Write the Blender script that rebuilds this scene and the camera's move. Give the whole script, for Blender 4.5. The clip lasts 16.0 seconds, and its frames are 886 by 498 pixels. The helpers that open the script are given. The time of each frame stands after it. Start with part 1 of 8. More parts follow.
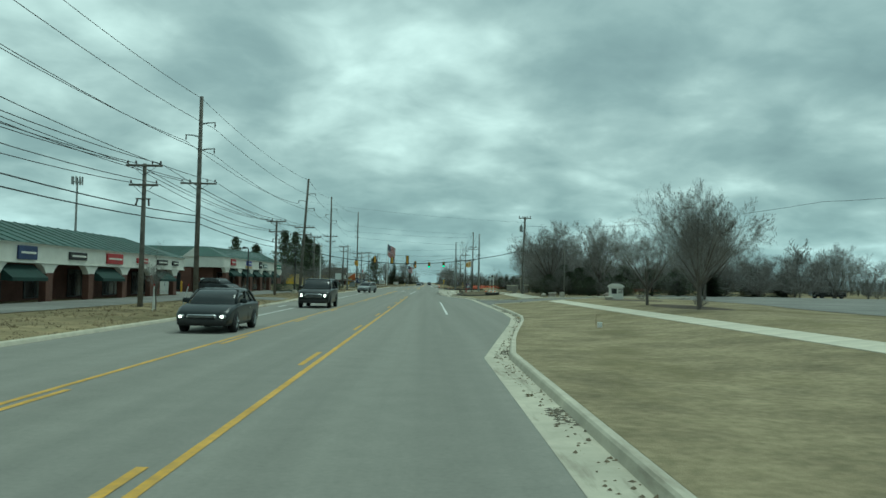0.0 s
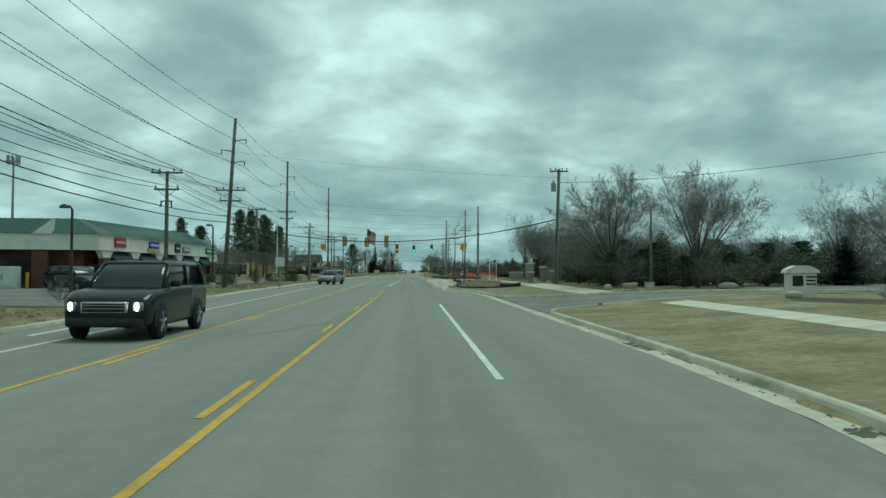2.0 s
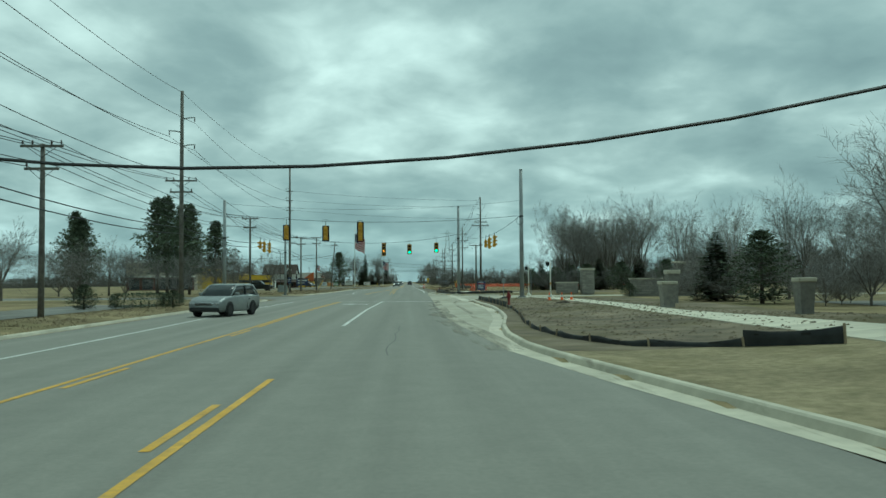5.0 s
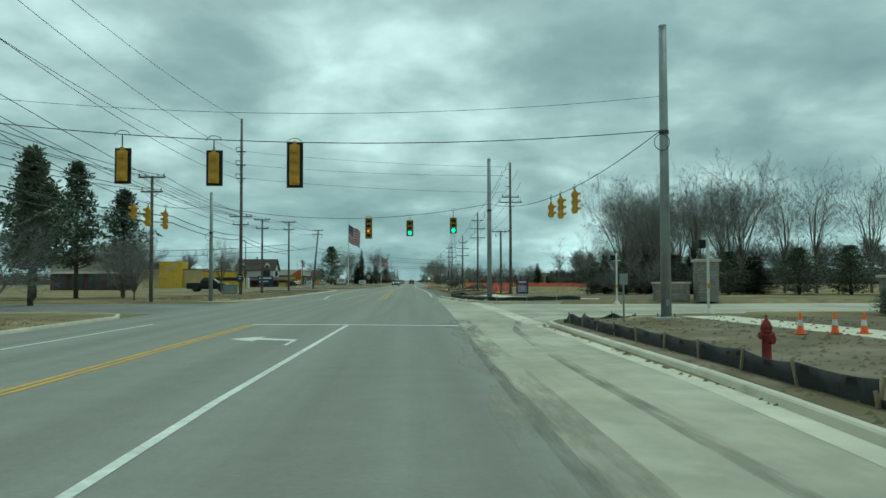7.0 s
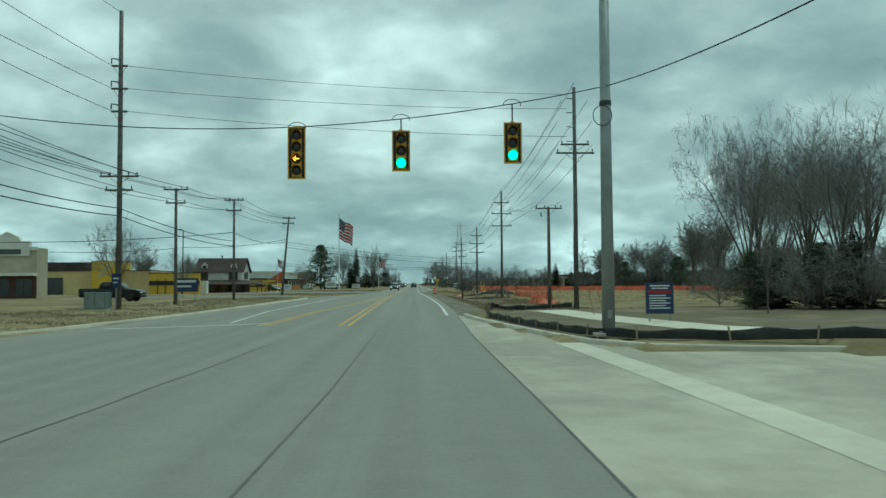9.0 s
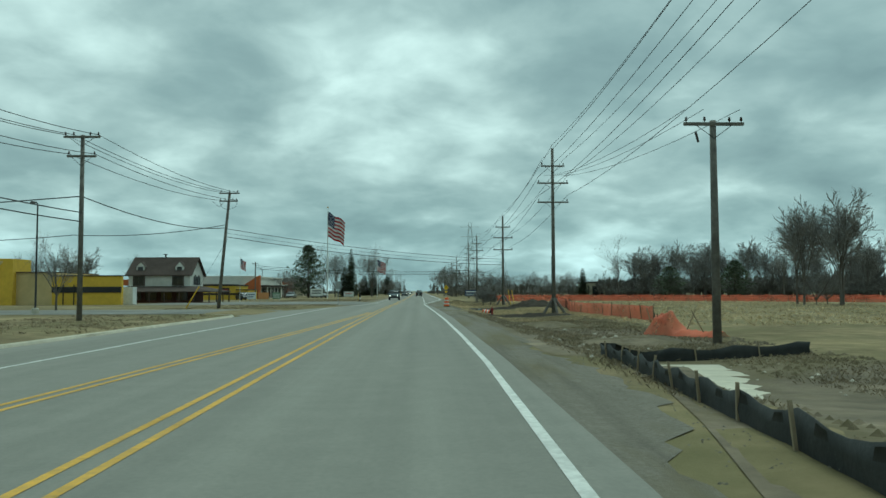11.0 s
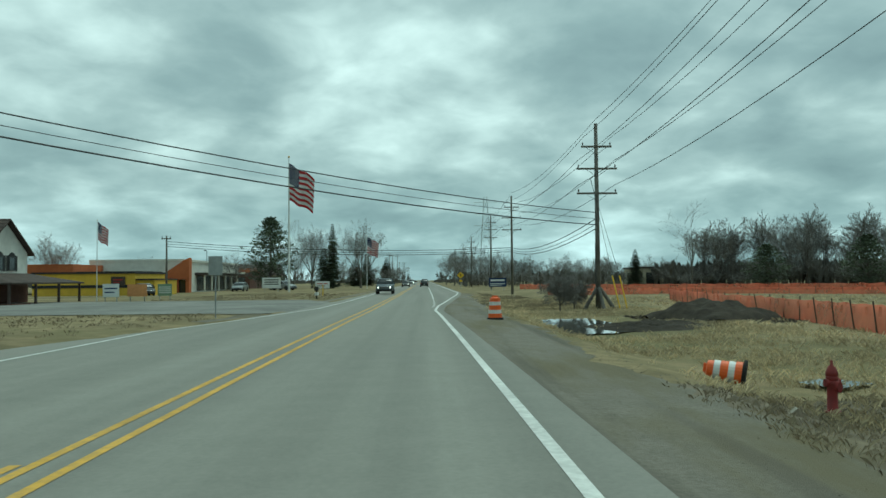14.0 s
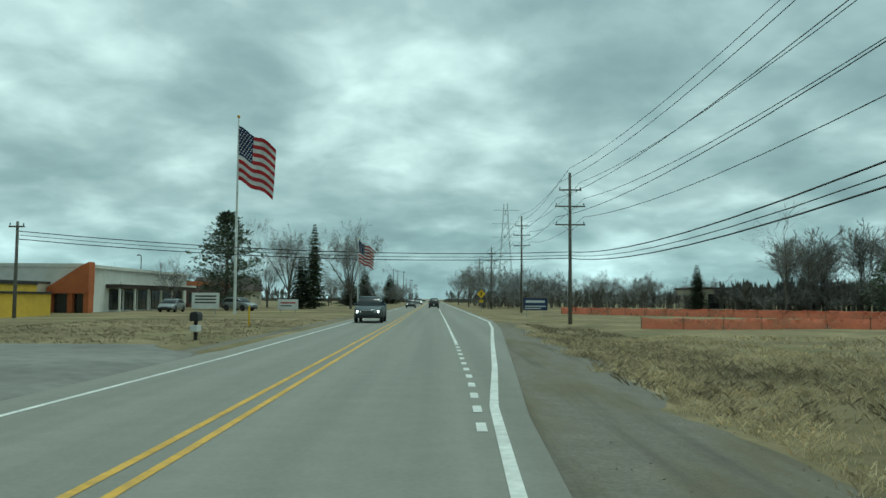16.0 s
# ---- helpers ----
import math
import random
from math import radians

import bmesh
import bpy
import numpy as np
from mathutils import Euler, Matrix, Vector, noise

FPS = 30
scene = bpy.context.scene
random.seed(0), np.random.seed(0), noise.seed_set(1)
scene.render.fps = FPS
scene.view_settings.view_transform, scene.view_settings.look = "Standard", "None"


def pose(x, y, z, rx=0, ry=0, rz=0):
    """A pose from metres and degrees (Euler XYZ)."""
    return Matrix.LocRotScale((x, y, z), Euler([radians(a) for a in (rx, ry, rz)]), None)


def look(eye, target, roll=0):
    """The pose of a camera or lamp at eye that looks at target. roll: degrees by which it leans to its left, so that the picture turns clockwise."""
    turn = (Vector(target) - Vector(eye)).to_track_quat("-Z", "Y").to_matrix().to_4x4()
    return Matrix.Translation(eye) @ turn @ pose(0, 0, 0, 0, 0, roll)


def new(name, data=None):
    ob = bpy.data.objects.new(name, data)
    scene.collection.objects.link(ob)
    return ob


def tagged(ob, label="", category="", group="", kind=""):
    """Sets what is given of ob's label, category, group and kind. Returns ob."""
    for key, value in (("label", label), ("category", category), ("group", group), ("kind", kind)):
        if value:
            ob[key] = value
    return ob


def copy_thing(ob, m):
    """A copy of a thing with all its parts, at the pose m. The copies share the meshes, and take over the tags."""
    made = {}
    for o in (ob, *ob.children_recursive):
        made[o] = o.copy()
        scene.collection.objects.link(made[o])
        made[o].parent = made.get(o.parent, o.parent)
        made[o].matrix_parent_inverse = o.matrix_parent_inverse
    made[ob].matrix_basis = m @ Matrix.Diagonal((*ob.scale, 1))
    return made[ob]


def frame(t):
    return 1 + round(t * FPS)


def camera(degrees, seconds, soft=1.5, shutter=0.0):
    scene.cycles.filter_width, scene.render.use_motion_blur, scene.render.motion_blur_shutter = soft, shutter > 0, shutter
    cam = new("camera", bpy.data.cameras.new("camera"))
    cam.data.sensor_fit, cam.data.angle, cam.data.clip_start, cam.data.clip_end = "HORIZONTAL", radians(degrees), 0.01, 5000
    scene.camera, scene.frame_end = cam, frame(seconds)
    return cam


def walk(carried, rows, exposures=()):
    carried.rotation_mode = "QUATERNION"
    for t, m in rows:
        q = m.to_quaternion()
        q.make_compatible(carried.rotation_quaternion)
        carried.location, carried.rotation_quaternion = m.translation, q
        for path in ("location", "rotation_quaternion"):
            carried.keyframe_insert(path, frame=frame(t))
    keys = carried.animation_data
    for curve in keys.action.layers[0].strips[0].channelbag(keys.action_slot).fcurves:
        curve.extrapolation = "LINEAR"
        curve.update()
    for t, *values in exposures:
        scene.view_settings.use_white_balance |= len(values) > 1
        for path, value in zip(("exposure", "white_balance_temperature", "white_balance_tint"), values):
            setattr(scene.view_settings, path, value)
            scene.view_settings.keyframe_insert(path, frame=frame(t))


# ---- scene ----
cam = camera(58.22, 16.0)
PATH = [
    (0.0, pose(-0.000, -0.000, 1.778, 92.408, -1.112, -1.105)),
    (0.5, pose(-0.109, 8.025, 1.732, 91.901, -1.356, -1.155)),
    (1.0, pose(-0.222, 16.103, 1.693, 91.921, -1.051, -1.526)),
    (1.5, pose(-0.259, 24.066, 1.678, 91.726, -0.563, -2.068)),
    (2.0, pose(-0.260, 32.066, 1.676, 91.532, -0.383, -2.304)),
    (2.5, pose(-0.224, 39.956, 1.682, 92.793, -0.697, -2.577)),
    (3.0, pose(-0.184, 47.740, 1.690, 93.523, -0.412, -2.384)),
    (3.5, pose(-0.153, 55.771, 1.691, 92.379, 0.049, -2.135)),
    (4.0, pose(-0.069, 63.892, 1.686, 91.639, 0.156, -2.293)),
    (6.5, pose(0.143, 109.817, 1.688, 93.568, 0.599, -2.691)),
    (7.0, pose(0.241, 118.726, 1.686, 92.225, 0.158, -2.377)),
    (7.5, pose(0.316, 127.894, 1.690, 92.318, 0.325, -2.235)),
    (8.0, pose(0.395, 137.021, 1.697, 92.104, 0.330, -2.129)),
    (8.5, pose(0.474, 146.181, 1.697, 92.241, 0.484, -2.230)),
    (9.0, pose(0.565, 155.392, 1.696, 92.440, 0.384, -2.172)),
    (11.5, pose(1.056, 202.236, 1.707, 93.482, 0.331, -1.547)),
    (12.0, pose(1.083, 211.413, 1.701, 95.042, 1.570, -1.002)),
    (12.5, pose(1.084, 220.771, 1.694, 94.171, 1.220, -1.131)),
    (13.0, pose(1.073, 230.078, 1.684, 93.268, 0.473, -1.364)),
    (13.5, pose(1.056, 239.334, 1.678, 92.488, -0.038, -1.350)),
    (14.0, pose(1.016, 248.517, 1.677, 92.199, 0.539, -1.311)),
    (14.5, pose(0.951, 257.791, 1.685, 90.581, 0.385, -1.181)),
    (15.0, pose(0.896, 267.183, 1.705, 92.209, -0.355, -0.595)),
    (15.5, pose(0.875, 276.563, 1.725, 91.794, -0.647, -0.285)),
    (16.0, pose(0.863, 286.013, 1.730, 93.585, -0.335, -0.674)),
]
walk(cam, PATH, exposures=[(0.0, 0.36, 5670, -24), (9.0, 0.34, 5670, -24), (11.5, 0.36, 5680, -21), (13.0, 0.42, 5700, -21), (16.0, 0.42, 5690, -20)])

# ---- light ----
world = bpy.data.worlds.new("overcast")
scene.world = world
world.use_nodes = True
wn, wl = world.node_tree.nodes, world.node_tree.links
wn.clear()
w_out = wn.new("ShaderNodeOutputWorld")
w_bg = wn.new("ShaderNodeBackground")
w_tc = wn.new("ShaderNodeTexCoord")
w_sep = wn.new("ShaderNodeSeparateXYZ")
wl.new(w_tc.outputs["Generated"], w_sep.inputs[0])


def w_math(op, a, b=None, clamp=False):
    n = wn.new("ShaderNodeMath")
    n.operation, n.use_clamp = op, clamp
    for k, v in enumerate((a, b)):
        if v is None:
            continue
        if isinstance(v, (int, float)):
            n.inputs[k].default_value = v
        else:
            wl.new(v, n.inputs[k])
    return n.outputs[0]


def w_noise(vec, scale, detail, rough, distort=0.0):
    n = wn.new("ShaderNodeTexNoise")
    n.inputs["Scale"].default_value, n.inputs["Detail"].default_value = scale, detail
    n.inputs["Roughness"].default_value, n.inputs["Distortion"].default_value = rough, distort
    wl.new(vec, n.inputs["Vector"])
    return n.outputs["Fac"]


def w_ramp(fac, stops):
    n = wn.new("ShaderNodeValToRGB")
    e = n.color_ramp.elements
    e[0].position, e[0].color = stops[0][0], (*stops[0][1], 1)
    e[1].position, e[1].color = stops[-1][0], (*stops[-1][1], 1)
    for p, c in stops[1:-1]:
        e.new(p).color = (*c, 1)
    wl.new(fac, n.inputs[0])
    return n.outputs[0]


# a flat layer of cloud seen in perspective
w_up = w_math("MAXIMUM", w_math("ADD", w_sep.outputs["Z"], 0.30), 0.14)
w_cmb = wn.new("ShaderNodeCombineXYZ")
wl.new(w_math("DIVIDE", w_sep.outputs["X"], w_up), w_cmb.inputs[0])
wl.new(w_math("DIVIDE", w_sep.outputs["Y"], w_up), w_cmb.inputs[1])
w_map = wn.new("ShaderNodeMapping")
w_map.inputs["Location"].default_value = (3.1, 1.7, 0.0)
wl.new(w_cmb.outputs[0], w_map.inputs[0])
w_big = w_noise(w_map.outputs[0], 1.5, 4.0, 0.5, 0.15)
w_fine = w_noise(w_map.outputs[0], 3.9, 5.0, 0.5, 0.25)
w_curl = w_noise(w_map.outputs[0], 9.5, 5.0, 0.5, 0.5)


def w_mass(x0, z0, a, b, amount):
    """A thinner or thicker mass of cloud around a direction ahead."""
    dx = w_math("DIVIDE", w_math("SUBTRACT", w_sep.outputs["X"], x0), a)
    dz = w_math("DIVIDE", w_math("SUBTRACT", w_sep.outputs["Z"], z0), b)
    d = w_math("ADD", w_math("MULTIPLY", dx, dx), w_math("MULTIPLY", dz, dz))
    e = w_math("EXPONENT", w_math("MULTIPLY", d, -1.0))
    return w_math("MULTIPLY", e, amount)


w_fac = w_math("ADD", w_math("MULTIPLY", w_big, 0.60), w_math("ADD", w_math("MULTIPLY", w_fine, 0.44), w_math("MULTIPLY", w_math("SUBTRACT", w_curl, 0.5), 0.11)))
w_fac = w_math("SUBTRACT", w_fac, 0.02)
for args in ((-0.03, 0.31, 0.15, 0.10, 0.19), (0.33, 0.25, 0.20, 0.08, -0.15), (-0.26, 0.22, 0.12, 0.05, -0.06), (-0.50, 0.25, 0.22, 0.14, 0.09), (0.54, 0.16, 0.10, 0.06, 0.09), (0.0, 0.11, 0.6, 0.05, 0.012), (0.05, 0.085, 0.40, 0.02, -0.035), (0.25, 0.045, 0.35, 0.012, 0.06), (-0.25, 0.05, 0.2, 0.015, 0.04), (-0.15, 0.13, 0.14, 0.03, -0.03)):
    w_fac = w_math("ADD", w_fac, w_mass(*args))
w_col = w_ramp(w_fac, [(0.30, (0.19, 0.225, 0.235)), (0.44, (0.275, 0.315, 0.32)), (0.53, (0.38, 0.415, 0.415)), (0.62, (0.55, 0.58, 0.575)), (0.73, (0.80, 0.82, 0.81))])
# the clear sky above shows faintly through the cloud
w_sky = wn.new("ShaderNodeTexSky")
w_sky.sky_type, w_sky.sun_disc = "NISHITA", False
w_sky.sun_elevation, w_sky.sun_rotation = radians(66), radians(34)
w_dim = wn.new("ShaderNodeVectorMath")
w_dim.operation = "SCALE"
w_dim.inputs["Scale"].default_value = 0.1
wl.new(w_sky.outputs[0], w_dim.inputs[0])
w_mix = wn.new("ShaderNodeMix")
w_mix.data_type = "RGBA"
w_mix.inputs[0].default_value = 0.93
wl.new(w_dim.outputs[0], w_mix.inputs[6])
wl.new(w_col, w_mix.inputs[7])
# colder, thinner air towards the horizon
w_low = w_math("DIVIDE", w_sep.outputs["Z"], 0.085)
w_low = w_math("EXPONENT", w_math("MULTIPLY", w_math("MULTIPLY", w_low, w_low), -1.0))
w_tint = wn.new("ShaderNodeMix")
w_tint.data_type, w_tint.blend_type = "RGBA", "MULTIPLY"
wl.new(w_low, w_tint.inputs[0])
wl.new(w_mix.outputs[2], w_tint.inputs[6])
w_tint.inputs[7].default_value = (0.88, 0.97, 1.04, 1)
wl.new(w_tint.outputs[2], w_bg.inputs["Color"])
w_bg.inputs["Strength"].default_value = 1.0
wl.new(w_bg.outputs[0], w_out.inputs[0])

sun = new("sun", bpy.data.lights.new("sun", "SUN"))
sun.data.energy, sun.data.angle, sun.data.color = 1.2, radians(30), (1.0, 0.97, 0.92)
sun.matrix_world = look((0, 0, 50), (-12, -18, 0))

# ---- small tools ----
class Geo:
    """Collects points and faces of one mesh."""

    def __init__(self):
        self.v, self.f = [], []

    def add(self, pts, faces):
        n = len(self.v)
        self.v += [tuple(p) for p in pts]
        self.f += [tuple(n + i for i in q) for q in faces]
        return self

    def quad(self, a, b, c, d):
        return self.add((a, b, c, d), [(0, 1, 2, 3)])

    def box(self, x0, x1, y0, y1, z0, z1, c=0.0):
        """A box whose upright and top edges are cut by c."""
        if c <= 0:
            p = [(x, y, z) for z in (z0, z1) for x, y in ((x0, y0), (x1, y0), (x1, y1), (x0, y1))]
            return self.add(p, [(3, 2, 1, 0), (4, 5, 6, 7), (0, 1, 5, 4), (1, 2, 6, 5), (2, 3, 7, 6), (3, 0, 4, 7)])

        def ring(i, z):
            a, b, d, e = x0 + i, x1 - i, y0 + i, y1 - i
            return [(a + c, d, z), (b - c, d, z), (b, d + c, z), (b, e - c, z), (b - c, e, z), (a + c, e, z), (a, e - c, z), (a, d + c, z)]
        return self.loft([ring(c * 0.6, z0), ring(0, z0 + c * 0.6), ring(0, z1 - c * 0.6), ring(c * 0.6, z1)])

    def loft(self, rings, caps=True, closed=True):
        n, base = len(rings[0]), len(self.v)
        for r in rings:
            self.v += [tuple(p) for p in r]
        for k in range(len(rings) - 1):
            a, b = base + k * n, base + (k + 1) * n
            for i in range(n if closed else n - 1):
                j = (i + 1) % n
                self.f.append((a + i, a + j, b + j, b + i))
        if caps:
            self.f.append(tuple(base + i for i in reversed(range(n))))
            self.f.append(tuple(base + (len(rings) - 1) * n + i for i in range(n)))
        return self

    def tube(self, pts, radii, n=8, caps=True):
        pts = [Vector(p) for p in pts]
        if not hasattr(radii, "__len__"):
            radii = [radii] * len(pts)
        rings, side = [], None
        for i, p in enumerate(pts):
            d = (pts[min(i + 1, len(pts) - 1)] - pts[max(i - 1, 0)]).normalized()
            if side is None:
                side = d.cross(Vector((0, 0, 1)) if abs(d.z) < 0.9 else Vector((1, 0, 0))).normalized()
            side = (side - d * side.dot(d)).normalized()
            up = d.cross(side)
            rings.append([p + (side * math.cos(2 * math.pi * k / n) + up * math.sin(2 * math.pi * k / n)) * radii[i] for k in range(n)])
        return self.loft(rings, caps)

    def cyl(self, a, b, r0, r1=None, n=10):
        return self.tube([a, b], [r0, r0 if r1 is None else r1], n)

    def lathe(self, prof, at=(0, 0, 0), n=16):
        return self.loft([[(at[0] + r * math.cos(2 * math.pi * k / n), at[1] + r * math.sin(2 * math.pi * k / n), at[2] + z) for k in range(n)] for r, z in prof])

    def prism(self, outline, axis, lo, hi):
        """An outline of two coordinates, drawn out along an axis from lo to hi."""
        def at(p, w):
            return {"x": (w, p[0], p[1]), "y": (p[0], w, p[1]), "z": (p[0], p[1], w)}[axis]
        return self.loft([[at(p, lo) for p in outline], [at(p, hi) for p in outline]])

    def mesh(self, name, material, smooth=False):
        m = bpy.data.meshes.new(name)
        m.from_pydata(self.v, [], self.f)
        m.materials.append(material)
        if smooth:
            m.polygons.foreach_set("use_smooth", [True] * len(m.polygons))
        b = bmesh.new()
        b.from_mesh(m)
        bmesh.ops.recalc_face_normals(b, faces=b.faces)
        b.to_mesh(m)
        b.free()
        return m


def part(name, geo, material, parent, label="", smooth=False):
    ob = new(name, geo.mesh(name, material, smooth))
    ob.parent = parent
    return tagged(ob, label)


def thing(name, x, y, z, label, category, group="", rz=0.0, kind=""):
    ob = new(name)
    ob.empty_display_size = 0.3
    ob.matrix_basis = pose(x, y, z, 0, 0, rz)
    return tagged(ob, label, category, group, kind)


def single(name, geo, material, label, category, group="", kind="", smooth=False, at=(0, 0, 0)):
    ob = new(name, geo.mesh(name, material, smooth))
    ob.location = at
    return tagged(ob, label, category, group, kind)


def lin(y, table):
    """Straight lines through a table of (y, value)."""
    if y <= table[0][0]:
        return table[0][1]
    for (a, u), (b, v) in zip(table, table[1:]):
        if y <= b:
            return u + (v - u) * (y - a) / (b - a)
    return table[-1][1]


def smooth01(t):
    t = min(1.0, max(0.0, t))
    return t * t * (3 - 2 * t)


# ---- materials ----
def mat(name, col, col2=None, rough=0.85, scale=3.0, bump=0.15, bscale=60.0, metal=0.0, spec=0.35, patch=0.25, vary=0.0, contrast=(0.35, 0.68), coat=0.0):
    """A surface of two mixed colours: grain at scale, broad patches at a tenth of it, and relief."""
    m = bpy.data.materials.new(name)
    m.use_nodes = True
    n, k = m.node_tree.nodes, m.node_tree.links
    b = n["Principled BSDF"]
    b.inputs["Roughness"].default_value, b.inputs["Metallic"].default_value = rough, metal
    b.inputs["Specular IOR Level"].default_value = spec
    b.inputs["Coat Weight"].default_value = coat
    col2 = col2 or tuple(c * 0.78 for c in col)
    tc = n.new("ShaderNodeTexCoord")

    def noise_node(s, detail=6.0, r=0.6):
        t = n.new("ShaderNodeTexNoise")
        t.inputs["Scale"].default_value, t.inputs["Detail"].default_value, t.inputs["Roughness"].default_value = s, detail, r
        k.new(tc.outputs["Object"], t.inputs["Vector"])
        return t.outputs["Fac"]

    def mixed(kind, fac, a, c):
        x = n.new("ShaderNodeMix")
        x.data_type, x.blend_type = "RGBA", kind
        for sock, val in ((x.inputs[0], fac), (x.inputs[6], a), (x.inputs[7], c)):
            if hasattr(val, "links"):
                k.new(val, sock)
            elif hasattr(val, "__len__"):
                sock.default_value = (*val, 1)
            else:
                sock.default_value = val
        return x.outputs[2]
    r = n.new("ShaderNodeMapRange")
    r.inputs[1].default_value, r.inputs[2].default_value = contrast
    k.new(noise_node(scale), r.inputs[0])
    c = mixed("MIX", r.outputs[0], col, col2)
    g = n.new("ShaderNodeMapRange")
    g.inputs[1].default_value, g.inputs[2].default_value = 0.3, 0.7
    g.inputs[3].default_value, g.inputs[4].default_value = 1 - patch, 1 + patch * 0.6
    k.new(noise_node(scale * 0.11, 3.0), g.inputs[0])
    grey = n.new("ShaderNodeCombineColor")
    for i in range(3):
        k.new(g.outputs[0], grey.inputs[i])
    c = mixed("MULTIPLY", 1.0, c, grey.outputs[0])
    if vary:
        info, v = n.new("ShaderNodeObjectInfo"), n.new("ShaderNodeMapRange")
        v.inputs[3].default_value, v.inputs[4].default_value = 1 - vary, 1 + vary
        k.new(info.outputs["Random"], v.inputs[0])
        g2 = n.new("ShaderNodeCombineColor")
        for i in range(3):
            k.new(v.outputs[0], g2.inputs[i])
        c = mixed("MULTIPLY", 1.0, c, g2.outputs[0])
    k.new(c, b.inputs["Base Color"])
    if bump:
        p = n.new("ShaderNodeBump")
        p.inputs["Strength"].default_value, p.inputs["Distance"].default_value = bump, 0.02
        k.new(noise_node(bscale), p.inputs["Height"])
        k.new(p.outputs[0], b.inputs["Normal"])
    return m


def glow(name, col, strength):
    m = bpy.data.materials.new(name)
    m.use_nodes = True
    b = m.node_tree.nodes["Principled BSDF"]
    b.inputs["Base Color"].default_value = (*col, 1)
    b.inputs["Emission Color"].default_value = (*col, 1)
    b.inputs["Emission Strength"].default_value = strength
    b.inputs["Roughness"].default_value = 0.3
    return m


ASPHALT = mat("asphalt", (0.235, 0.228, 0.197), (0.205, 0.199, 0.173), 0.9, 14.0, 0.25, 140.0, patch=0.07)
ASPHALT_OLD = mat("old_asphalt", (0.215, 0.210, 0.188), (0.160, 0.156, 0.141), 0.92, 2.0, 0.3, 90.0, patch=0.3)
CONCRETE = mat("concrete", (0.54, 0.505, 0.40), (0.43, 0.40, 0.315), 0.9, 2.2, 0.15, 70.0, patch=0.22)
LANE_CONCRETE = mat("dusty_lane_concrete", (0.415, 0.388, 0.308), (0.33, 0.31, 0.248), 0.9, 1.4, 0.2, 70.0, patch=0.3)
CONCRETE_NEW = mat("new_concrete", (0.57, 0.53, 0.43), (0.46, 0.43, 0.35), 0.9, 0.9, 0.15, 70.0, patch=0.28)
GRASS = mat("dormant_grass", (0.285, 0.225, 0.130), (0.165, 0.140, 0.075), 0.97, 1.3, 0.7, 22.0, spec=0.1, patch=0.45)
LAWN = mat("dormant_lawn", (0.315, 0.262, 0.165), (0.205, 0.176, 0.105), 0.97, 5.0, 0.9, 34.0, spec=0.1, patch=0.34)
DIRT = mat("bare_soil", (0.225, 0.185, 0.130), (0.115, 0.097, 0.070), 0.95, 0.9, 0.9, 9.0, spec=0.15, patch=0.4)
GRAVEL = mat("gravel", (0.215, 0.196, 0.160), (0.155, 0.141, 0.115), 0.95, 16.0, 0.8, 60.0, spec=0.15, patch=0.12)
DARK_SOIL = mat("dark_topsoil", (0.062, 0.052, 0.040), (0.030, 0.026, 0.021), 0.95, 3.0, 1.0, 14.0, spec=0.1)
YELLOW = mat("yellow_road_paint", (0.62, 0.36, 0.045), (0.42, 0.27, 0.07), 0.75, 6.0, 0.1, 90.0, patch=0.2)
WHITE = mat("white_road_paint", (0.70, 0.70, 0.66), (0.50, 0.50, 0.47), 0.75, 6.0, 0.1, 90.0, patch=0.2)
POLE_WOOD = mat("weathered_pole_wood", (0.190, 0.178, 0.155), (0.110, 0.104, 0.092), 0.9, 4.0, 0.5, 40.0, patch=0.3)
POLE_STEEL = mat("galvanised_steel", (0.34, 0.36, 0.36), (0.26, 0.28, 0.28), 0.5, 3.0, 0.05, 40.0, metal=0.3)
DARK_METAL = mat("dark_metal", (0.05, 0.052, 0.052), (0.035, 0.035, 0.035), 0.5, 8.0, 0.05, 60.0)
WIRE = mat("cable_black", (0.022, 0.023, 0.024), None, 0.6, 8.0, 0.0)
INSULATOR = mat("brown_porcelain", (0.05, 0.035, 0.028), None, 0.3, 8.0, 0.0)
SIGNAL_YELLOW = mat("signal_yellow", (0.58, 0.32, 0.030), (0.46, 0.25, 0.03), 0.5, 5.0, 0.03, 30.0)
SIGNAL_BLACK = mat("signal_black", (0.012, 0.013, 0.013), None, 0.5, 5.0, 0.0)
LENS_DARK = mat("unlit_lens", (0.02, 0.018, 0.015), None, 0.2, 5.0, 0.0, spec=0.5)
LENS_GREEN = glow("lit_green_lens", (0.05, 1.0, 0.50), 1.8)
LENS_AMBER = glow("lit_amber_arrow", (1.0, 0.30, 0.03), 3.0)
ROOF_GREEN = mat("green_metal_roof", (0.034, 0.082, 0.066), (0.027, 0.066, 0.053), 0.6, 2.0, 0.1, 20.0)
FASCIA = mat("cream_stucco", (0.72, 0.71, 0.64), (0.62, 0.61, 0.55), 0.9, 1.2, 0.15, 60.0, patch=0.12)
BRICK_RED = mat("red_brown_brick", (0.140, 0.068, 0.048), (0.090, 0.046, 0.035), 0.9, 9.0, 0.4, 16.0, patch=0.25)
GLASS_DARK = mat("shop_glass", (0.020, 0.024, 0.025), (0.035, 0.040, 0.040), 0.12, 1.0, 0.0, spec=0.6)
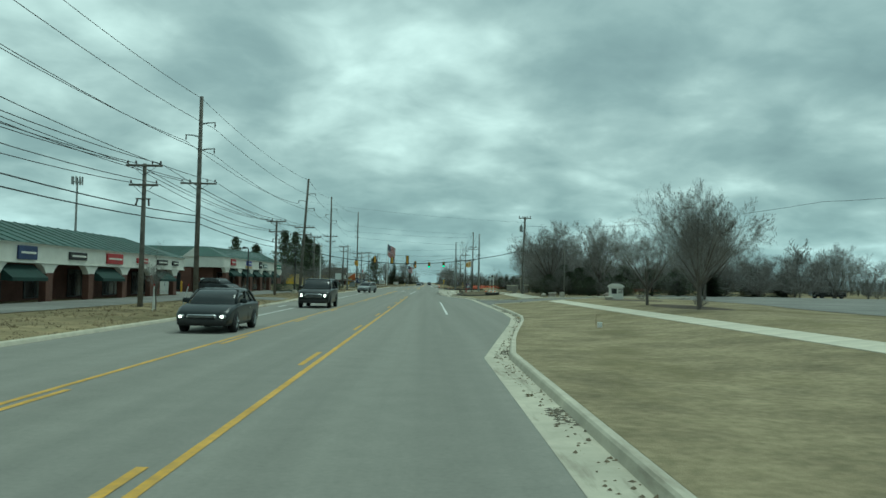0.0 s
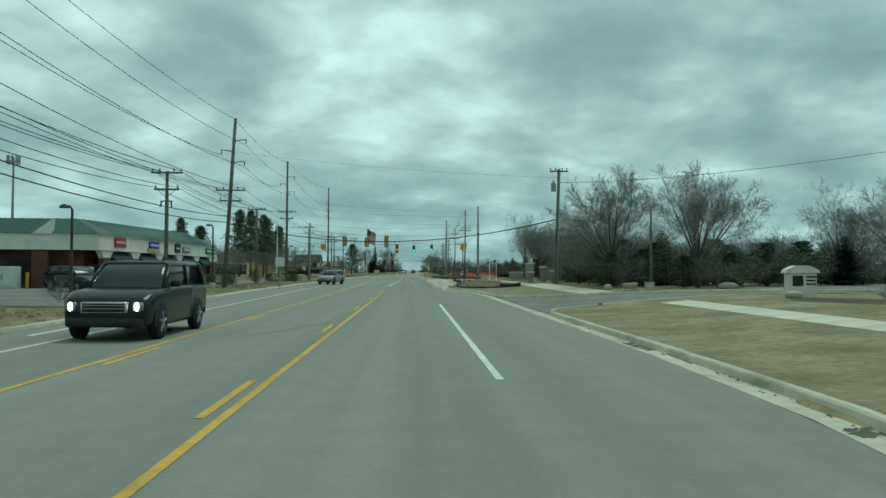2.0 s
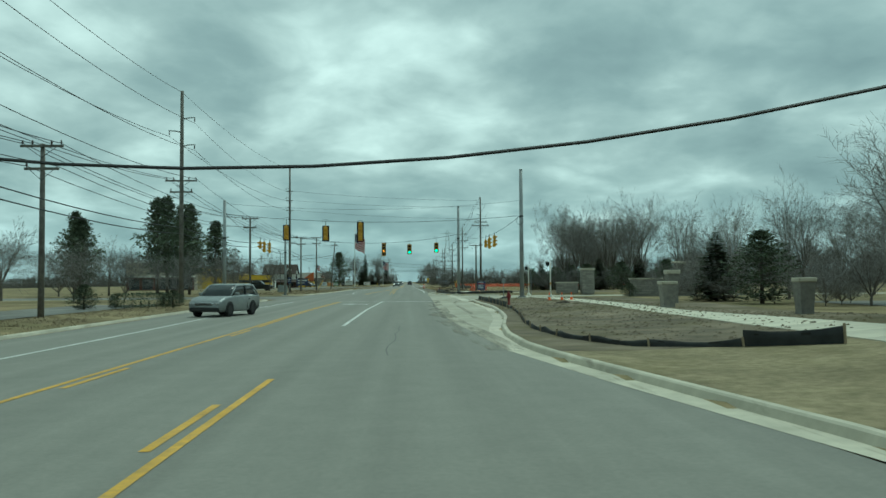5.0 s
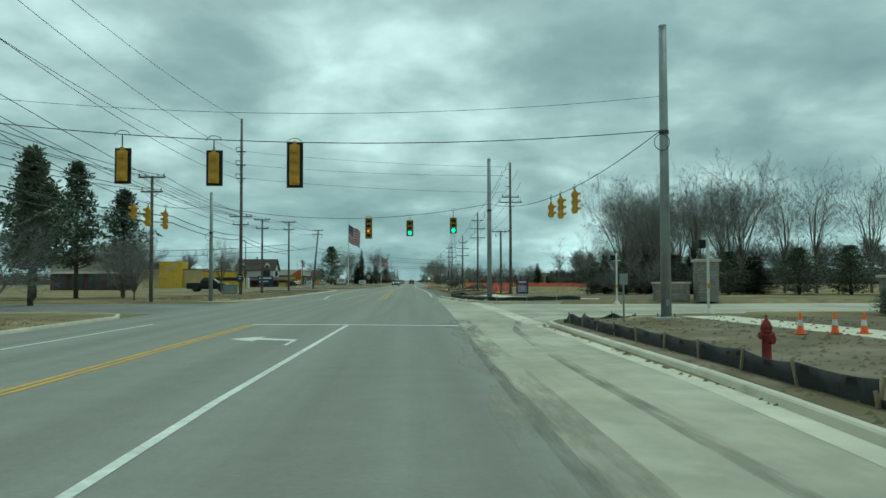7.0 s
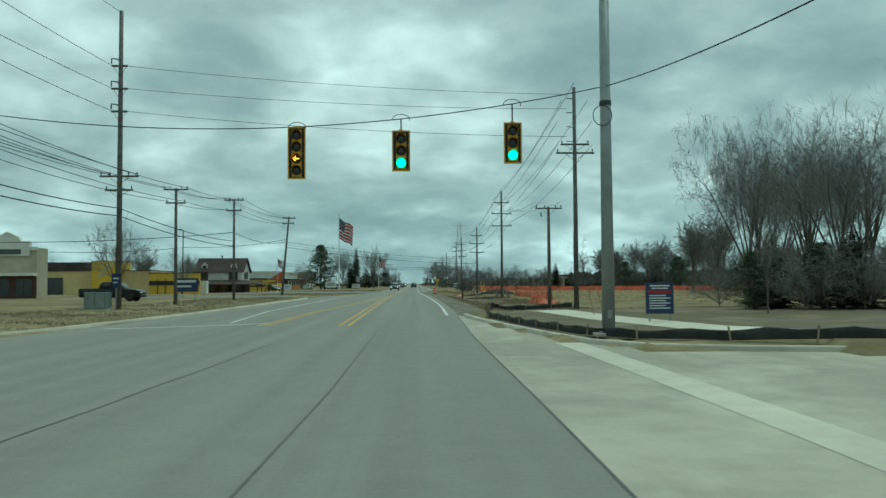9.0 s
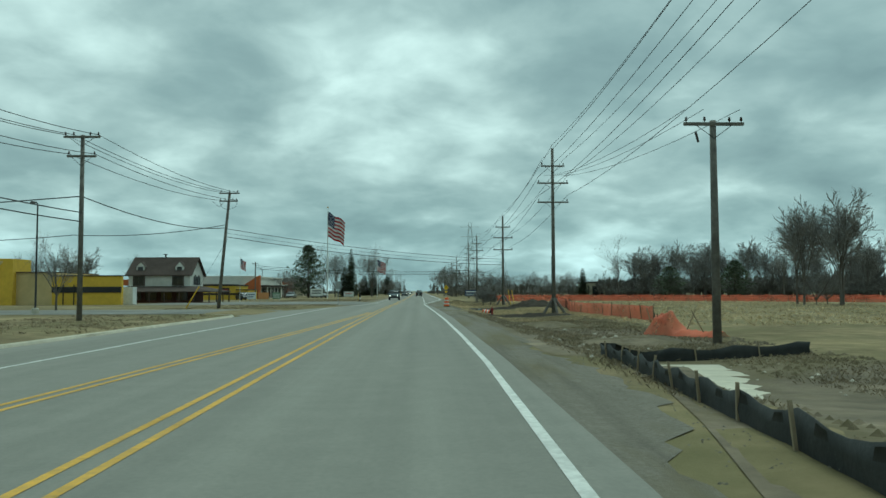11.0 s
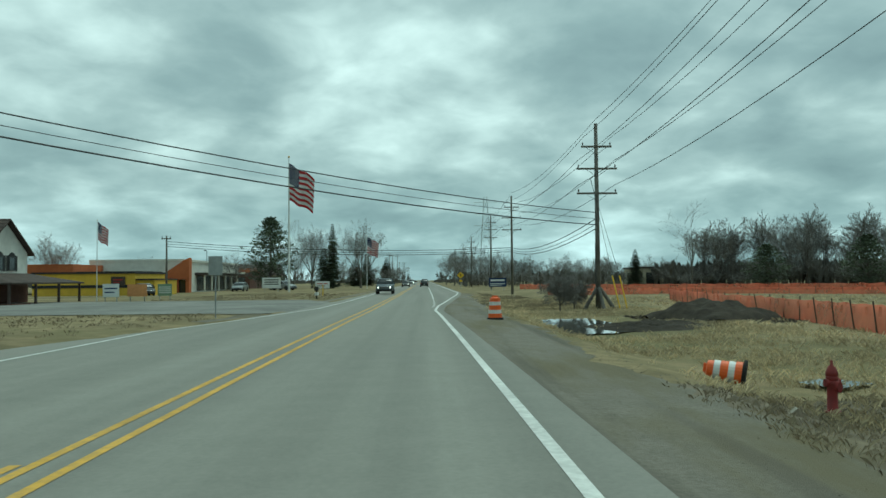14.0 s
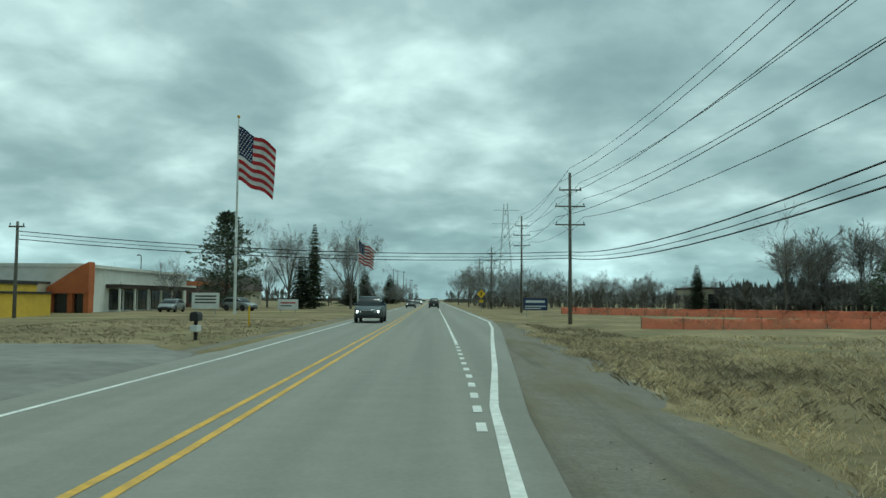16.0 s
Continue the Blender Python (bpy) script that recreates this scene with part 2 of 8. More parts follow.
BARK = mat("grey_bark", (0.155, 0.138, 0.118), (0.095, 0.084, 0.072), 0.95, 6.0, 0.6, 30.0)
TWIG = mat("bare_twigs", (0.25, 0.238, 0.222), (0.172, 0.163, 0.150), 0.95, 3.0, 0.0)
NEEDLE = mat("evergreen_needles", (0.125, 0.150, 0.090), (0.070, 0.090, 0.055), 0.9, 1.2, 0.0, patch=0.4)
YELLOW_WALL = mat("yellow_painted_block", (0.66, 0.44, 0.055), (0.56, 0.37, 0.05), 0.85, 1.5, 0.15, 30.0, patch=0.12)
CREAM_WALL = mat("cream_painted_block", (0.60, 0.475, 0.235), (0.53, 0.42, 0.21), 0.9, 1.5, 0.15, 30.0)
BLACK_PAINT = mat("black_paint", (0.022, 0.022, 0.022), (0.035, 0.035, 0.034), 0.7, 4.0, 0.05, 30.0)
WHITE_SIDING = mat("white_siding", (0.66, 0.66, 0.61), (0.56, 0.56, 0.52), 0.85, 2.0, 0.1, 20.0)
SHINGLE = mat("brown_shingles", (0.085, 0.064, 0.054), (0.052, 0.040, 0.035), 0.95, 5.0, 0.5, 20.0)
BEIGE = mat("beige_stucco", (0.47, 0.42, 0.31), (0.40, 0.35, 0.26), 0.9, 1.0, 0.1, 40.0)
TERRACOTTA = mat("orange_stucco", (0.46, 0.140, 0.050), (0.38, 0.115, 0.045), 0.85, 1.5, 0.1, 40.0)
STONE = mat("stacked_grey_stone", (0.27, 0.255, 0.22), (0.18, 0.17, 0.15), 0.9, 4.0, 0.5, 14.0, vary=0.2)
ORANGE_MESH = mat("orange_safety_mesh", (0.82, 0.190, 0.100), (0.66, 0.15, 0.085), 0.7, 3.0, 0.4, 30.0, patch=0.3)
SILT_BLACK = mat("black_silt_cloth", (0.022, 0.024, 0.024), (0.045, 0.046, 0.044), 0.75, 2.0, 0.5, 9.0, patch=0.3)
STAKE = mat("pale_wood_stake", (0.36, 0.29, 0.19), None, 0.9, 8.0, 0.2)
ORANGE_PLASTIC = mat("orange_plastic", (0.85, 0.150, 0.025), (0.70, 0.12, 0.03), 0.5, 4.0, 0.03, 30.0)
WHITE_PLASTIC = mat("white_sheeting", (0.78, 0.78, 0.75), (0.62, 0.62, 0.60), 0.5, 4.0, 0.02, 30.0)
RED_PAINT = mat("faded_red_paint", (0.250, 0.030, 0.028), (0.16, 0.025, 0.025), 0.6, 8.0, 0.15, 40.0)
SIGN_YELLOW = mat("yellow_sign_sheeting", (0.80, 0.50, 0.02), None, 0.5, 4.0, 0.0)
SIGN_BLUE = mat("navy_sign_panel", (0.030, 0.050, 0.125), (0.024, 0.04, 0.10), 0.5, 4.0, 0.0)
SIGN_WHITE = mat("white_sign_panel", (0.68, 0.70, 0.68), (0.60, 0.62, 0.60), 0.6, 4.0, 0.0)
SIGN_RED = mat("red_sign_panel", (0.42, 0.025, 0.030), None, 0.5, 4.0, 0.0)
FLAG_RED = mat("flag_red_cloth", (0.40, 0.028, 0.035), None, 0.9, 5.0, 0.1)
FLAG_WHITE = mat("flag_white_cloth", (0.66, 0.66, 0.66), None, 0.9, 5.0, 0.1)
FLAG_BLUE = mat("flag_blue_cloth", (0.022, 0.030, 0.085), None, 0.9, 5.0, 0.1)
WATER = mat("puddle_water", (0.10, 0.10, 0.09), (0.06, 0.06, 0.055), 0.04, 1.0, 0.02, 3.0, spec=0.7)
RUBBER = mat("black_rubber", (0.016, 0.016, 0.016), None, 0.9, 9.0, 0.05)
CHROME = mat("bright_metal", (0.55, 0.56, 0.56), None, 0.25, 5.0, 0.0, metal=0.9)
CAR_BLACK = mat("black_car_paint", (0.009, 0.013, 0.013), None, 0.30, 3.0, 0.0, spec=0.3, coat=0.15)
CAR_GREY = mat("dark_grey_car_paint", (0.016, 0.022, 0.023), None, 0.30, 3.0, 0.0, spec=0.3, coat=0.12)
CAR_SILVER = mat("silver_car_paint", (0.30, 0.32, 0.32), None, 0.4, 3.0, 0.0, metal=0.4, coat=0.2)
CAR_TEAL = mat("blue_grey_car_paint", (0.050, 0.075, 0.090), None, 0.45, 3.0, 0.0, spec=0.35, coat=0.15)
HEADLIGHT = glow("lit_headlamp", (1.0, 0.95, 0.85), 3.5)
ORANGE_MESH.node_tree.nodes["Principled BSDF"].inputs["Alpha"].default_value = 0.52
LENS_CLEAR = mat("clear_lamp_lens", (0.30, 0.31, 0.31), None, 0.15, 3.0, 0.0, spec=0.6)
TAIL_RED = mat("red_tail_lens", (0.30, 0.01, 0.01), None, 0.2, 3.0, 0.0)
DRY_REED = mat("dry_tall_grass", (0.74, 0.61, 0.38), (0.54, 0.43, 0.26), 0.95, 2.0, 0.0, patch=0.4)
BRUSH = mat("brown_brush", (0.38, 0.31, 0.20), (0.24, 0.195, 0.13), 0.95, 2.0, 0.0, patch=0.3)


def wheel_tracks(m):
    """Lengthwise bands of wear, worn in by traffic, over a surface's colour."""
    n, k = m.node_tree.nodes, m.node_tree.links
    b = n["Principled BSDF"]
    src = b.inputs["Base Color"].links[0].from_socket
    tc, mp, t, r, mx, cc = (n.new("ShaderNode" + q) for q in ("TexCoord", "Mapping", "TexNoise", "MapRange", "Mix", "CombineColor"))
    mp.inputs["Scale"].default_value = (1.1, 0.012, 1.0)
    k.new(tc.outputs["Object"], mp.inputs[0])
    k.new(mp.outputs[0], t.inputs["Vector"])
    t.inputs["Scale"].default_value, t.inputs["Detail"].default_value = 1.0, 4.0
    r.inputs[1].default_value, r.inputs[2].default_value, r.inputs[3].default_value, r.inputs[4].default_value = 0.3, 0.7, 0.86, 1.12
    k.new(t.outputs["Fac"], r.inputs[0])
    for i in range(3):
        k.new(r.outputs[0], cc.inputs[i])
    mx.data_type, mx.blend_type = "RGBA", "MULTIPLY"
    mx.inputs[0].default_value = 1.0
    k.new(src, mx.inputs[6])
    k.new(cc.outputs[0], mx.inputs[7])
    k.new(mx.outputs[2], b.inputs["Base Color"])


def blade_tones(m, amount):
    """Gives each blade or clump of a joined mesh its own lightness."""
    n, k = m.node_tree.nodes, m.node_tree.links
    b = n["Principled BSDF"]
    src = b.inputs["Base Color"].links[0].from_socket
    gi, r, mx, cc = (n.new("ShaderNode" + q) for q in ("NewGeometry", "MapRange", "Mix", "CombineColor"))
    r.inputs[3].default_value, r.inputs[4].default_value = 1 - amount, 1 + amount * 0.6
    k.new(gi.outputs["Random Per Island"], r.inputs[0])
    for i in range(3):
        k.new(r.outputs[0], cc.inputs[i])
    mx.data_type, mx.blend_type = "RGBA", "MULTIPLY"
    mx.inputs[0].default_value = 1.0
    k.new(src, mx.inputs[6])
    k.new(cc.outputs[0], mx.inputs[7])
    k.new(mx.outputs[2], b.inputs["Base Color"])


def overlay(m, stretch, col, lo, hi, amount=1.0):
    """Lays patches of another colour over a surface: dust, mud or grass, drawn out by stretch."""
    n, k = m.node_tree.nodes, m.node_tree.links
    b = n["Principled BSDF"]
    src = b.inputs["Base Color"].links[0].from_socket
    tc, mp, t, r, mx = (n.new("ShaderNode" + q) for q in ("TexCoord", "Mapping", "TexNoise", "MapRange", "Mix"))
    mp.inputs["Scale"].default_value = stretch
    k.new(tc.outputs["Object"], mp.inputs[0])
    k.new(mp.outputs[0], t.inputs["Vector"])
    t.inputs["Scale"].default_value, t.inputs["Detail"].default_value, t.inputs["Roughness"].default_value = 1.0, 7.0, 0.62
    r.inputs[1].default_value, r.inputs[2].default_value, r.inputs[4].default_value = lo, hi, amount
    k.new(t.outputs["Fac"], r.inputs[0])
    mx.data_type = "RGBA"
    k.new(r.outputs[0], mx.inputs[0])
    k.new(src, mx.inputs[6])
    mx.inputs[7].default_value = (*col, 1)
    k.new(mx.outputs[2], b.inputs["Base Color"])


wheel_tracks(ASPHALT)
overlay(ASPHALT, (0.30, 0.035, 1.0), (0.16, 0.157, 0.142), 0.52, 0.80, 0.55)
overlay(LANE_CONCRETE, (1.1, 0.07, 1.0), (0.26, 0.23, 0.17), 0.48, 0.72, 0.6)
overlay(LANE_CONCRETE, (0.35, 0.20, 1.0), (0.50, 0.47, 0.385), 0.54, 0.70, 0.8)
overlay(CONCRETE_NEW, (2.2, 0.35, 1.0), (0.31, 0.27, 0.20), 0.56, 0.72, 0.8)
overlay(CONCRETE, (3.2, 0.35, 1.0), (0.20, 0.175, 0.13), 0.55, 0.68, 0.7)
overlay(GRAVEL, (0.55, 0.12, 1.0), (0.145, 0.125, 0.078), 0.46, 0.62, 0.9)
overlay(GRAVEL, (1.2, 0.05, 1.0), (0.105, 0.094, 0.075), 0.50, 0.66, 0.8)
overlay(DIRT, (0.30, 0.22, 1.0), (0.125, 0.105, 0.058), 0.47, 0.60, 0.85)
overlay(LAWN, (0.33, 0.20, 1.0), (0.150, 0.128, 0.062), 0.53, 0.70, 0.7)
overlay(GRASS, (0.16, 0.10, 1.0), (0.135, 0.125, 0.060), 0.48, 0.66, 0.7)
for m in (DRY_REED, BRUSH, NEEDLE):
    blade_tones(m, 0.4)

# ---- lie of the land ----
LEFT_EDGE = [(-80, -10.3), (45, -10.3), (60, -10.8), (88, -12.2), (152, -12.6), (181, -12.8), (200, -11.9), (240, -11.4), (262, -11.0), (271, -9.4), (281, -7.4), (295, -6.3), (345, -6.0), (1600, -6.0)]
RIGHT_EDGE = [(-80, 1.35), (19, 1.4), (25.5, 2.3), (34.7, 3.6), (41, 4.35), (48, 4.6), (84, 4.6), (89, 4.4), (95, 3.35), (101, 2.45), (108, 2.2), (114, 1.9), (122, 1.8), (140, 2.0), (148, 2.15), (166, 2.4), (180, 2.5), (200, 3.0), (213, 3.15), (245, 3.1), (263, 2.8), (278, 2.45), (291, 2.0), (298, 2.3), (306, 2.9), (334, 4.9), (350, 5.6), (1600, 5.6)]
KERB = [(-80, 2.15), (19, 2.15), (24, 2.7), (27, 3.1), (36, 4.4), (41, 4.95), (48, 5.15), (85, 5.15), (89, 4.98), (95.4, 3.95), (99, 3.35), (102, 3.1), (106, 3.15), (110, 3.5), (116.7, 4.4), (122, 4.85), (126, 5.1), (131, 5.4), (147, 5.45)]


MOUTH = [(62.8, 5.1), (64.3, 5.6), (65.3, 6.3), (66.0, 7.8), (66.4, 10), (67.2, 13), (68.2, 18), (69, 24), (72.5, 24), (72.8, 17), (73.8, 13), (74.9, 11.5), (76.2, 10), (77.6, 8.2), (78.6, 6.8), (79.7, 5.8), (81, 5.3), (82.5, 5.1)]


def drive_z(x):
    """The height of the drive that climbs from the road beside the lawn."""
    return lin(x, [(5.0, 0.0), (7.0, 0.07), (8.5, 0.19), (10, 0.32), (11.5, 0.42), (13.6, 0.55), (17, 0.66), (24, 0.69)])


def height(x, y):
    """The ground's height: the road is level, the verges rise or fall away from it."""
    if x >= 0:
        k = lin(y, KERB) if y < 150 else 4.0
        lawn = 0.13 + 0.58 * smooth01((x - 4.6) / 9.5)
        works = 0.13 + 0.13 * smooth01((x - 5) / 6)
        s = x - lin(y, RIGHT_EDGE)
        rough = -0.03 - 0.10 * smooth01(s / 2.6) - 0.33 * smooth01((s - 2.4) / 2.2) + 0.17 * smooth01((s - 5.5) / 5.0)
        z = lawn + (works - lawn) * smooth01((y - 96) / 24)
        d = drive_z(x)
        z += (min(z, d + 0.12) - z) * smooth01((y - 62) / 5) * (1 - smooth01((y - 78) / 14))
        z = z + (rough - z) * max(smooth01((y - 196) / 16), smooth01((y - 195) / 2) * (1 - smooth01((s - 0.3) / 1.8)))
        if 62.8 < y < 82.5 and (x < max(lin(y - 0.25, MOUTH), lin(y + 0.25, MOUTH)) + 0.3 or (x > 20 and 68.8 < y < 72.7)):
            z = min(z, d)
        if x < k - 0.02 and y < 196:
            z = -0.06
        if 147 < y < 197 and x < lin(y, [(147, 7.0), (149, 8.0), (151, 10.0), (152.4, 12.5), (153.4, 16), (154, 80), (173.2, 80), (173.8, 11.5), (175, 6.6), (178, 5.0), (186, 3.9), (193, 3.1), (197, 3.1)]):
            z = -0.06
        if x < lin(y, RIGHT_EDGE):
            z = -0.06
        return z
    e = lin(y, LEFT_EDGE)
    if x > e or (160 < y < 178.2):
        return -0.06
    return 0.02 + 0.10 * smooth01((e - x) / 2.5)


def strip(geo, ys, left, right, nx, off, z=None):
    """A sheet between two lines along the road that follows the ground, or lies at z."""
    rows = []
    for y in ys:
        a, b = left(y), right(y)
        rows.append([(a + (b - a) * i / nx, y, (height(a + (b - a) * i / nx, y) if z is None else z) + off) for i in range(nx + 1)])
    return geo.loft(rows, caps=False, closed=False)


def steps(a, b, d):
    n = max(1, round((b - a) / d))
    return [a + (b - a) * i / n for i in range(n + 1)]


def ribbon(geo, pts, w, z=0.006):
    """A painted stripe of width w along points (x, y)."""
    rows = []
    for i, (x, y) in enumerate(pts):
        (ax, ay), (bx, by) = pts[max(i - 1, 0)], pts[min(i + 1, len(pts) - 1)]
        d = math.hypot(bx - ax, by - ay)
        nx, ny = -(by - ay) / d * w / 2, (bx - ax) / d * w / 2
        rows.append([(x + nx, y + ny, z), (x - nx, y - ny, z)])
    return geo.loft(rows, caps=False, closed=False)


# ---- ground, road, kerbs ----
g = Geo()
xs = [-1800, -900, -450, -220, -120, -80, -60, -45, -35, -28, -23, -19, -16, -14, -13, -12.4, -11.8, -11.2, -10.6, -10.0, -9, -8, -7.4, -6.8, -6.2, -5.5] + [0.5 * i for i in range(-4, 50)] + [26, 28, 31, 35, 40, 48, 60, 80, 120, 220, 450, 900, 1800]
ys = [-1500, -700, -300, -140, -80] + steps(-60, 330, 1.5) + [333, 340, 350, 365, 385, 410, 440, 480, 540, 640, 800, 1100, 1600, 2600]
g.loft([[(x, y, height(x, y)) for x in xs] for y in ys], caps=False, closed=False)
single("ground", g, GRASS, "brown dormant grass and weeds on level ground", "ground", kind="structure", smooth=True)

g = Geo()
strip(g, [-80] + steps(-60, 360, 2.0) + [420, 520, 700, 1000, 1600], lambda y: lin(y, LEFT_EDGE), lambda y: lin(y, RIGHT_EDGE), 6, 0.0, 0.0)
road = single("road", g, ASPHALT, "worn grey asphalt road with five lanes narrowing to two", "road", kind="structure")
g = Geo().add([(-90, 159.6, -0.004), (-12, 159.6, -0.004), (-12, 178.6, -0.004), (-90, 178.6, -0.004)], [(0, 1, 2, 3)])
single("side_road", g, ASPHALT_OLD, "grey asphalt side street meeting the main road", "road", kind="structure")

# new concrete lane and side street at the crossing
g = Geo()
KR = [(101, 2.9), (102, 3.0), (106, 3.05), (110, 3.4), (116.7, 4.3), (122, 4.75), (126, 5.0), (131, 5.3), (147, 5.4), (149, 5.5), (150.2, 6.9), (152.4, 9.6), (153.4, 11.2), (154, 90), (173.2, 90), (173.8, 11.5), (175, 6.6), (178, 5.0), (186, 3.9), (193, 3.2), (197, 3.0)]
strip(g, steps(101, 149, 2) + [150.2, 151.3, 152.4, 153.4, 154] + steps(155, 173.2, 3) + [173.5, 173.8, 174.4, 175, 176.5, 178, 182, 186, 190, 193, 197], lambda y: lin(y, RIGHT_EDGE) - 0.02, lambda y: lin(y, KR), 5, 0.003, 0.0)
single("concrete_lane", g, LANE_CONCRETE, "pale new concrete turning lane and side street", "road", kind="structure")
g = Geo()
strip(g, steps(101, 148, 2), lambda y: lin(y, KERB) - 0.62, lambda y: lin(y, KERB) - 0.15, 1, 0.006, 0.0)
single("gutter", g, CONCRETE_NEW, "pale new concrete gutter pan beside a kerb", "gutter", kind="structure")
# lighter gutter band across the mouth of the side street
g = Geo()
ribbon(g, [(5.0, 148.5), (5.05, 156), (5.1, 164), (5.0, 172), (4.9, 177.5)], 0.75, 0.008)
single("gutter_band", g, mat("pale_gutter_concrete", (0.57, 0.535, 0.435), (0.48, 0.45, 0.37), 0.85, 1.5, 0.1, 60.0), "pale concrete gutter band across a side street", "gutter", kind="structure")
# gutter and kerb along the lawn
g = Geo()
strip(g, steps(-60, 18, 6) + [19, 22, 25.5, 30, 34.7, 41, 48, 56, 62], lambda y: lin(y, RIGHT_EDGE) - 0.02, lambda y: lin(y, KERB) - 0.16, 2, 0.004, 0.0)
strip(g, steps(79, 101, 2), lambda y: lin(y, RIGHT_EDGE) - 0.02, lambda y: lin(y, KERB) - 0.16, 2, 0.004, 0.0)
strip(g, [61, 66, 72, 79.2], lambda y: 4.55, lambda y: 5.1, 2, 0.005, 0.0)
single("gutter", g, CONCRETE, "stained concrete gutter pan beside the road", "gutter", kind="structure")


def kerb(pts, tall=0.14, wide=0.17, material=None, label="weathered concrete kerb", base=lambda x: 0.0):
    """A kerb to the right of the points (x, y), with a sloped face and rounded top."""
    rows = []
    for i, (x, y) in enumerate(pts):
        (ax, ay), (bx, by) = pts[max(i - 1, 0)], pts[min(i + 1, len(pts) - 1)]
        d = math.hypot(bx - ax, by - ay)
        nx, ny = (by - ay) / d, -(bx - ax) / d
        rows.append([(x + nx * a, y + ny * a, base(x) + z) for a, z in ((-0.03, -0.08), (-0.02, 0.0), (0.02, tall * 0.8), (0.05, tall), (wide - 0.02, tall + 0.005), (wide, tall - 0.01), (wide, -0.08))])
    return single("kerb", Geo().loft(rows), material or CONCRETE, label, "kerb", kind="structure")


kerb([(lin(y, KERB) - 0.17, y) for y in steps(-60, 18, 6) + [19, 21.5, 24, 27, 30, 33, 36, 38.5, 41, 44, 48, 54, 60]] + [(5.0, 62), (5.2, 63.3), (5.6, 64.3), (6.3, 65.3), (7.8, 66.0), (10, 66.4), (13, 67.2), (18, 68.2), (20, 68.5)], base=drive_z)
kerb([(24, 72.5), (17, 72.8), (15, 73.2), (13, 73.8), (11.5, 74.9), (10, 76.2), (8.2, 77.6), (6.8, 78.6), (5.8, 79.7), (5.3, 81), (5.05, 82.5)] + [(lin(y, KERB) - 0.17, y) for y in steps(84, 112, 2)], base=lambda x: drive_z(x) if x > 5.2 else 0.0)
kerb([(lin(y, KERB) - 0.17, y) for y in steps(112, 147, 2.5)] + [(5.4, 148.6), (5.9, 149.8), (7.1, 151), (8.8, 152.3), (10.6, 153.3), (13, 153.9), (30, 154.2), (80, 154.2)], material=CONCRETE_NEW, label="clean new concrete kerb")
kerb([(80, 173.4), (30, 173.4), (12, 173.6), (8.6, 174.3), (6.6, 175.2), (5.4, 177), (4.8, 180), (4.1, 185), (3.4, 191), (3.1, 196)], material=CONCRETE_NEW, label="clean new concrete kerb")
kerb([(-12.75, 155), (-12.5, 140), (-12.3, 110), (-12.2, 90), (-11.6, 74), (-10.85, 60), (-10.35, 45), (-10.3, -60)], tall=0.11)
kerb([(-16, 249.6), (-13.2, 249.3), (-11.9, 248.4), (-11.35, 246.5), (-11.35, 240), (-11.5, 233), (-11.7, 215), (-11.9, 200), (-12.8, 186), (-13.4, 181.5), (-15, 179.3), (-20, 178.4), (-60, 178.4)], tall=0.11)
kerb([(-60, 159.8), (-20, 159.8), (-15.5, 159.1), (-13.6, 157.5), (-12.85, 155.1)], tall=0.11)

# drive into the parking lot past the lawn
g = Geo()
rows = []
for y in steps(62.8, 82.5, 0.3):
    b = lin(y, MOUTH)
    rows.append([(x, y, max(0.018, height(x, y) + 0.035)) for x in [4.98 + (b - 4.98) * (i / 45) ** 1.5 for i in range(46)]])
g.loft(rows, caps=False, closed=False)
strip(g, steps(69, 72.5, 0.5), lambda y: 24.0, lambda y: 90.0, 4, 0.03)
strip(g, steps(-60, 69, 1.5), lambda y: 19.0 + 2.5 * smooth01((y - 35) / 20), lambda y: 90.0, 30, 0.03)
strip(g, steps(72.5, 130, 2.5), lambda y: 24.0, lambda y: 90.0, 6, 0.03)
single("car_park", g, ASPHALT_OLD, "worn grey asphalt drive and car park behind the lawn", "car park", kind="structure")
g = Geo()
strip(g, steps(-60, 140, 5), lambda y: -23.2, lambda y: -17.6, 3, 0.03)
strip(g, steps(76, 92, 4), lambda y: -60.0, lambda y: -23.2, 3, 0.03)
strip(g, steps(64, 72, 2), lambda y: -17.7, lambda y: lin(y, LEFT_EDGE) + 0.05, 3, 0.03)
single("shop_car_park", g, ASPHALT_OLD, "worn grey asphalt car park before the shops", "car park", kind="structure")
# drives on the other side
g = Geo()
strip(g, steps(249, 263, 2), lambda y: -40.0, lambda y: -10.9 + (0.6 if y < 252 else 0), 6, 0.03)
strip(g, steps(287, 313, 1.0), lambda y: -34.0, lambda y: lin(y, LEFT_EDGE) + 0.05 - 2.2 * smooth01((y - 309.5) / 3.0) - 1.6 * smooth01((289.5 - y) / 2.5), 56, 0.03)
single("driveway", g, ASPHALT_OLD, "patched grey asphalt driveways with wet edges", "driveway", kind="structure")

# lawn, soil and gravel
g = Geo()
strip(g, steps(-60, 62, 1.0) + steps(62.25, 69.5, 0.25), lambda y: lin(y, KERB) - 0.01, lambda y: 19.0 + 2.5 * smooth01((y - 35) / 20), 36, 0.012)
strip(g, steps(72.4, 83, 0.25) + steps(83.5, 99, 0.75), lambda y: lin(y, KERB) - 0.01, lambda y: 24.0, 40, 0.012)
single("lawn", g, LAWN, "dry brown lawn sloping up from the kerb", "lawn", kind="structure")
g = Geo()
strip(g, steps(99, 147.5, 1.0), lambda y: lin(y, KERB) - 0.01, lambda y: 15.0 + 3 * smooth01((y - 100) / 30), 12, 0.016)
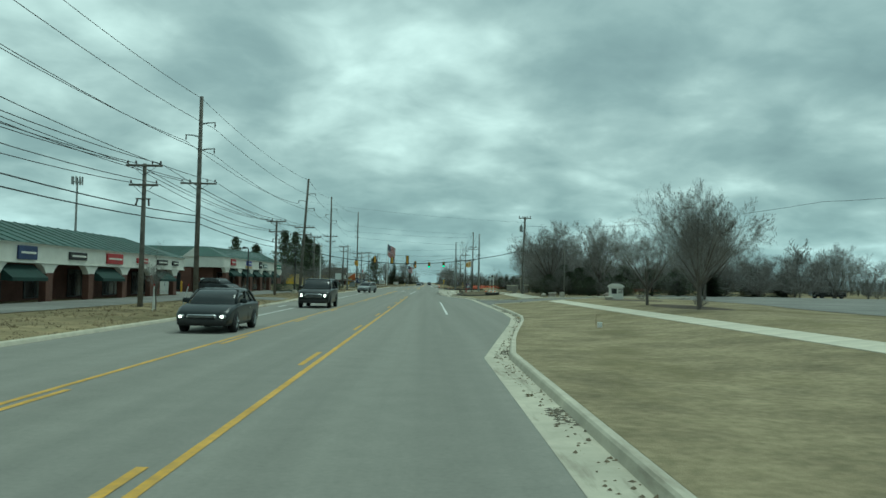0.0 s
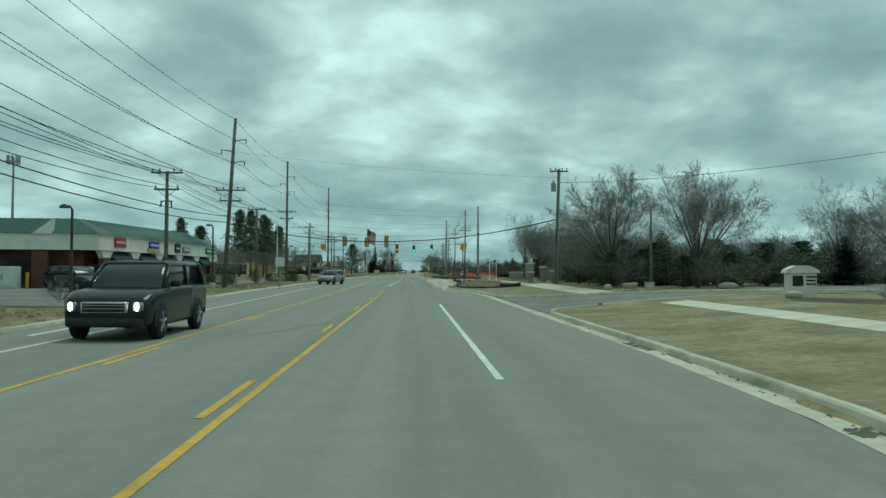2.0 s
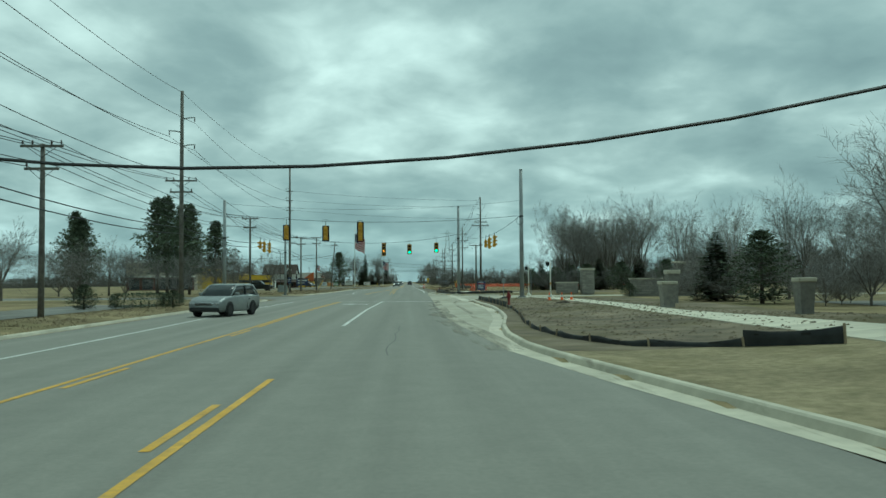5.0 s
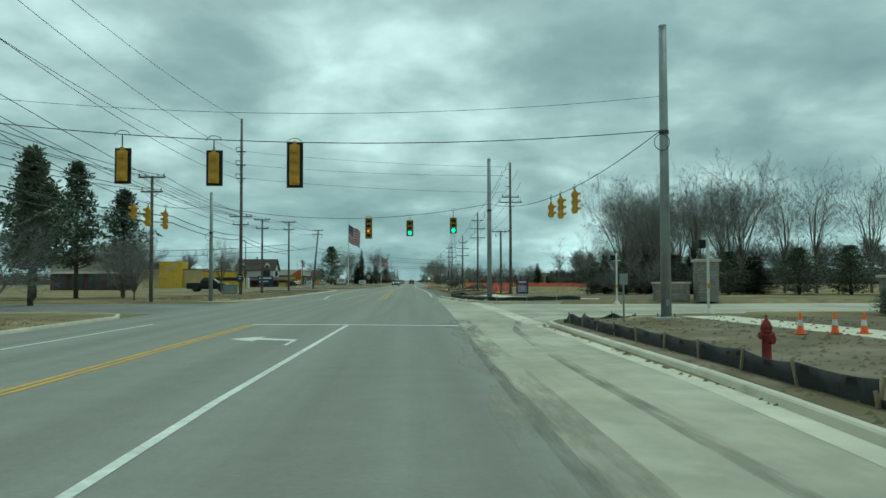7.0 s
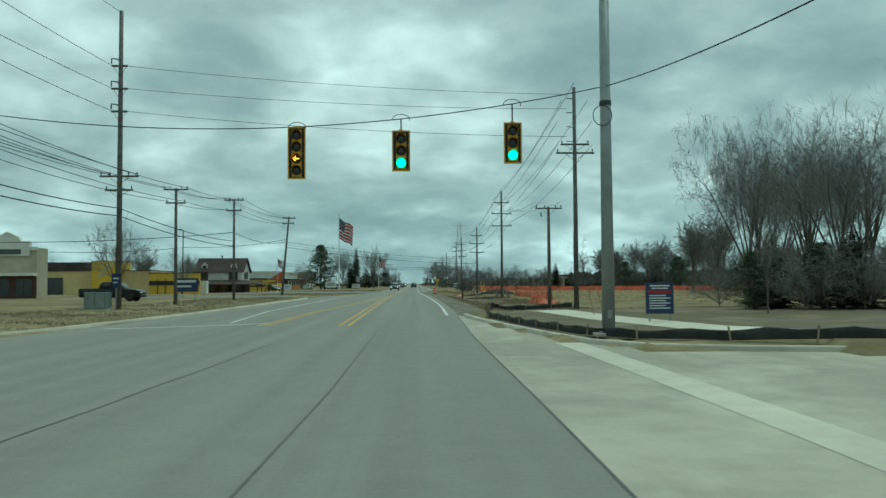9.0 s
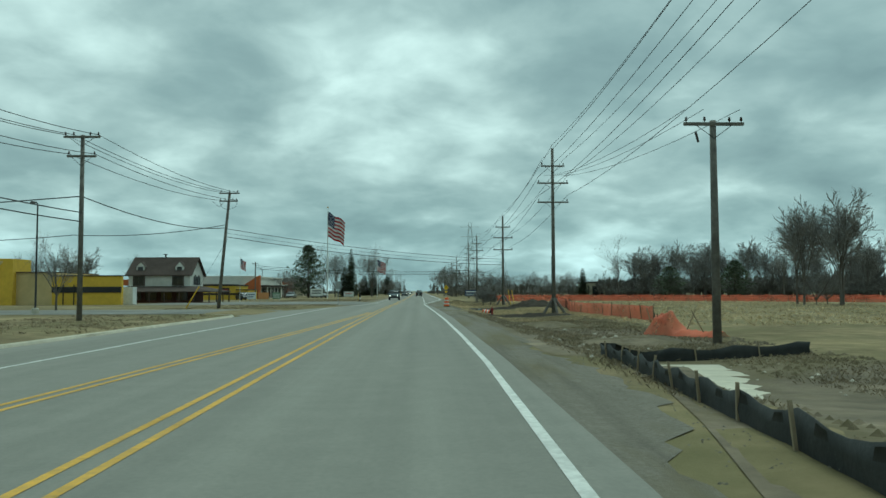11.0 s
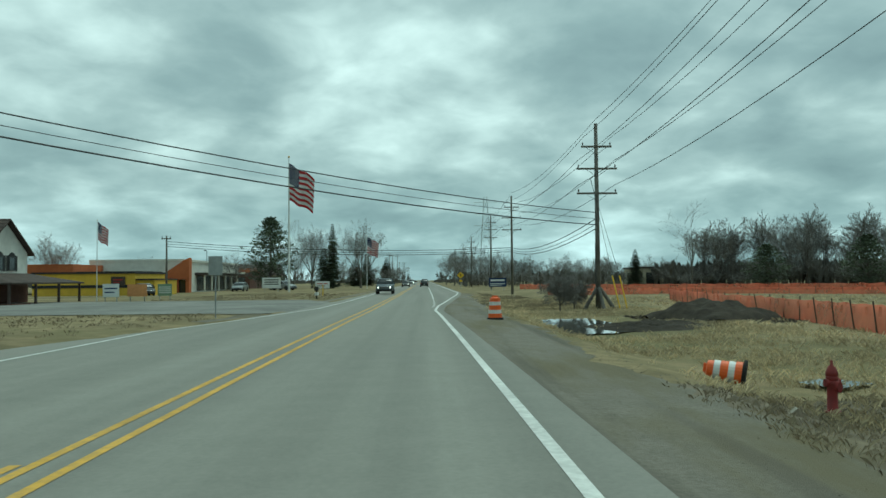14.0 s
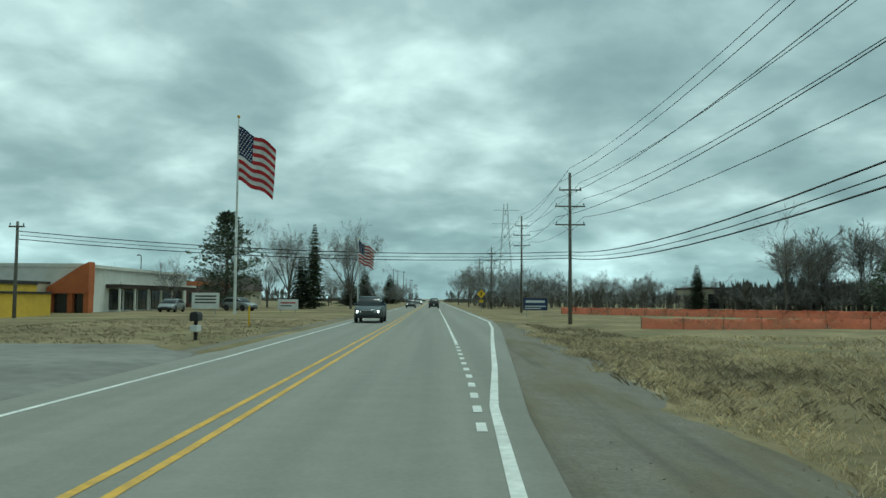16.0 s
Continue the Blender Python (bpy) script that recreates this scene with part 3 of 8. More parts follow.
strip(g, steps(175.5, 215, 1.5), lambda y: lin(y, [(175.5, 7.2), (178, 5.4), (186, 4.2), (193, 3.5), (197, 3.3), (215, 7.0)]), lambda y: 26.0, 12, 0.016)
strip(g, steps(215, 262, 1.5), lambda y: lin(y, RIGHT_EDGE) + 1.5, lambda y: lin(y, [(215, 13.0), (262, 10.0)]), 16, 0.010)
strip(g, [147.4, 148.4, 149.2, 149.8, 150.4, 151, 151.7, 152.4, 153.0], lambda y: lin(y, [(147.4, 5.45), (148.6, 5.55), (149.8, 6.05), (151, 7.25), (152.3, 8.95), (153.3, 10.75)]), lambda y: 20.0, 10, 0.0, 0.13)
single("bare_earth", g, DIRT, "bare churned brown earth of a building site", "soil", kind="structure")
g = Geo()
strip(g, steps(197, 345, 0.5), lambda y: lin(y, RIGHT_EDGE) + 0.01, lambda y: lin(y, RIGHT_EDGE) + lin(y, [(197, 0.3), (205, 1.6), (240, 1.9), (270, 2.4), (290, 3.0), (320, 2.4), (345, 1.0)]) + 0.25 * math.sin(y * 0.37) + 0.55 * noise.noise(Vector((0.3, y * 0.55, 2.0))) + 0.3 * noise.noise(Vector((0.3, y * 1.9, 5.0))), 6, 0.012)
strip(g, steps(281, 420, 3), lambda y: lin(y, LEFT_EDGE) - 0.9 + 0.2 * math.sin(y), lambda y: lin(y, LEFT_EDGE) + 0.05, 2, 0.012)
single("gravel_shoulder", g, GRAVEL, "muddy gravel shoulder beside the asphalt", "shoulder", kind="structure")

# painted lines
g = Geo()
ribbon(g, [(-2.36, y) for y in steps(-60, 95.8, 6)], 0.12)
for y in [4.5 + 12.2 * i for i in range(-5, 8)]:
    ribbon(g, [(-2.62, y), (-2.62, y + 3.05)], 0.12)
ribbon(g, [(-5.80, y) for y in steps(-60, 112, 6)] + [(-5.9, 120), (-6.0, 130), (-5.85, 149.3)], 0.12)
for y in [9.5 + 12.2 * i for i in range(-5, 9)]:
    ribbon(g, [(-5.55, y), (-5.55, y + 3.05)], 0.12)
ribbon(g, [(-5.6, 112), (-5.72, 120), (-5.8, 130), (-5.62, 149.3)], 0.12)
for off in (-0.19, 0.19):
    ribbon(g, [(-2.2 + off, 187.5), (-2.33 + off, 210), (-2.42 + off, 232), (-2.40 + off, 262), (-2.30 + off, 280), (-2.1 + off, 295), (-1.9 + off, 340), (-1.9 + off, 500), (-1.9 + off, 900)], 0.12)
    ribbon(g, [(-5.55 + off * 0.8, 188), (-5.2 + off * 0.8, 205), (-4.67 + off * 0.8, 215), (-3.75 + off * 0.8, 233), (-3.03 + off * 0.7, 251), (-2.88 + off * 0.6, 256)], 0.12)
single("yellow_lines", g, YELLOW, "worn yellow centre lines painted on asphalt", "road marking", kind="structure")
g = Geo()
for y in (-32, 44.3):
    ribbon(g, [(1.08 + (y + 32) / 76.3 * 0.04, y), (1.17, y + 27)], 0.13)
ribbon(g, [(-2.45, 112.5), (-2.45, 130), (-2.1, 149.2)], 0.14)
ribbon(g, [(-5.75, 149.4), (-2.1, 149.0), (2.05, 147.9)], 0.32, 0.008)
ribbon(g, [(-8.1, 35), (-8.5, 57), (-8.9, 82), (-9.3, 110), (-9.9, 131), (-9.7, 150)], 0.12)
ribbon(g, [(-8.0, 8), (-8.05, 12)], 0.12)
ribbon(g, [(-9.6, 52), (-9.7, 55)], 0.2)
ribbon(g, [(2.35, 197), (2.6, 212), (2.6, 224), (2.5, 240), (2.25, 258), (2.02, 272), (1.75, 286), (1.58, 292), (1.85, 299), (2.4, 306), (3.3, 319), (4.4, 334), (5.1, 347), (5.1, 420), (5.1, 900)], 0.15)
for y in steps(296.5, 316, 1.75):
    ribbon(g, [(lin(y, [(296, 1.50), (303, 1.66), (316, 1.74)]), y), (lin(y + 0.75, [(296, 1.50), (303, 1.66), (316, 1.74)]), y + 0.75)], 0.14, 0.0085)
ribbon(g, [(1.75, 317), (1.8, 345), (1.8, 420)], 0.12)
ribbon(g, [(-11.4, 186.8), (-9.5, 187.6), (-7.4, 188.6), (-5.6, 190)], 0.25)
ribbon(g, [(-7.4, 190.6), (-8.4, 205), (-8.45, 221), (-8.2, 250), (-8.2, 276), (-7.1, 283), (-6.2, 290), (-5.4, 297), (-5.15, 310), (-5.1, 340), (-5.1, 420), (-5.1, 900)], 0.12)
# left turn arrow in the turning lane
g.add([(-3.05, 139.6, 0.007), (-2.95, 139.6, 0.007), (-2.95, 141.6, 0.007), (-4.1, 142.2, 0.007), (-4.1, 142.9, 0.007), (-4.95, 141.9, 0.007), (-4.1, 140.9, 0.007), (-4.1, 141.6, 0.007), (-3.05, 141.1, 0.007)], [(0, 1, 2, 8), (8, 2, 3, 7), (4, 5, 6)])
single("white_lines", g, WHITE, "worn white lane lines, stop line and arrow", "road marking", kind="structure")
# sealed cracks and seams in the asphalt
rng = random.Random(5)
g = Geo()
ribbon(g, [(lin(y, RIGHT_EDGE) - 0.04, y) for y in steps(149, 197, 4)], 0.025, 0.007)
ribbon(g, [(-2.3, 148.2), (-1.9, 150), (-1.45, 151.6), (-1.0, 157), (-0.75, 168), (-0.7, 186)], 0.03, 0.007)
for x0, y0, ln_, sk in ((-4.4, 52, 9, 2.6), (-4.0, 160, 18, 0.6), (-6.5, 60, 6, 2.0), (-0.5, 100, 12, 0.2)):
    ribbon(g, [(x0 + sk * i / 8 + rng.uniform(-0.08, 0.08), y0 + ln_ * i / 8) for i in range(9)], 0.035, 0.0065)
single("sealed_crack", g, mat("crack_sealer", (0.125, 0.122, 0.11), None, 0.7, 5.0, 0.0), "dark sealed cracks across the asphalt", "road marking", kind="structure")
# dust drifted over the seam between asphalt and new concrete, and dark tyre marks on it
def film_mat(name, col, lo, hi, amount, stretch):
    """A thin broken film on the road: opaque in patches, clear between."""
    m = mat(name, col, None, 0.95, 3.0, 0.0)
    n, k = m.node_tree.nodes, m.node_tree.links
    tc, mp, t, r = (n.new("ShaderNode" + q) for q in ("TexCoord", "Mapping", "TexNoise", "MapRange"))
    mp.inputs["Scale"].default_value = stretch
    k.new(tc.outputs["Object"], mp.inputs[0])
    k.new(mp.outputs[0], t.inputs["Vector"])
    t.inputs["Scale"].default_value, t.inputs["Detail"].default_value, t.inputs["Roughness"].default_value = 1.0, 7.0, 0.65
    r.inputs[1].default_value, r.inputs[2].default_value, r.inputs[4].default_value = lo, hi, amount
    k.new(t.outputs["Fac"], r.inputs[0])
    k.new(r.outputs[0], n["Principled BSDF"].inputs["Alpha"])
    return m


g = Geo()
strip(g, steps(101, 152, 0.5), lambda y: lin(y, RIGHT_EDGE) - 0.55 - 0.5 * noise.noise(Vector((2.0, y * 0.3, 1.0))), lambda y: lin(y, RIGHT_EDGE) + 0.5, 3, 0.0075, 0.0)
single("road_dust", g, film_mat("pale_road_dust", (0.36, 0.335, 0.27), 0.44, 0.66, 0.85, (1.3, 0.16, 1.0)), "pale dust drifted over asphalt beside new concrete", "dust", kind="structure")
g = Geo()
for off in (0.0, 1.55):
    ribbon(g, [(1.7 + off * 0.9, 118), (1.75 + off, 124), (1.8 + off, 131), (1.9 + off, 138), (2.2 + off, 145), (3.1 + off, 151), (4.9 + off * 0.8, 155.5), (8.0 + off * 0.3, 159 - off * 0.7), (14, 161 - off), (26, 161.4 - off)], 0.26, 0.0095)
single("tyre_marks", g, film_mat("dark_tyre_dirt", (0.19, 0.172, 0.138), 0.42, 0.70, 0.55, (2.6, 0.25, 1.0)), "dark tyre marks curving over pale concrete", "road marking", kind="structure")
# pavements of separate slabs
def pavement(pts, wide, label):
    p = thing("pavement", 0, 0, 0, label, "pavement", kind="structure")
    slab = Geo().box(-wide / 2, wide / 2, -0.745, 0.745, -0.06, 0.035, 0.012).mesh("slab", SLAB)
    total, pos = 0.0, 0.75
    for (ax, ay), (bx, by) in zip(pts, pts[1:]):
        d = math.hypot(bx - ax, by - ay)
        while pos <= total + d:
            t = (pos - total) / d
            x, y = ax + (bx - ax) * t, ay + (by - ay) * t
            o = new("slab", slab)
            o.parent = p
            dz = height(x + (bx - ax) / d, y + (by - ay) / d) - height(x - (bx - ax) / d, y - (by - ay) / d)
            dx = height(x + 0.8, y) - height(x - 0.8, y)
            o.matrix_basis = pose(x, y, height(x, y) - 0.004, math.degrees(math.atan2(dz, 2)), -math.degrees(math.atan2(dx, 1.6)), -math.degrees(math.atan2(bx - ax, by - ay)))
            pos += 1.5
        total += d
    return p


SLAB = mat("pavement_slab", (0.60, 0.56, 0.445), (0.50, 0.465, 0.37), 0.9, 1.2, 0.12, 60.0, vary=0.07)

# ---- utility poles and wires ----
def arm(parent, z, half, shift=0.0, braces=True, pins=()):
    """A wooden crossarm with its steel braces and pin insulators."""
    part("crossarm", Geo().box(shift - half, shift + half, -0.16, -0.05, z - 0.06, z + 0.06, 0.012), POLE_WOOD, parent)
    if braces:
        for s in (-1, 1):
            part("brace", Geo().cyl((0, -0.14, z - 0.55), (s * min(0.7, half * 0.7), -0.14, z - 0.04), 0.014, n=5), DARK_METAL, parent)
    for x in pins:
        part("insulator", Geo().lathe([(0.018, 0), (0.018, 0.05), (0.05, 0.07), (0.06, 0.11), (0.035, 0.14), (0.05, 0.17), (0.03, 0.21)], (x, -0.105, z + 0.06), 8), INSULATOR, parent)


def pole(x, y, tall, label, r=0.16, lean=(0.0, 0.0), group="utility poles along the road"):
    z = height(x, y)
    p = thing("utility_pole", x, y, z, label, "utility pole", group)
    part("pole", Geo().tube([(0, 0, -0.4), (lean[0] * 0.5 * tall, lean[1] * 0.5 * tall, tall * 0.5), (lean[0] * tall, lean[1] * tall, tall)], [r, r * 0.86, r * 0.68], 12), POLE_WOOD, p, smooth=True)
    return p


def line(name, pts, r=0.019, sag=0.015, label="thin black overhead power line between poles", group="overhead wires"):
    """A cable that sags from post to post."""
    out = []
    for a, b in zip(pts, pts[1:]):
        a, b = Vector(a), Vector(b)
        d = (b - a).length
        for i in range(10):
            t = i / 10
            q = a.lerp(b, t)
            q.z -= 4 * sag * d * t * (1 - t)
            out.append(q)
    out.append(Vector(pts[-1]))
    return single(name, Geo().tube(out, r, 4, caps=False), WIRE, label, "cable", group)


# tall poles of the far side: offset arms right, left, right and a low wide arm
TALL = [(-16.3, 12, 14.6, 0.0), (-16.17, 55.86, 14.4, 0.0), (-15.2, 99.8, 14.3, 0.055), (-17.9, 145.6, 16.9, 0.0), (-18.5, 207.8, 19.6, 0.0)]
tops = []
for x, y, z, lean in TALL:
    p = pole(x - lean * z, y, z, "tall weathered wooden power pole with staggered arms", 0.19, (lean, 0.0), "tall poles with staggered arms")
    s = z / 14.4
    t = []
    last = y > 200
    for zz, d in ((16.4, -0.6), (14.9, -0.6), (13.4, -0.6)) if last else ((z - 1.85 * s, 1), (z - 2.75 * s, -1), (z - 3.7 * s, 1)):
        x0 = lean * (zz - z)
        x0 += lean * z
        part("side_arm", Geo().tube([(x0, 0, zz - 0.12), (x0 + d * 0.5, 0, zz), (x0 + d * 1.05, 0, zz + 0.03)], [0.06, 0.05, 0.04], 8), POLE_STEEL, p)
        part("insulator", Geo().lathe([(0.03, -0.3), (0.06, -0.24), (0.03, -0.18), (0.06, -0.12), (0.03, -0.06), (0.04, 0.0)], (x0 + d * 1.0, 0, zz - 0.02), 8), INSULATOR, p)
        t.append((x - lean * z + x0 + d * 1.0, y, zz - 0.3))
    zl = 8.65 if last else z - 6.15 * s
    arm(p, zl, 1.25, lean * zl, True, [lean * zl + k for k in (-1.15, -0.6, 0.6, 1.15)])
    t += [(x - lean * z + lean * zl + k, y - 0.1, zl + 0.27) for k in (-1.15, -0.6, 1.15)]
    t.append((x, y, z))
    if last:
        for zz in (15.9, 14.4, 12.9):
            part("crossarm", Geo().box(-0.55, 0.5, -0.2, -0.08, zz - 0.06, zz + 0.06, 0.01), POLE_WOOD, p)
            for s_ in (-1, 1):
                part("brace", Geo().cyl((0, -0.16, zz - 0.7), (s_ * 0.42, -0.16, zz - 0.05), 0.015, n=5), DARK_METAL, p)
    if lean or last or z > 16:
        arm(p, zl - 0.9, 0.9, lean * zl, True, [lean * zl + k for k in (-0.8, 0.8)])
    tops.append(t)
for k in range(7):
    pts = [t[k] for t in tops]
    line("power_line", [(pts[0][0], -60, pts[0][2])] + pts)
# telephone and service cables slung low on the same poles
for zz in (6.1, 5.6):
    line("telephone_cable", [(-16.3, -60, zz), (-16.3, 12, zz), (-16.2, 55.86, zz), (-15.7, 99.8, zz), (-17.9, 145.6, zz), (-17.5, 178.8, zz + 0.4), (-18.5, 207.8, zz + 0.6), (-17.7, 237.4, zz)], 0.03, 0.012, "thick black telephone cable slung between poles")

# lower distribution poles with flat crossarms
LOW = [(-15.9, 8, 7.8), (-15.75, 44.05, 7.9), (-16.03, 83.97, 7.85), (-17.2, 120, 8.2), (-19.0, 178.8, 9.4), (-18.33, 219.6, 9.3), (-17.69, 237.4, 10.3)]
lows = []
for i, (x, y, z) in enumerate(LOW):
    p = pole(x, y, z, "weathered wooden utility pole with two crossarms", 0.15)
    arm(p, z - 0.12, 1.0, 0, True, (-0.9, -0.45, 0.45, 0.9))
    arm(p, z - 1.2, 0.8, 0, True, (-0.7, 0.7))
    if i in (1, 2):
        for s in (-1, 1):
            part("cutout", Geo().cyl((s * 0.3, -0.1, z - 2.0), (s * 0.36, -0.2, z - 2.35), 0.05, n=8), INSULATOR, p)
        part("cutout_arm", Geo().box(-0.4, 0.4, -0.14, -0.06, z - 2.0, z - 1.93), POLE_WOOD, p)
    lows.append([(x + k, y - 0.1, z + 0.12) for k in (-0.9, -0.45, 0.9)] + [(x + k, y - 0.1, z - 0.95) for k in (-0.7, 0.7)])
p = pole(-16.9, 268.4, 10.95, "leaning wooden pole with crossarms and looped leads", 0.17, (0.09, 0.0))
p.location.x = -16.9 - 0.09 * 10.95
arm(p, 10.85, 0.95, 0.98, False, (0.2, 0.98, 1.75))
arm(p, 10.1, 0.85, 0.91, True, (0.15, 0.6, 1.3, 1.65))
for s in (-1, 1):
    part("lead", Geo().tube([(0.91 + s * 0.8, -0.1, 10.0), (0.91 + s * 0.7, -0.15, 9.6), (0.91 + s * 0.35, -0.2, 9.35), (0.9, -0.15, 9.3)], 0.015, 5), WIRE, p)
lows.append([(-16.9 + k, 268.3, 11.05) for k in (-0.78, 0.0, 0.77)] + [(-16.9 + k, 268.3, 10.3) for k in (-0.8, 0.75)])
for k in range(5):
    line("power_line", [(lows[0][k][0], -60, lows[0][k][2])] + [q[k] for q in lows])
# poles going on into the distance on the far side
for i, y in enumerate((520, 560, 600, 645, 690, 740, 800, 870)):
    p = pole(-11 - 0.5 * (i % 2), y, 10.5 + (i % 3), "distant wooden utility pole with a crossarm", 0.15)
    arm(p, 10.0 + (i % 3), 1.0, 0, False)
# a line crossing the road from the leaning pole
for zz, z1, r in ((7.6, 5.95, 0.025), (7.2, 5.55, 0.014), (6.85, 5.15, 0.03)):
    line("service_cable", [(-17.1, 268.4, zz), (12.3, 300.1, z1)], r, 0.012, "black cable slung across the road")
line("service_cable", [(-60, 262, 7.2), (-30, 265, 6.8), (-17.2, 268.4, 8.0)], 0.03, 0.03, "black cable drooping to a leaning pole")
line("service_cable", [(-55, 236, 6.6), (-17.7, 237.4, 7.0), (-17.2, 268.4, 7.7)], 0.03, 0.02, "black cable drooping to a leaning pole")

# near side: a pole with a transformer before the trees
p = pole(11.5, 95.6, 9.3, "leaning wooden pole with a grey transformer can", 0.17, (0.02, -0.005))
p.location.x = 11.4
arm(p, 9.1, 0.75, 0.18, True, (-0.5, -0.1, 0.45, 0.8))
part("transformer", Geo().lathe([(0.02, 0), (0.19, 0.02), (0.2, 0.06), (0.2, 0.66), (0.17, 0.72), (0.02, 0.74)], (-0.26, -0.1, 7.45), 14), POLE_STEEL, p, "grey transformer can")
part("bushing", Geo().lathe([(0.03, 0), (0.05, 0.04), (0.03, 0.08), (0.05, 0.12), (0.02, 0.18)], (-0.26, -0.1, 8.18), 8), INSULATOR, p)
part("conduit", Geo().cyl((0.05, -0.19, 0), (0.16, -0.16, 6.5), 0.04, n=6), POLE_STEEL, p)
line("service_cable", [(11.5, 95.6, 5.85), (-15.2, 99.8, 5.4)], 0.035, 0.060, "thick black cable slung across the road")
line("service_cable", [(11.5, 95.6, 9.2), (-15.4, 99.8, 11.6)], 0.006, 0.012, "thin wire slung across the road")
line("service_cable", [(11.6, 95.6, 8.8), (30, 60, 8.5), (34, 20, 8.5)], 0.012, 0.02, "thin wire running off behind the trees")

# cables along the near poles and across the road far ahead
p = pole(-30.2, 345.5, 7.2, "short weathered wooden pole carrying cables", 0.14)
arm(p, 6.8, 0.6, 0, False, (-0.5, 0.5))
for za, zb_, zc, r in ((5.55, 5.9, 6.6, 0.03), (5.2, 5.6, 6.3, 0.02), (4.9, 5.35, 6.0, 0.03)):
    line("service_cable", [(12.2, 300.1, za), (12.7, 355.5, zb_), (-30.2, 345.5, zc)], r, 0.016, "black cable slung along the poles and across the road")

# near side poles past the crossing
NEAR = [(11.8, 209.7, 15.5), (12.3, 259.7, 14.05), (12.3, 300.1, 12.1), (12.8, 355.5, 13.3), (14.5, 409.4, 15.0), (13.5, 460, 13.5), (14, 515, 14), (13.5, 575, 14), (13.5, 640, 14)]
nears = []
for i, (x, y, z) in enumerate(NEAR):
    p = pole(x, y, z, "wooden power pole with three crossarms" if i else "tall wooden power pole by the crossing", 0.17, group="poles with three crossarms")
    ats = [z - 1.53, z - 2.98, z - 4.6]
    if i == 0:
        ats = [z - 4.0, z - 4.6]
        for k in range(4):
            part("side_bracket", Geo().cyl((0, 0, z - 0.8 - k), (-0.55, 0, z - 0.75 - k), 0.03, n=6), DARK_METAL, p)
    for k, zz in enumerate(ats):
        arm(p, zz, (1.0, 1.32, 1.32)[k], 0, True, ((-0.9, 0.9), (-1.2, 1.2), (-1.2, 1.2))[k])
    part("conduit", Geo().cyl((-0.17, -0.05, 0), (-0.15, -0.05, z * 0.35), 0.035, n=6), DARK_METAL, p)
    if i in (1, 2):
        for s, e in ((-1, -0.3), (1, -0.3), (0.15, -1.0)):
            part("ground_brace", Geo().cyl((s * 1.0, e * 1.0, -0.1), (s * 0.1, e * 0.12, 1.35), 0.13, 0.11, 8), POLE_WOOD, p)
    nears.append([(x, y, z), (x - 0.9, y - 0.1, z - 1.26), (x + 0.9, y - 0.1, z - 1.26), (x - 1.2, y - 0.1, z - 2.71), (x + 1.2, y - 0.1, z - 2.71), (x - 1.2, y - 0.1, z - 4.33), (x + 1.2, y - 0.1, z - 4.33)])
for k in range(7):
    line("power_line", [q[k] for q in nears])
for k in range(3):
    line("power_line", [(tops[-1][k][0] + 0.6, 207.8, tops[-1][k][2]), (11.25, 209.7, (14.7, 13.7, 11.75)[k])], 0.014, 0.012, "thin power line crossing the road")
p = pole(12.15, 222.6, 8.45, "wooden pole with one long crossarm", 0.17)
arm(p, 8.3, 1.15, 0, True, (-1.05, -0.35, 0.6, 1.05))
part("cutout", Geo().cyl((-0.7, -0.1, 8.0), (-0.62, -0.15, 7.6), 0.05, n=8), INSULATOR, p)
for k in (-1.05, -0.35, 1.05):
    line("power_line", [(12.15 + k, 222.6, 8.55), (12.3 + k * 0.7, 259.7, 11.4)], 0.012)
# steel lattice mast far off
PALE_STEEL = mat("weathered_pale_steel", (0.46, 0.49, 0.49), (0.38, 0.41, 0.41), 0.6, 3.0, 0.0, metal=0.2)
p = thing("lattice_mast", 22, 520, 0, "distant grey steel lattice transmission tower", "tower")
for sx in (-1, 1):
    for sy in (-1, 1):
        part("leg", Geo().cyl((sx * 2.4, sy * 2.4, 0), (sx * 0.5, sy * 0.5, 30), 0.08, 0.05, 5), PALE_STEEL, p)
for i in range(8):
    z0, z1 = 3.6 * i, 3.6 * (i + 1)
    a, b = 2.4 - 1.9 * z0 / 30, 2.4 - 1.9 * z1 / 30
    for s in (-1, 1):
        part("cross_brace", Geo().cyl((-a, s * a, z0), (b, s * b, z1), 0.03, n=4).cyl((a, s * a, z0), (-b, s * b, z1), 0.03, n=4), PALE_STEEL, p)
for z in (20, 24, 28):
    part("arm", Geo().cyl((-4, 0, z), (4, 0, z), 0.07, n=5), PALE_STEEL, p)

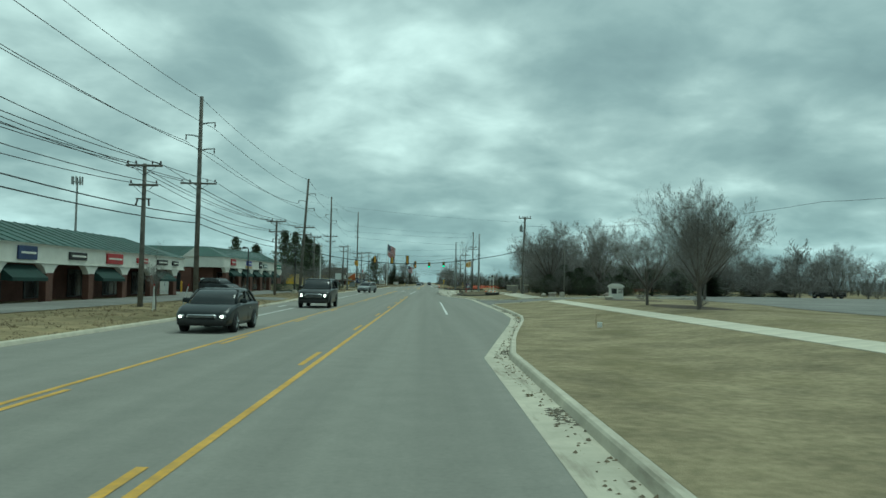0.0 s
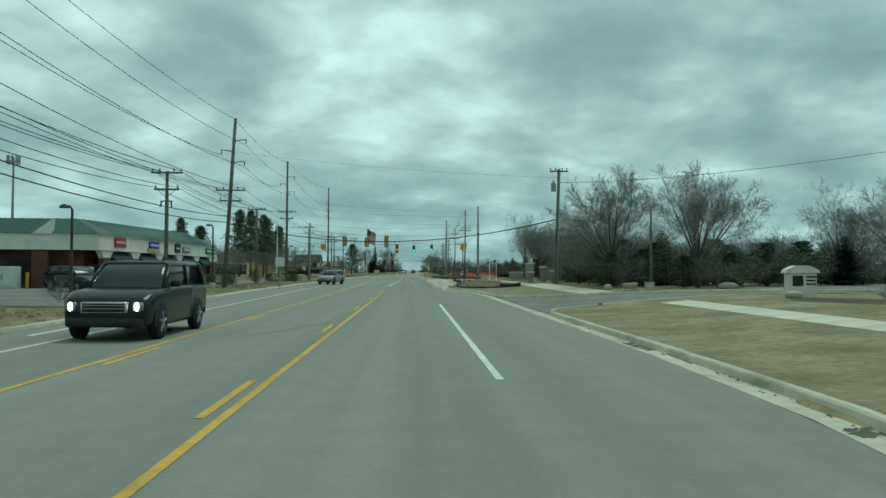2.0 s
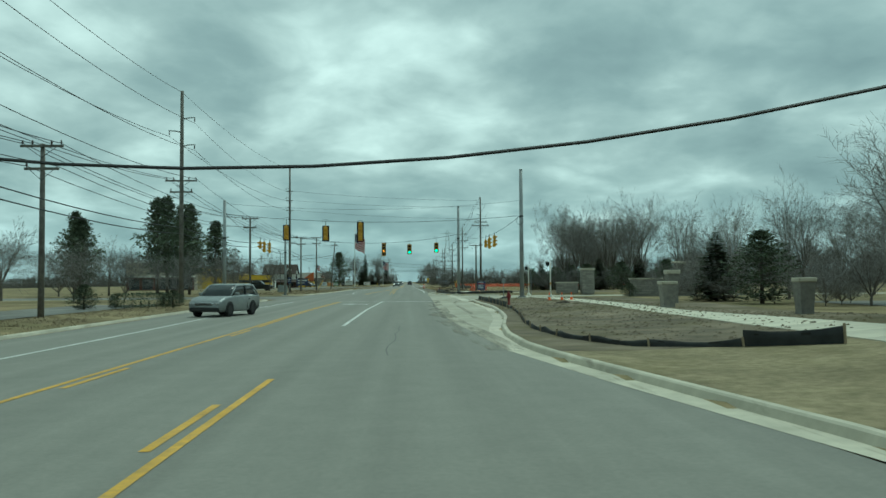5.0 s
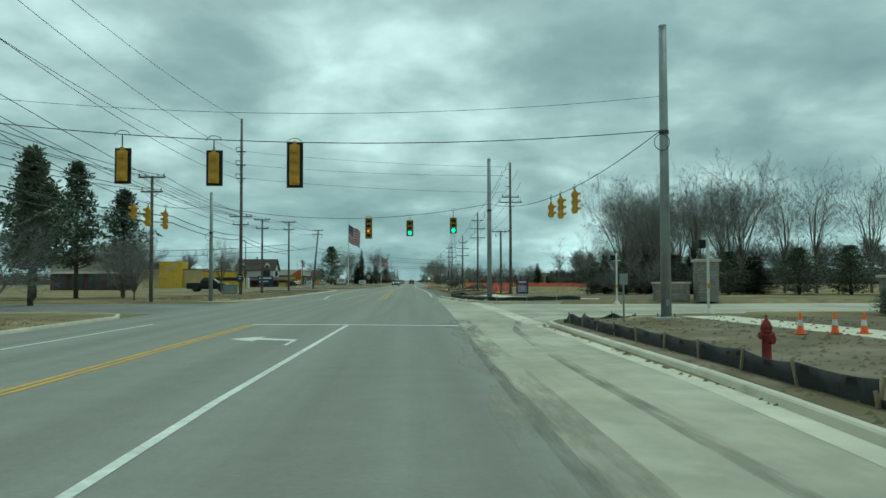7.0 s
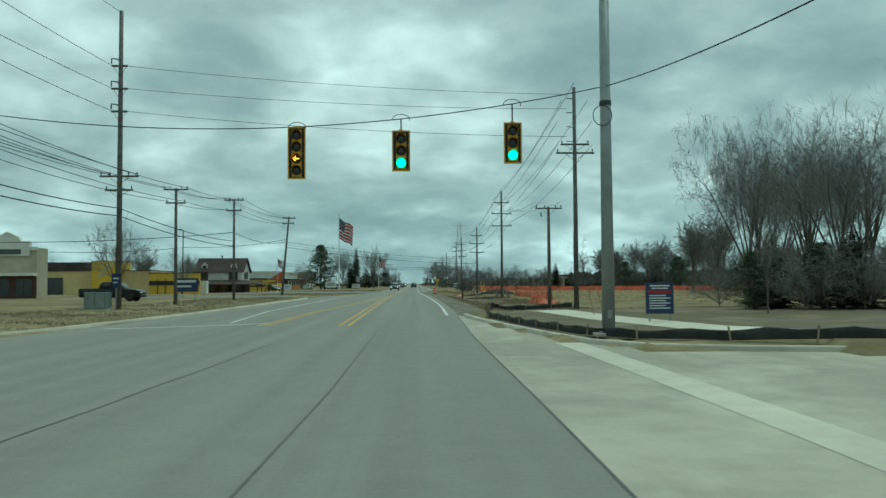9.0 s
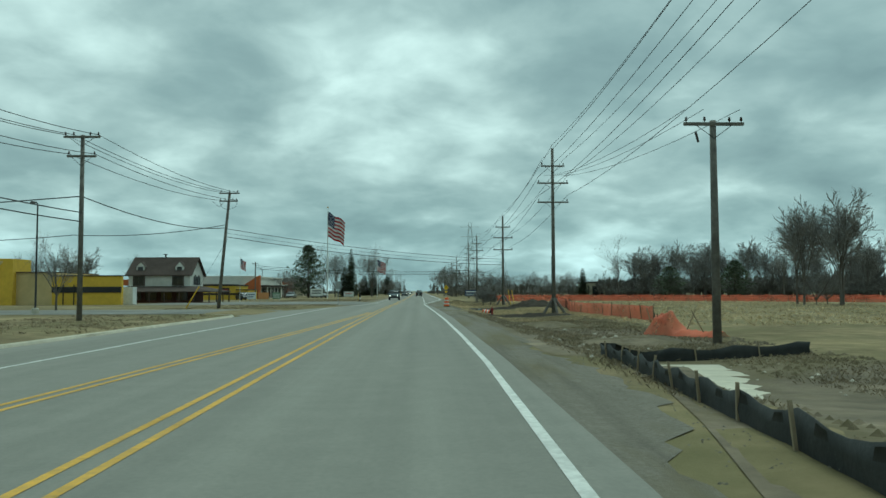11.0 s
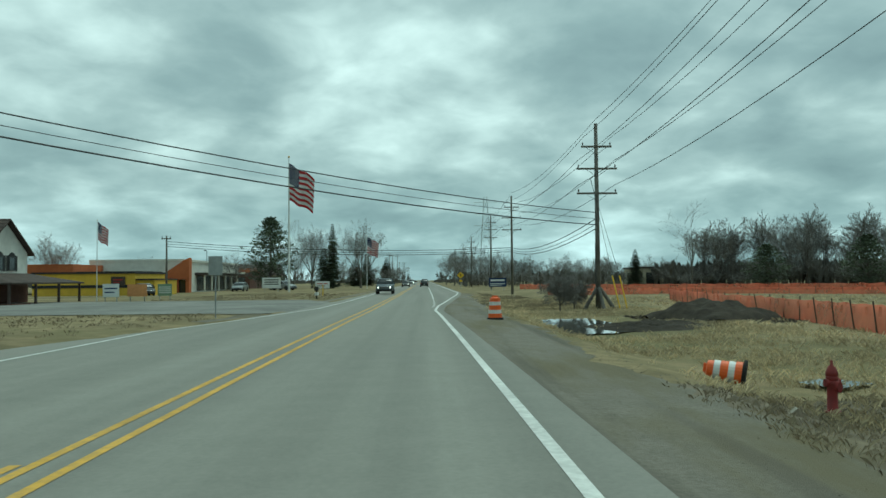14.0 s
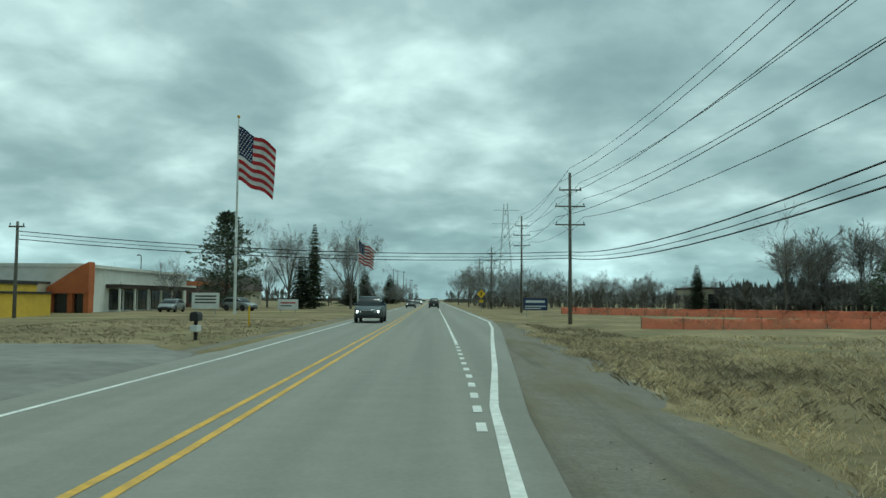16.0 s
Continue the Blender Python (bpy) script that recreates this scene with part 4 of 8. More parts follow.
# ---- traffic signals on span wires ----
def steel_pole(x, y, tall, r=0.17):
    p = thing("signal_pole", x, y, height(x, y) if x > 0 else 0.0, "grey galvanised steel pole holding signal wires", "pole", "signal poles at the crossing")
    part("footing", Geo().box(-0.42, 0.42, -0.42, 0.42, -0.1, 0.10, 0.03), CONCRETE_NEW, p)
    part("base_plate", Geo().box(-0.3, 0.3, -0.3, 0.3, 0.10, 0.14, 0.01), POLE_STEEL, p)
    for sx in (-0.23, 0.23):
        for sy in (-0.23, 0.23):
            part("bolt", Geo().cyl((sx, sy, 0.14), (sx, sy, 0.21), 0.03, n=6), DARK_METAL, p)
    part("mast", Geo().tube([(0, 0, 0.14), (0, 0, tall * 0.5), (0, 0, tall)], [r, r * 0.86, r * 0.72], 16), POLE_STEEL, p, smooth=True)
    part("cap", Geo().lathe([(r * 0.74, 0), (r * 0.74, 0.05), (r * 0.3, 0.1), (0.01, 0.11)], (0, 0, tall), 16), POLE_STEEL, p)
    part("band", Geo().lathe([(r * 0.9, 0), (r * 0.93, 0.02), (r * 0.93, 0.12), (r * 0.9, 0.14)], (0, 0, tall * 0.63), 16), DARK_METAL, p)
    part("cable_loop", Geo().tube([(0.17 + 0.28 * math.cos(a * 0.6) - 0.3, -0.18, tall * 0.6 + 0.3 * math.sin(a * 0.6)) for a in range(12)], 0.014, 5), WIRE, p)
    part("hand_hole", Geo().box(-0.07, 0.07, -r - 0.02, -r + 0.03, 0.5, 0.75, 0.01), POLE_STEEL, p)
    return p


steel_pole(9.4, 146.9, 10.6, 0.19)
steel_pole(6.2, 178.2, 10.6, 0.19)
steel_pole(-14.8, 146.9, 8.3, 0.16)
steel_pole(-15.05, 180.6, 8.4, 0.16)


def span(a, b, low, r=0.016):
    """A wire from a to b that hangs to the height low in the middle."""
    a, b = Vector(a), Vector(b)
    pts = []
    for i in range(25):
        t = i / 24
        q = a.lerp(b, t)
        q.z -= 4 * ((a.z + b.z) / 2 - low) * t * (1 - t)
        pts.append(q)
    return single("span_wire", Geo().tube(pts, r, 5, caps=False), WIRE, "black span wire carrying traffic signals", "cable", "signal span wires")


def wire_z(a, b, low, t):
    return a[2] + (b[2] - a[2]) * t - 4 * ((a[2] + b[2]) / 2 - low) * t * (1 - t)


def signal(x, y, z, wire, face, lenses, plate):
    """A hung signal head: middle at z, its wire at height wire; face in degrees (0 looks to -y); lenses from the top: red, amber, green or off."""
    s = thing("traffic_signal", x, y, z, "yellow traffic signal hanging from a wire" + (", lit " + [q for q in lenses if q != "off"][0] if any(q != "off" for q in lenses) else ", dark"), "traffic light", "traffic signals", face)
    n = len(lenses)
    h = 0.355
    tall = n * h
    part("housing", Geo().box(-0.17, 0.17, -0.02, 0.17, -tall / 2, tall / 2, 0.03), SIGNAL_YELLOW, s)
    part("hanger", Geo().cyl((0, 0.07, tall / 2), (0, 0.07, wire - z), 0.022, n=6), DARK_METAL, s)
    part("hanger_clamp", Geo().box(-0.06, 0.06, 0.01, 0.13, tall / 2 - 0.01, tall / 2 + 0.12, 0.02), SIGNAL_YELLOW, s)
    part("feed_loop", Geo().tube([(0.26 * math.cos(a * 0.45 - 0.3), 0.07, wire - z - 0.02 + 0.16 * math.sin(a * 0.45 - 0.3)) for a in range(9)], 0.012, 5), WIRE, s)
    if plate is False:
        part("backplate", Geo().box(-0.25, 0.25, -0.012, 0.0, -tall / 2 - 0.06, tall / 2 + 0.06, 0.008), SIGNAL_BLACK, s, "black backplate")
        rim = Geo()
        for a0, a1, b0, b1 in ((-0.265, 0.265, tall / 2 + 0.03, tall / 2 + 0.075), (-0.265, 0.265, -tall / 2 - 0.075, -tall / 2 - 0.03), (-0.265, -0.225, -tall / 2 - 0.03, tall / 2 + 0.03), (0.225, 0.265, -tall / 2 - 0.03, tall / 2 + 0.03)):
            rim.box(a0, a1, -0.024, -0.012, b0, b1)
        part("backplate_border", rim, SIGNAL_YELLOW, s, "yellow border")
    elif plate:
        part("backplate", Geo().box(-0.29, 0.29, -0.035, -0.02, -tall / 2 - 0.1, tall / 2 + 0.1, 0.008), SIGNAL_BLACK, s, "black backplate")
    else:
        part("face_plate", Geo().box(-0.165, 0.165, -0.03, -0.02, -tall / 2 + 0.02, tall / 2 - 0.02), SIGNAL_YELLOW, s)
    for i, q in enumerate(lenses):
        zz = tall / 2 - h * (i + 0.5)
        part("section_rib", Geo().box(-0.172, 0.172, -0.022, 0.172, zz - h / 2 - 0.006, zz - h / 2 + 0.006), SIGNAL_YELLOW, s)
        part("rear_dome", Geo().loft([[(r * math.cos(2 * math.pi * k / 12), d, zz + r * math.sin(2 * math.pi * k / 12)) for k in range(12)] for r, d in ((0.15, 0.165), (0.13, 0.21), (0.07, 0.235), (0.01, 0.24))]), SIGNAL_YELLOW, s)
        m = {"off": LENS_DARK, "green": LENS_GREEN, "amber": LENS_DARK}[q]
        lens = part("lens", Geo().loft([[(r * math.cos(2 * math.pi * k / 16), d, zz + r * math.sin(2 * math.pi * k / 16)) for k in range(16)] for r, d in ((0.14, -0.03), (0.13, -0.045), (0.08, -0.06), (0.01, -0.065))]), m, s, "lit green lens" if q == "green" else "")
        if q == "amber":
            part("arrow", Geo().cyl((0.09, -0.07, zz), (-0.06, -0.07, zz), 0.016, n=5).cyl((-0.09, -0.07, zz), (-0.02, -0.07, zz + 0.07), 0.016, n=5).cyl((-0.09, -0.07, zz), (-0.02, -0.07, zz - 0.07), 0.016, n=5), LENS_AMBER, lens, "lit amber arrow")
        rows = []
        for d in (-0.02, -0.2):
            cut = 0.5 if d < -0.1 else 0.15
            rows.append([(0.152 * math.sin(a), d + 0.14 * (math.cos(a) < 0) * (d < -0.1), zz + 0.152 * math.cos(a)) for a in [(-math.pi * 0.8) + math.pi * 1.6 * k / 14 for k in range(15)]])
        v = part("visor", Geo().loft(rows, caps=False, closed=False), SIGNAL_YELLOW if plate is not True else SIGNAL_BLACK, s)
    return s


LA, RA, LB, RB = (-14.7, 146.9, 7.25), (9.28, 146.9, 7.05), (-15.05, 180.6, 7.45), (6.2, 178.2, 7.4)
SPANS = {"near": (LA, RA, 6.55), "far": (LB, RB, 6.38), "right": (RA, RB, 6.12), "left": (LA, LB, 6.15)}
for a, b, low in SPANS.values():
    span(a, b, low)
span((-14.7, 146.9, 8.1), (9.28, 146.9, 8.3), 7.6, 0.008)


def hang(which, along, z, face, lenses, plate):
    """Hang a head on a span at x (or at y, for the spans along the road)."""
    a, b, low = SPANS[which]
    k = 0 if which in ("near", "far") else 1
    t = (along - a[k]) / (b[k] - a[k])
    x, y = a[0] + (b[0] - a[0]) * t, a[1] + (b[1] - a[1]) * t
    w = radians(face)
    return signal(x + 0.07 * math.sin(w), y - 0.07 * math.cos(w), z, wire_z(a, b, low, t), face, lenses, plate)


for x, z, n in ((-9.83, 5.72, 3), (-6.65, 5.65, 3), (-3.83, 5.77, 4)):
    hang("near", x, z, 180, ["off"] * n, True)
hang("far", -2.88, 5.60, 0, ["off", "off", "amber", "off"], False)
hang("far", 0.24, 5.60, 0, ["off", "off", "green"], False)
hang("far", 3.51, 5.77, 0, ["off", "off", "green"], False)
for y, z, n in ((157.1, 5.45, 3), (159.5, 5.38, 3), (161.3, 5.4, 2)):
    hang("right", y, z, 90, ["off"] * n, None)
for y, z, n in ((162.9, 5.45, 2), (165.3, 5.37, 3), (168.7, 5.43, 3)):
    hang("left", y, z, -90, ["off"] * n, None)

# ---- buildings ----
def window(parent, x0, x1, z0, z1, y=None, x=None, frame_mat=None, bars=1, depth=0.08):
    """A framed pane set in a wall that faces -y (at y) or +x (at x); the first two numbers run along the wall."""
    frame_mat = frame_mat or DARK_METAL
    w = 0.07

    def bx(g_, a0, a1, z_0, z_1, d0, d1):
        return g_.box(a0, a1, y + d0, y + d1, z_0, z_1) if y is not None else g_.box(x - d1, x - d0, a0, a1, z_0, z_1)
    f = Geo()
    for a0, a1, b0, b1 in ((x0, x1, z0, z0 + w), (x0, x1, z1 - w, z1), (x0, x0 + w, z0 + w, z1 - w), (x1 - w, x1, z0 + w, z1 - w)):
        bx(f, a0, a1, b0, b1, -0.03, depth)
    for k in range(1, bars + 1):
        m = x0 + (x1 - x0) * k / (bars + 1)
        bx(f, m - 0.025, m + 0.025, z0 + w, z1 - w, -0.02, depth - 0.01)
    win = part("window", bx(Geo(), x0 + w * 0.6, x1 - w * 0.6, z0 + w * 0.6, z1 - w * 0.6, 0.01, 0.04), GLASS_DARK, parent)
    part("frame", f, frame_mat, win)
    return win


def bars(parent, items, axis, at, material, name="lettering"):
    """Plain bars that stand for writing: (along, z, length, height)."""
    for a, z, ln_, h in items:
        q = Geo().box(a, a + ln_, at - 0.03, at, z, z + h) if axis == "y" else Geo().box(at, at + 0.03, a, a + ln_, z, z + h)
        part(name, q, material, parent)


def arched_pier(parent, y0, y1, x, z, side="x"):
    """A brick pier with cream arch haunches that faces the road."""
    part("pier", Geo().box(x - 0.45, x, y0, y1, 0, z - 0.55, 0.03), BRICK_RED, parent)
    g_ = Geo()
    m = (y0 + y1) / 2
    g_.prism([(y0, z - 0.6), (y0 - 0.25, z - 0.3), (y0 - 0.7, z - 0.02), (y1 + 0.7, z - 0.02), (y1 + 0.25, z - 0.3), (y1, z - 0.6)], "x", x - 0.42, x - 0.02)
    part("arch_haunch", g_, FASCIA, parent)


# the roof green at about 0.6: the arches' shade is put into the cloth colour
AWNING_SHADED = mat("shade_dark_awning_cloth", (0.020, 0.048, 0.040), (0.015, 0.036, 0.030), 0.9, 3.0, 0.1, 40.0)


def awning(parent, y0, y1, x, z):
    part("awning", Geo().prism([(x - 0.05, z), (x + 0.9, z - 0.75), (x + 0.9, z - 0.95), (x - 0.05, z - 0.9)], "y", y0, y1), AWNING_SHADED, parent, "green cloth awning with shade in its colour")


def roof_ribs(parent, pts_low, pts_high, n):
    """Standing seams between two eaves lines."""
    for i in range(n):
        t = (i + 0.5) / n
        a, b = Vector(pts_low[0]).lerp(Vector(pts_low[1]), t), Vector(pts_high[0]).lerp(Vector(pts_high[1]), t)
        part("seam", Geo().tube([a, b], 0.035, 4), ROOF_GREEN, parent)


def shops_near():
    b = thing("shop_building", 0, 0, 0.0, "long single-storey shop row with green metal roof and cream fascia", "building", "shop rows")
    x, y0, y1, zb, zt = -23.3, -20.0, 76.4, 2.45, 3.62
    part("wall", Geo().box(-40, x - 2.2, y0, y1, 0, zb + 0.3), BRICK_RED, b)
    part("fascia", Geo().box(x - 0.5, x, y0, y1, zb, zt).box(-40, x - 0.5, y1 - 0.4, y1, zb, zt), FASCIA, b)
    part("fascia_trim", Geo().box(x - 0.02, x + 0.06, y0, y1 + 0.06, zb, zb + 0.09).box(x - 0.02, x + 0.1, y0, y1 + 0.1, zt - 0.08, zt), FASCIA, b)
    part("soffit", Geo().box(-40, x - 0.5, y0, y1 - 0.4, zb + 0.02, zb + 0.1), FASCIA, b)
    part("roof", Geo().add([(x + 0.15, y0, zt), (x + 0.15, y1 + 0.2, zt), (-27.3, y1 - 4.5, 5.2), (-27.3, y0, 5.2), (-41, y1 + 0.2, zt), (-36, y1 - 4.5, 5.2), (-36, y0, 5.2), (-41, y0, zt)], [(0, 1, 2, 3), (1, 4, 5, 2), (3, 2, 5, 6), (6, 5, 4, 7), (0, 3, 6, 7)]), ROOF_GREEN, b, "green standing-seam metal roof")
    roof_ribs(b, ((x + 0.15, y0, zt + 0.02), (x + 0.15, y1 - 4, zt + 0.02)), ((-27.3, y0, 5.22), (-27.3, y1 - 4.5, 5.22)), 60)
    y = y0 + 2
    k = 0
    while y < y1 - 2:
        arched_pier(b, y, y + 0.9, x, zb)
        if y + 5.2 < y1:
            window(b, y + 1.6, y + 5.0, 0.25, 2.2, x=x - 2.15, bars=2)
            if k % 2 == 0:
                awning(b, y + 1.1, y + 5.2, x - 0.35, zb - 0.1)
        y += 6.1
        k += 1
    for yy, w, h, m in ((58, 3.0, 0.75, SIGN_RED), (45.5, 2.2, 0.8, SIGN_BLUE), (68.8, 2.6, 0.45, BLACK_PAINT), (72.8, 1.7, 0.4, BLACK_PAINT), (64, 2.4, 0.4, SIGN_RED), (52, 2.6, 0.5, BLACK_PAINT)):
        s = part("shop_sign", Geo().box(x, x + 0.12, yy, yy + w, 3.04 - h / 2, 3.04 + h / 2, 0.03), m, b, "plain shop sign board")
        bars(s, [(yy + 0.25, 2.98, w - 0.5, 0.12)], "x", x + 0.12, FASCIA)


def shops_far():
    b = thing("shop_building", 0, 0, 0.0, "single-storey brick shop row with hipped green roof and cream fascia", "building", "shop rows")
    x, y0, y1, zb, zt, xl = -23.6, 92.4, 128.5, 3.02, 4.25, -48.0
    part("wall", Geo().box(xl, x - 1.6, y0 + 1.4, y1 - 0.3, 0, zb + 0.3), BRICK_RED, b)
    part("fascia", Geo().box(x - 0.5, x, y0, y1, zb, zt).box(xl, x - 0.5, y0, y0 + 0.5, zb, zt).box(xl, x - 0.5, y1 - 0.4, y1, zb, zt), FASCIA, b)
    part("fascia_trim", Geo().box(x - 0.02, x + 0.07, y0 - 0.06, y1 + 0.06, zb, zb + 0.1).box(xl, x - 0.02, y0 - 0.07, y0 + 0.02, zb, zb + 0.1).box(x - 0.02, x + 0.1, y0 - 0.1, y1, zt - 0.08, zt), FASCIA, b)
    part("soffit", Geo().box(xl, x - 0.5, y0 + 0.5, y1 - 0.4, zb + 0.03, zb + 0.1), FASCIA, b)
    part("roof", Geo().add([(x + 0.15, y0 - 0.15, zt), (x + 0.15, y1 + 0.15, zt), (-26.2, y1 - 3.5, 5.75), (-26.2, y0 + 2.4, 5.5), (xl, y0 - 0.15, zt), (xl, y0 + 2.4, 5.5), (xl, y1, zt), (xl, y1 - 3.5, 5.75)], [(0, 1, 2, 3), (4, 0, 3, 5), (1, 6, 7, 2), (3, 2, 7, 5)]), ROOF_GREEN, b, "green standing-seam metal roof")
    roof_ribs(b, ((x + 0.15, y0 + 3, zt + 0.02), (x + 0.15, y1 - 3.5, zt + 0.02)), ((-26.2, y0 + 3, 5.53), (-26.2, y1 - 3.5, 5.77)), 26)
    roof_ribs(b, ((xl, y0 - 0.15, zt + 0.02), (-27, y0 - 0.15, zt + 0.02)), ((xl, y0 + 2.4, 5.52), (-27, y0 + 2.4, 5.52)), 16)
    part("gable_panel", Geo().prism([(-28.4, zt - 0.05), (-27.0, zt - 0.05), (-26.9, 5.3)], "y", y0 - 0.2, y0 + 0.3), FASCIA, b)
    for k in range(6):
        yy = y0 + 1.2 + k * 6.4
        arched_pier(b, yy, yy + 1.3, x, zb)
        if k < 5:
            window(b, yy + 1.9, yy + 5.8, 0.3, 2.5, x=x - 1.55, bars=2)
            awning(b, yy + 1.5, yy + 6.1, x - 0.4, zb - 0.05)
    arched_pier(b, y1 - 1.2, y1, x, zb)
    for k in range(4):
        xx = -28.5 - 5 * k
        part("pier", Geo().box(xx, xx + 1.2, y0, y0 + 0.45, 0, zb - 0.1, 0.03), BRICK_RED, b)
        window(b, xx - 3.4, xx - 0.4, 0.35, 2.3, y=y0 + 1.35, bars=1)
    for yy, w, h, z, m in ((95.6, 2.3, 0.75, 3.72, SIGN_RED), (103.8, 2.6, 0.62, 3.75, mat("cobalt_sign_panel", (0.03, 0.035, 0.36), None, 0.5, 4.0, 0.0)), (103.4, 3.2, 0.3, 3.27, mat("buff_sign_panel", (0.50, 0.36, 0.16), None, 0.6, 4.0, 0.0)), (111.6, 1.6, 0.9, 3.68, BLACK_PAINT), (114.2, 2.6, 0.55, 3.6, mat("faded_sign_letters", (0.22, 0.27, 0.25), None, 0.7, 4.0, 0.0)), (123.4, 4.4, 0.66, 3.66, mat("green_sign_letters", (0.035, 0.16, 0.10), None, 0.6, 4.0, 0.0))):
        s = part("shop_sign", Geo().box(x, x + 0.14, yy, yy + w, z - h / 2, z + h / 2, 0.03), m, b, "plain shop sign board")
        if h > 0.5:
            bars(s, [(yy + 0.2 + (w - 0.4) * q / 4, z - 0.08, (w - 0.4) / 5, 0.16) for q in range(4)], "x", x + 0.14, SIGN_WHITE)
    # propane cage, bollards and an ice chest by the end wall
    for xx in (-25.5, -27.7):
        q = thing("bollard", xx, 90.2, 0.0, "yellow steel bollard before a shop wall", "bollard", "yellow bollards")
        part("post", Geo().lathe([(0.11, 0), (0.11, 1.25), (0.08, 1.33), (0.01, 1.35)], n=12), SIGNAL_YELLOW, q)
    for xx, w in ((-24.6, 2.2), (-29.6, 1.8)):
        q = thing("ice_chest", xx, 91.0, 0.0, "white outdoor ice chest against a brick wall", "freezer", "white chests")
        part("body", Geo().box(-w / 2, w / 2, -0.4, 0.4, 0.05, 1.75, 0.05), SIGN_WHITE, q)
        part("door", Geo().box(-w / 2 + 0.1, -0.04, -0.44, -0.4, 0.2, 1.6, 0.02), FASCIA, q)
        part("door", Geo().box(0.04, w / 2 - 0.1, -0.44, -0.4, 0.2, 1.6, 0.02), FASCIA, q)
        part("handle", Geo().box(-0.12, -0.08, -0.49, -0.44, 0.8, 1.15), DARK_METAL, q)


shops_near()
shops_far()


def gabled_store():
    b = thing("store_building", -52.5, 250.5, 0.0, "pale store with stepped gable and brick base", "building")
    part("wall", Geo().box(-8, 6.4, 5.5, 8.5, 0, 6.4), BEIGE, b)
    part("base", Geo().box(-8, 6.45, 5.42, 5.5, 0, 2.9), BRICK_RED, b)
    part("gable", Geo().prism([(0.2, 5.4), (0.2, 7.2), (1.2, 7.2), (1.5, 7.7), (2.9, 8.4), (4.3, 7.7), (4.6, 7.2), (5.6, 7.2), (5.6, 5.4)], "y", 5.2, 5.9), FASCIA, b)
    part("parapet", Geo().box(-8.1, 6.5, 5.35, 5.55, 6.1, 6.5), SIGN_WHITE, b)
    part("canopy", Geo().box(-8.1, 6.6, 4.2, 5.4, 2.9, 3.25, 0.05), FASCIA, b)
    part("sign_band", Geo().box(1.2, 4.6, 5.1, 5.2, 5.6, 6.2), GLASS_DARK, b)
    for k in range(5):
        window(b, -7.4 + 2.8 * k, -5.2 + 2.8 * k, 0.3, 2.6, y=5.4, bars=1)


gabled_store()


def yellow_shop():
    b = thing("workshop_building", 0, 0, 0.0, "long flat-roofed yellow block workshop with black band", "building", "yellow workshops")
    part("wall", Geo().box(-44.0, -35.6, 292, 292.6, 0, 3.62), YELLOW_WALL, b)
    part("rear_wall", Geo().box(-44.0, -41.6, 292.6, 305, 0, 3.4), CREAM_WALL, b, "cream block rear wall")
    part("band", Geo().box(-44.02, -35.58, 291.9, 292, 1.62, 2.35), BLACK_PAINT, b, "black painted band")
    part("coping", Geo().box(-44.1, -35.5, 291.9, 292.75, 3.62, 3.75), BLACK_PAINT, b)
    part("wing", Geo().box(-64, -44.0, 292.3, 306, 0, 4.1), CREAM_WALL, b, "cream painted wing")
    part("wing_coping", Geo().box(-64, -43.9, 292.1, 306, 4.1, 4.22), SHINGLE, b)
    part("tower", Geo().box(-53.4, -48.5, 291.4, 296, 0, 5.8), YELLOW_WALL, b, "yellow raised front")
    part("tower_stripe", Geo().prism([(-52.6, 3.1), (-51.6, 3.1), (-49.6, 5.5), (-50.6, 5.5)], "y", 291.3, 291.4), CREAM_WALL, b)
    part("back_roof", Geo().box(-63, -53.4, 296, 306, 4.1, 5.7), SHINGLE, b)
    for xx in (-42.6, -41.3):
        part("drainpipe", Geo().cyl((xx, 291.88, 0), (xx, 291.88, 2.6), 0.07, n=8), BLACK_PAINT, b)
    part("door", Geo().box(-61.5, -58.5, 292.2, 292.3, 0, 3.0), GLASS_DARK, b)
    part("hut", Geo().box(-36.4, -35.1, 294.6, 296, 0, 2.3, 0.05), SIGN_WHITE, b)
    c = thing("workshop_building", 0, 0, 0.0, "low yellow shed with black roof edge and boarded sign", "building", "yellow workshops")
    part("wall", Geo().box(-46, -33.8, 345, 356, -0.1, 2.75), YELLOW_WALL, c)
    part("roof_edge", Geo().box(-46.1, -33.7, 344.8, 356, 2.75, 2.98), BLACK_PAINT, c)
    part("annex", Geo().box(-33.8, -31.6, 345.4, 354, -0.1, 1.95), YELLOW_WALL, c)
    part("annex_edge", Geo().box(-33.8, -31.5, 345.2, 354, 1.95, 2.12), BLACK_PAINT, c)
    part("band", Geo().box(-46.02, -31.58, 344.9, 345, 1.05, 1.4), BLACK_PAINT, c)
    part("board", Geo().box(-36.6, -34.9, 344.8, 344.9, 1.3, 2.4, 0.03), SHINGLE, c)
    bars(c, [(-36.3, 1.95, 1.1, 0.12), (-36.3, 1.65, 0.8, 0.1)], "y", 344.8, SIGN_RED)


yellow_shop()


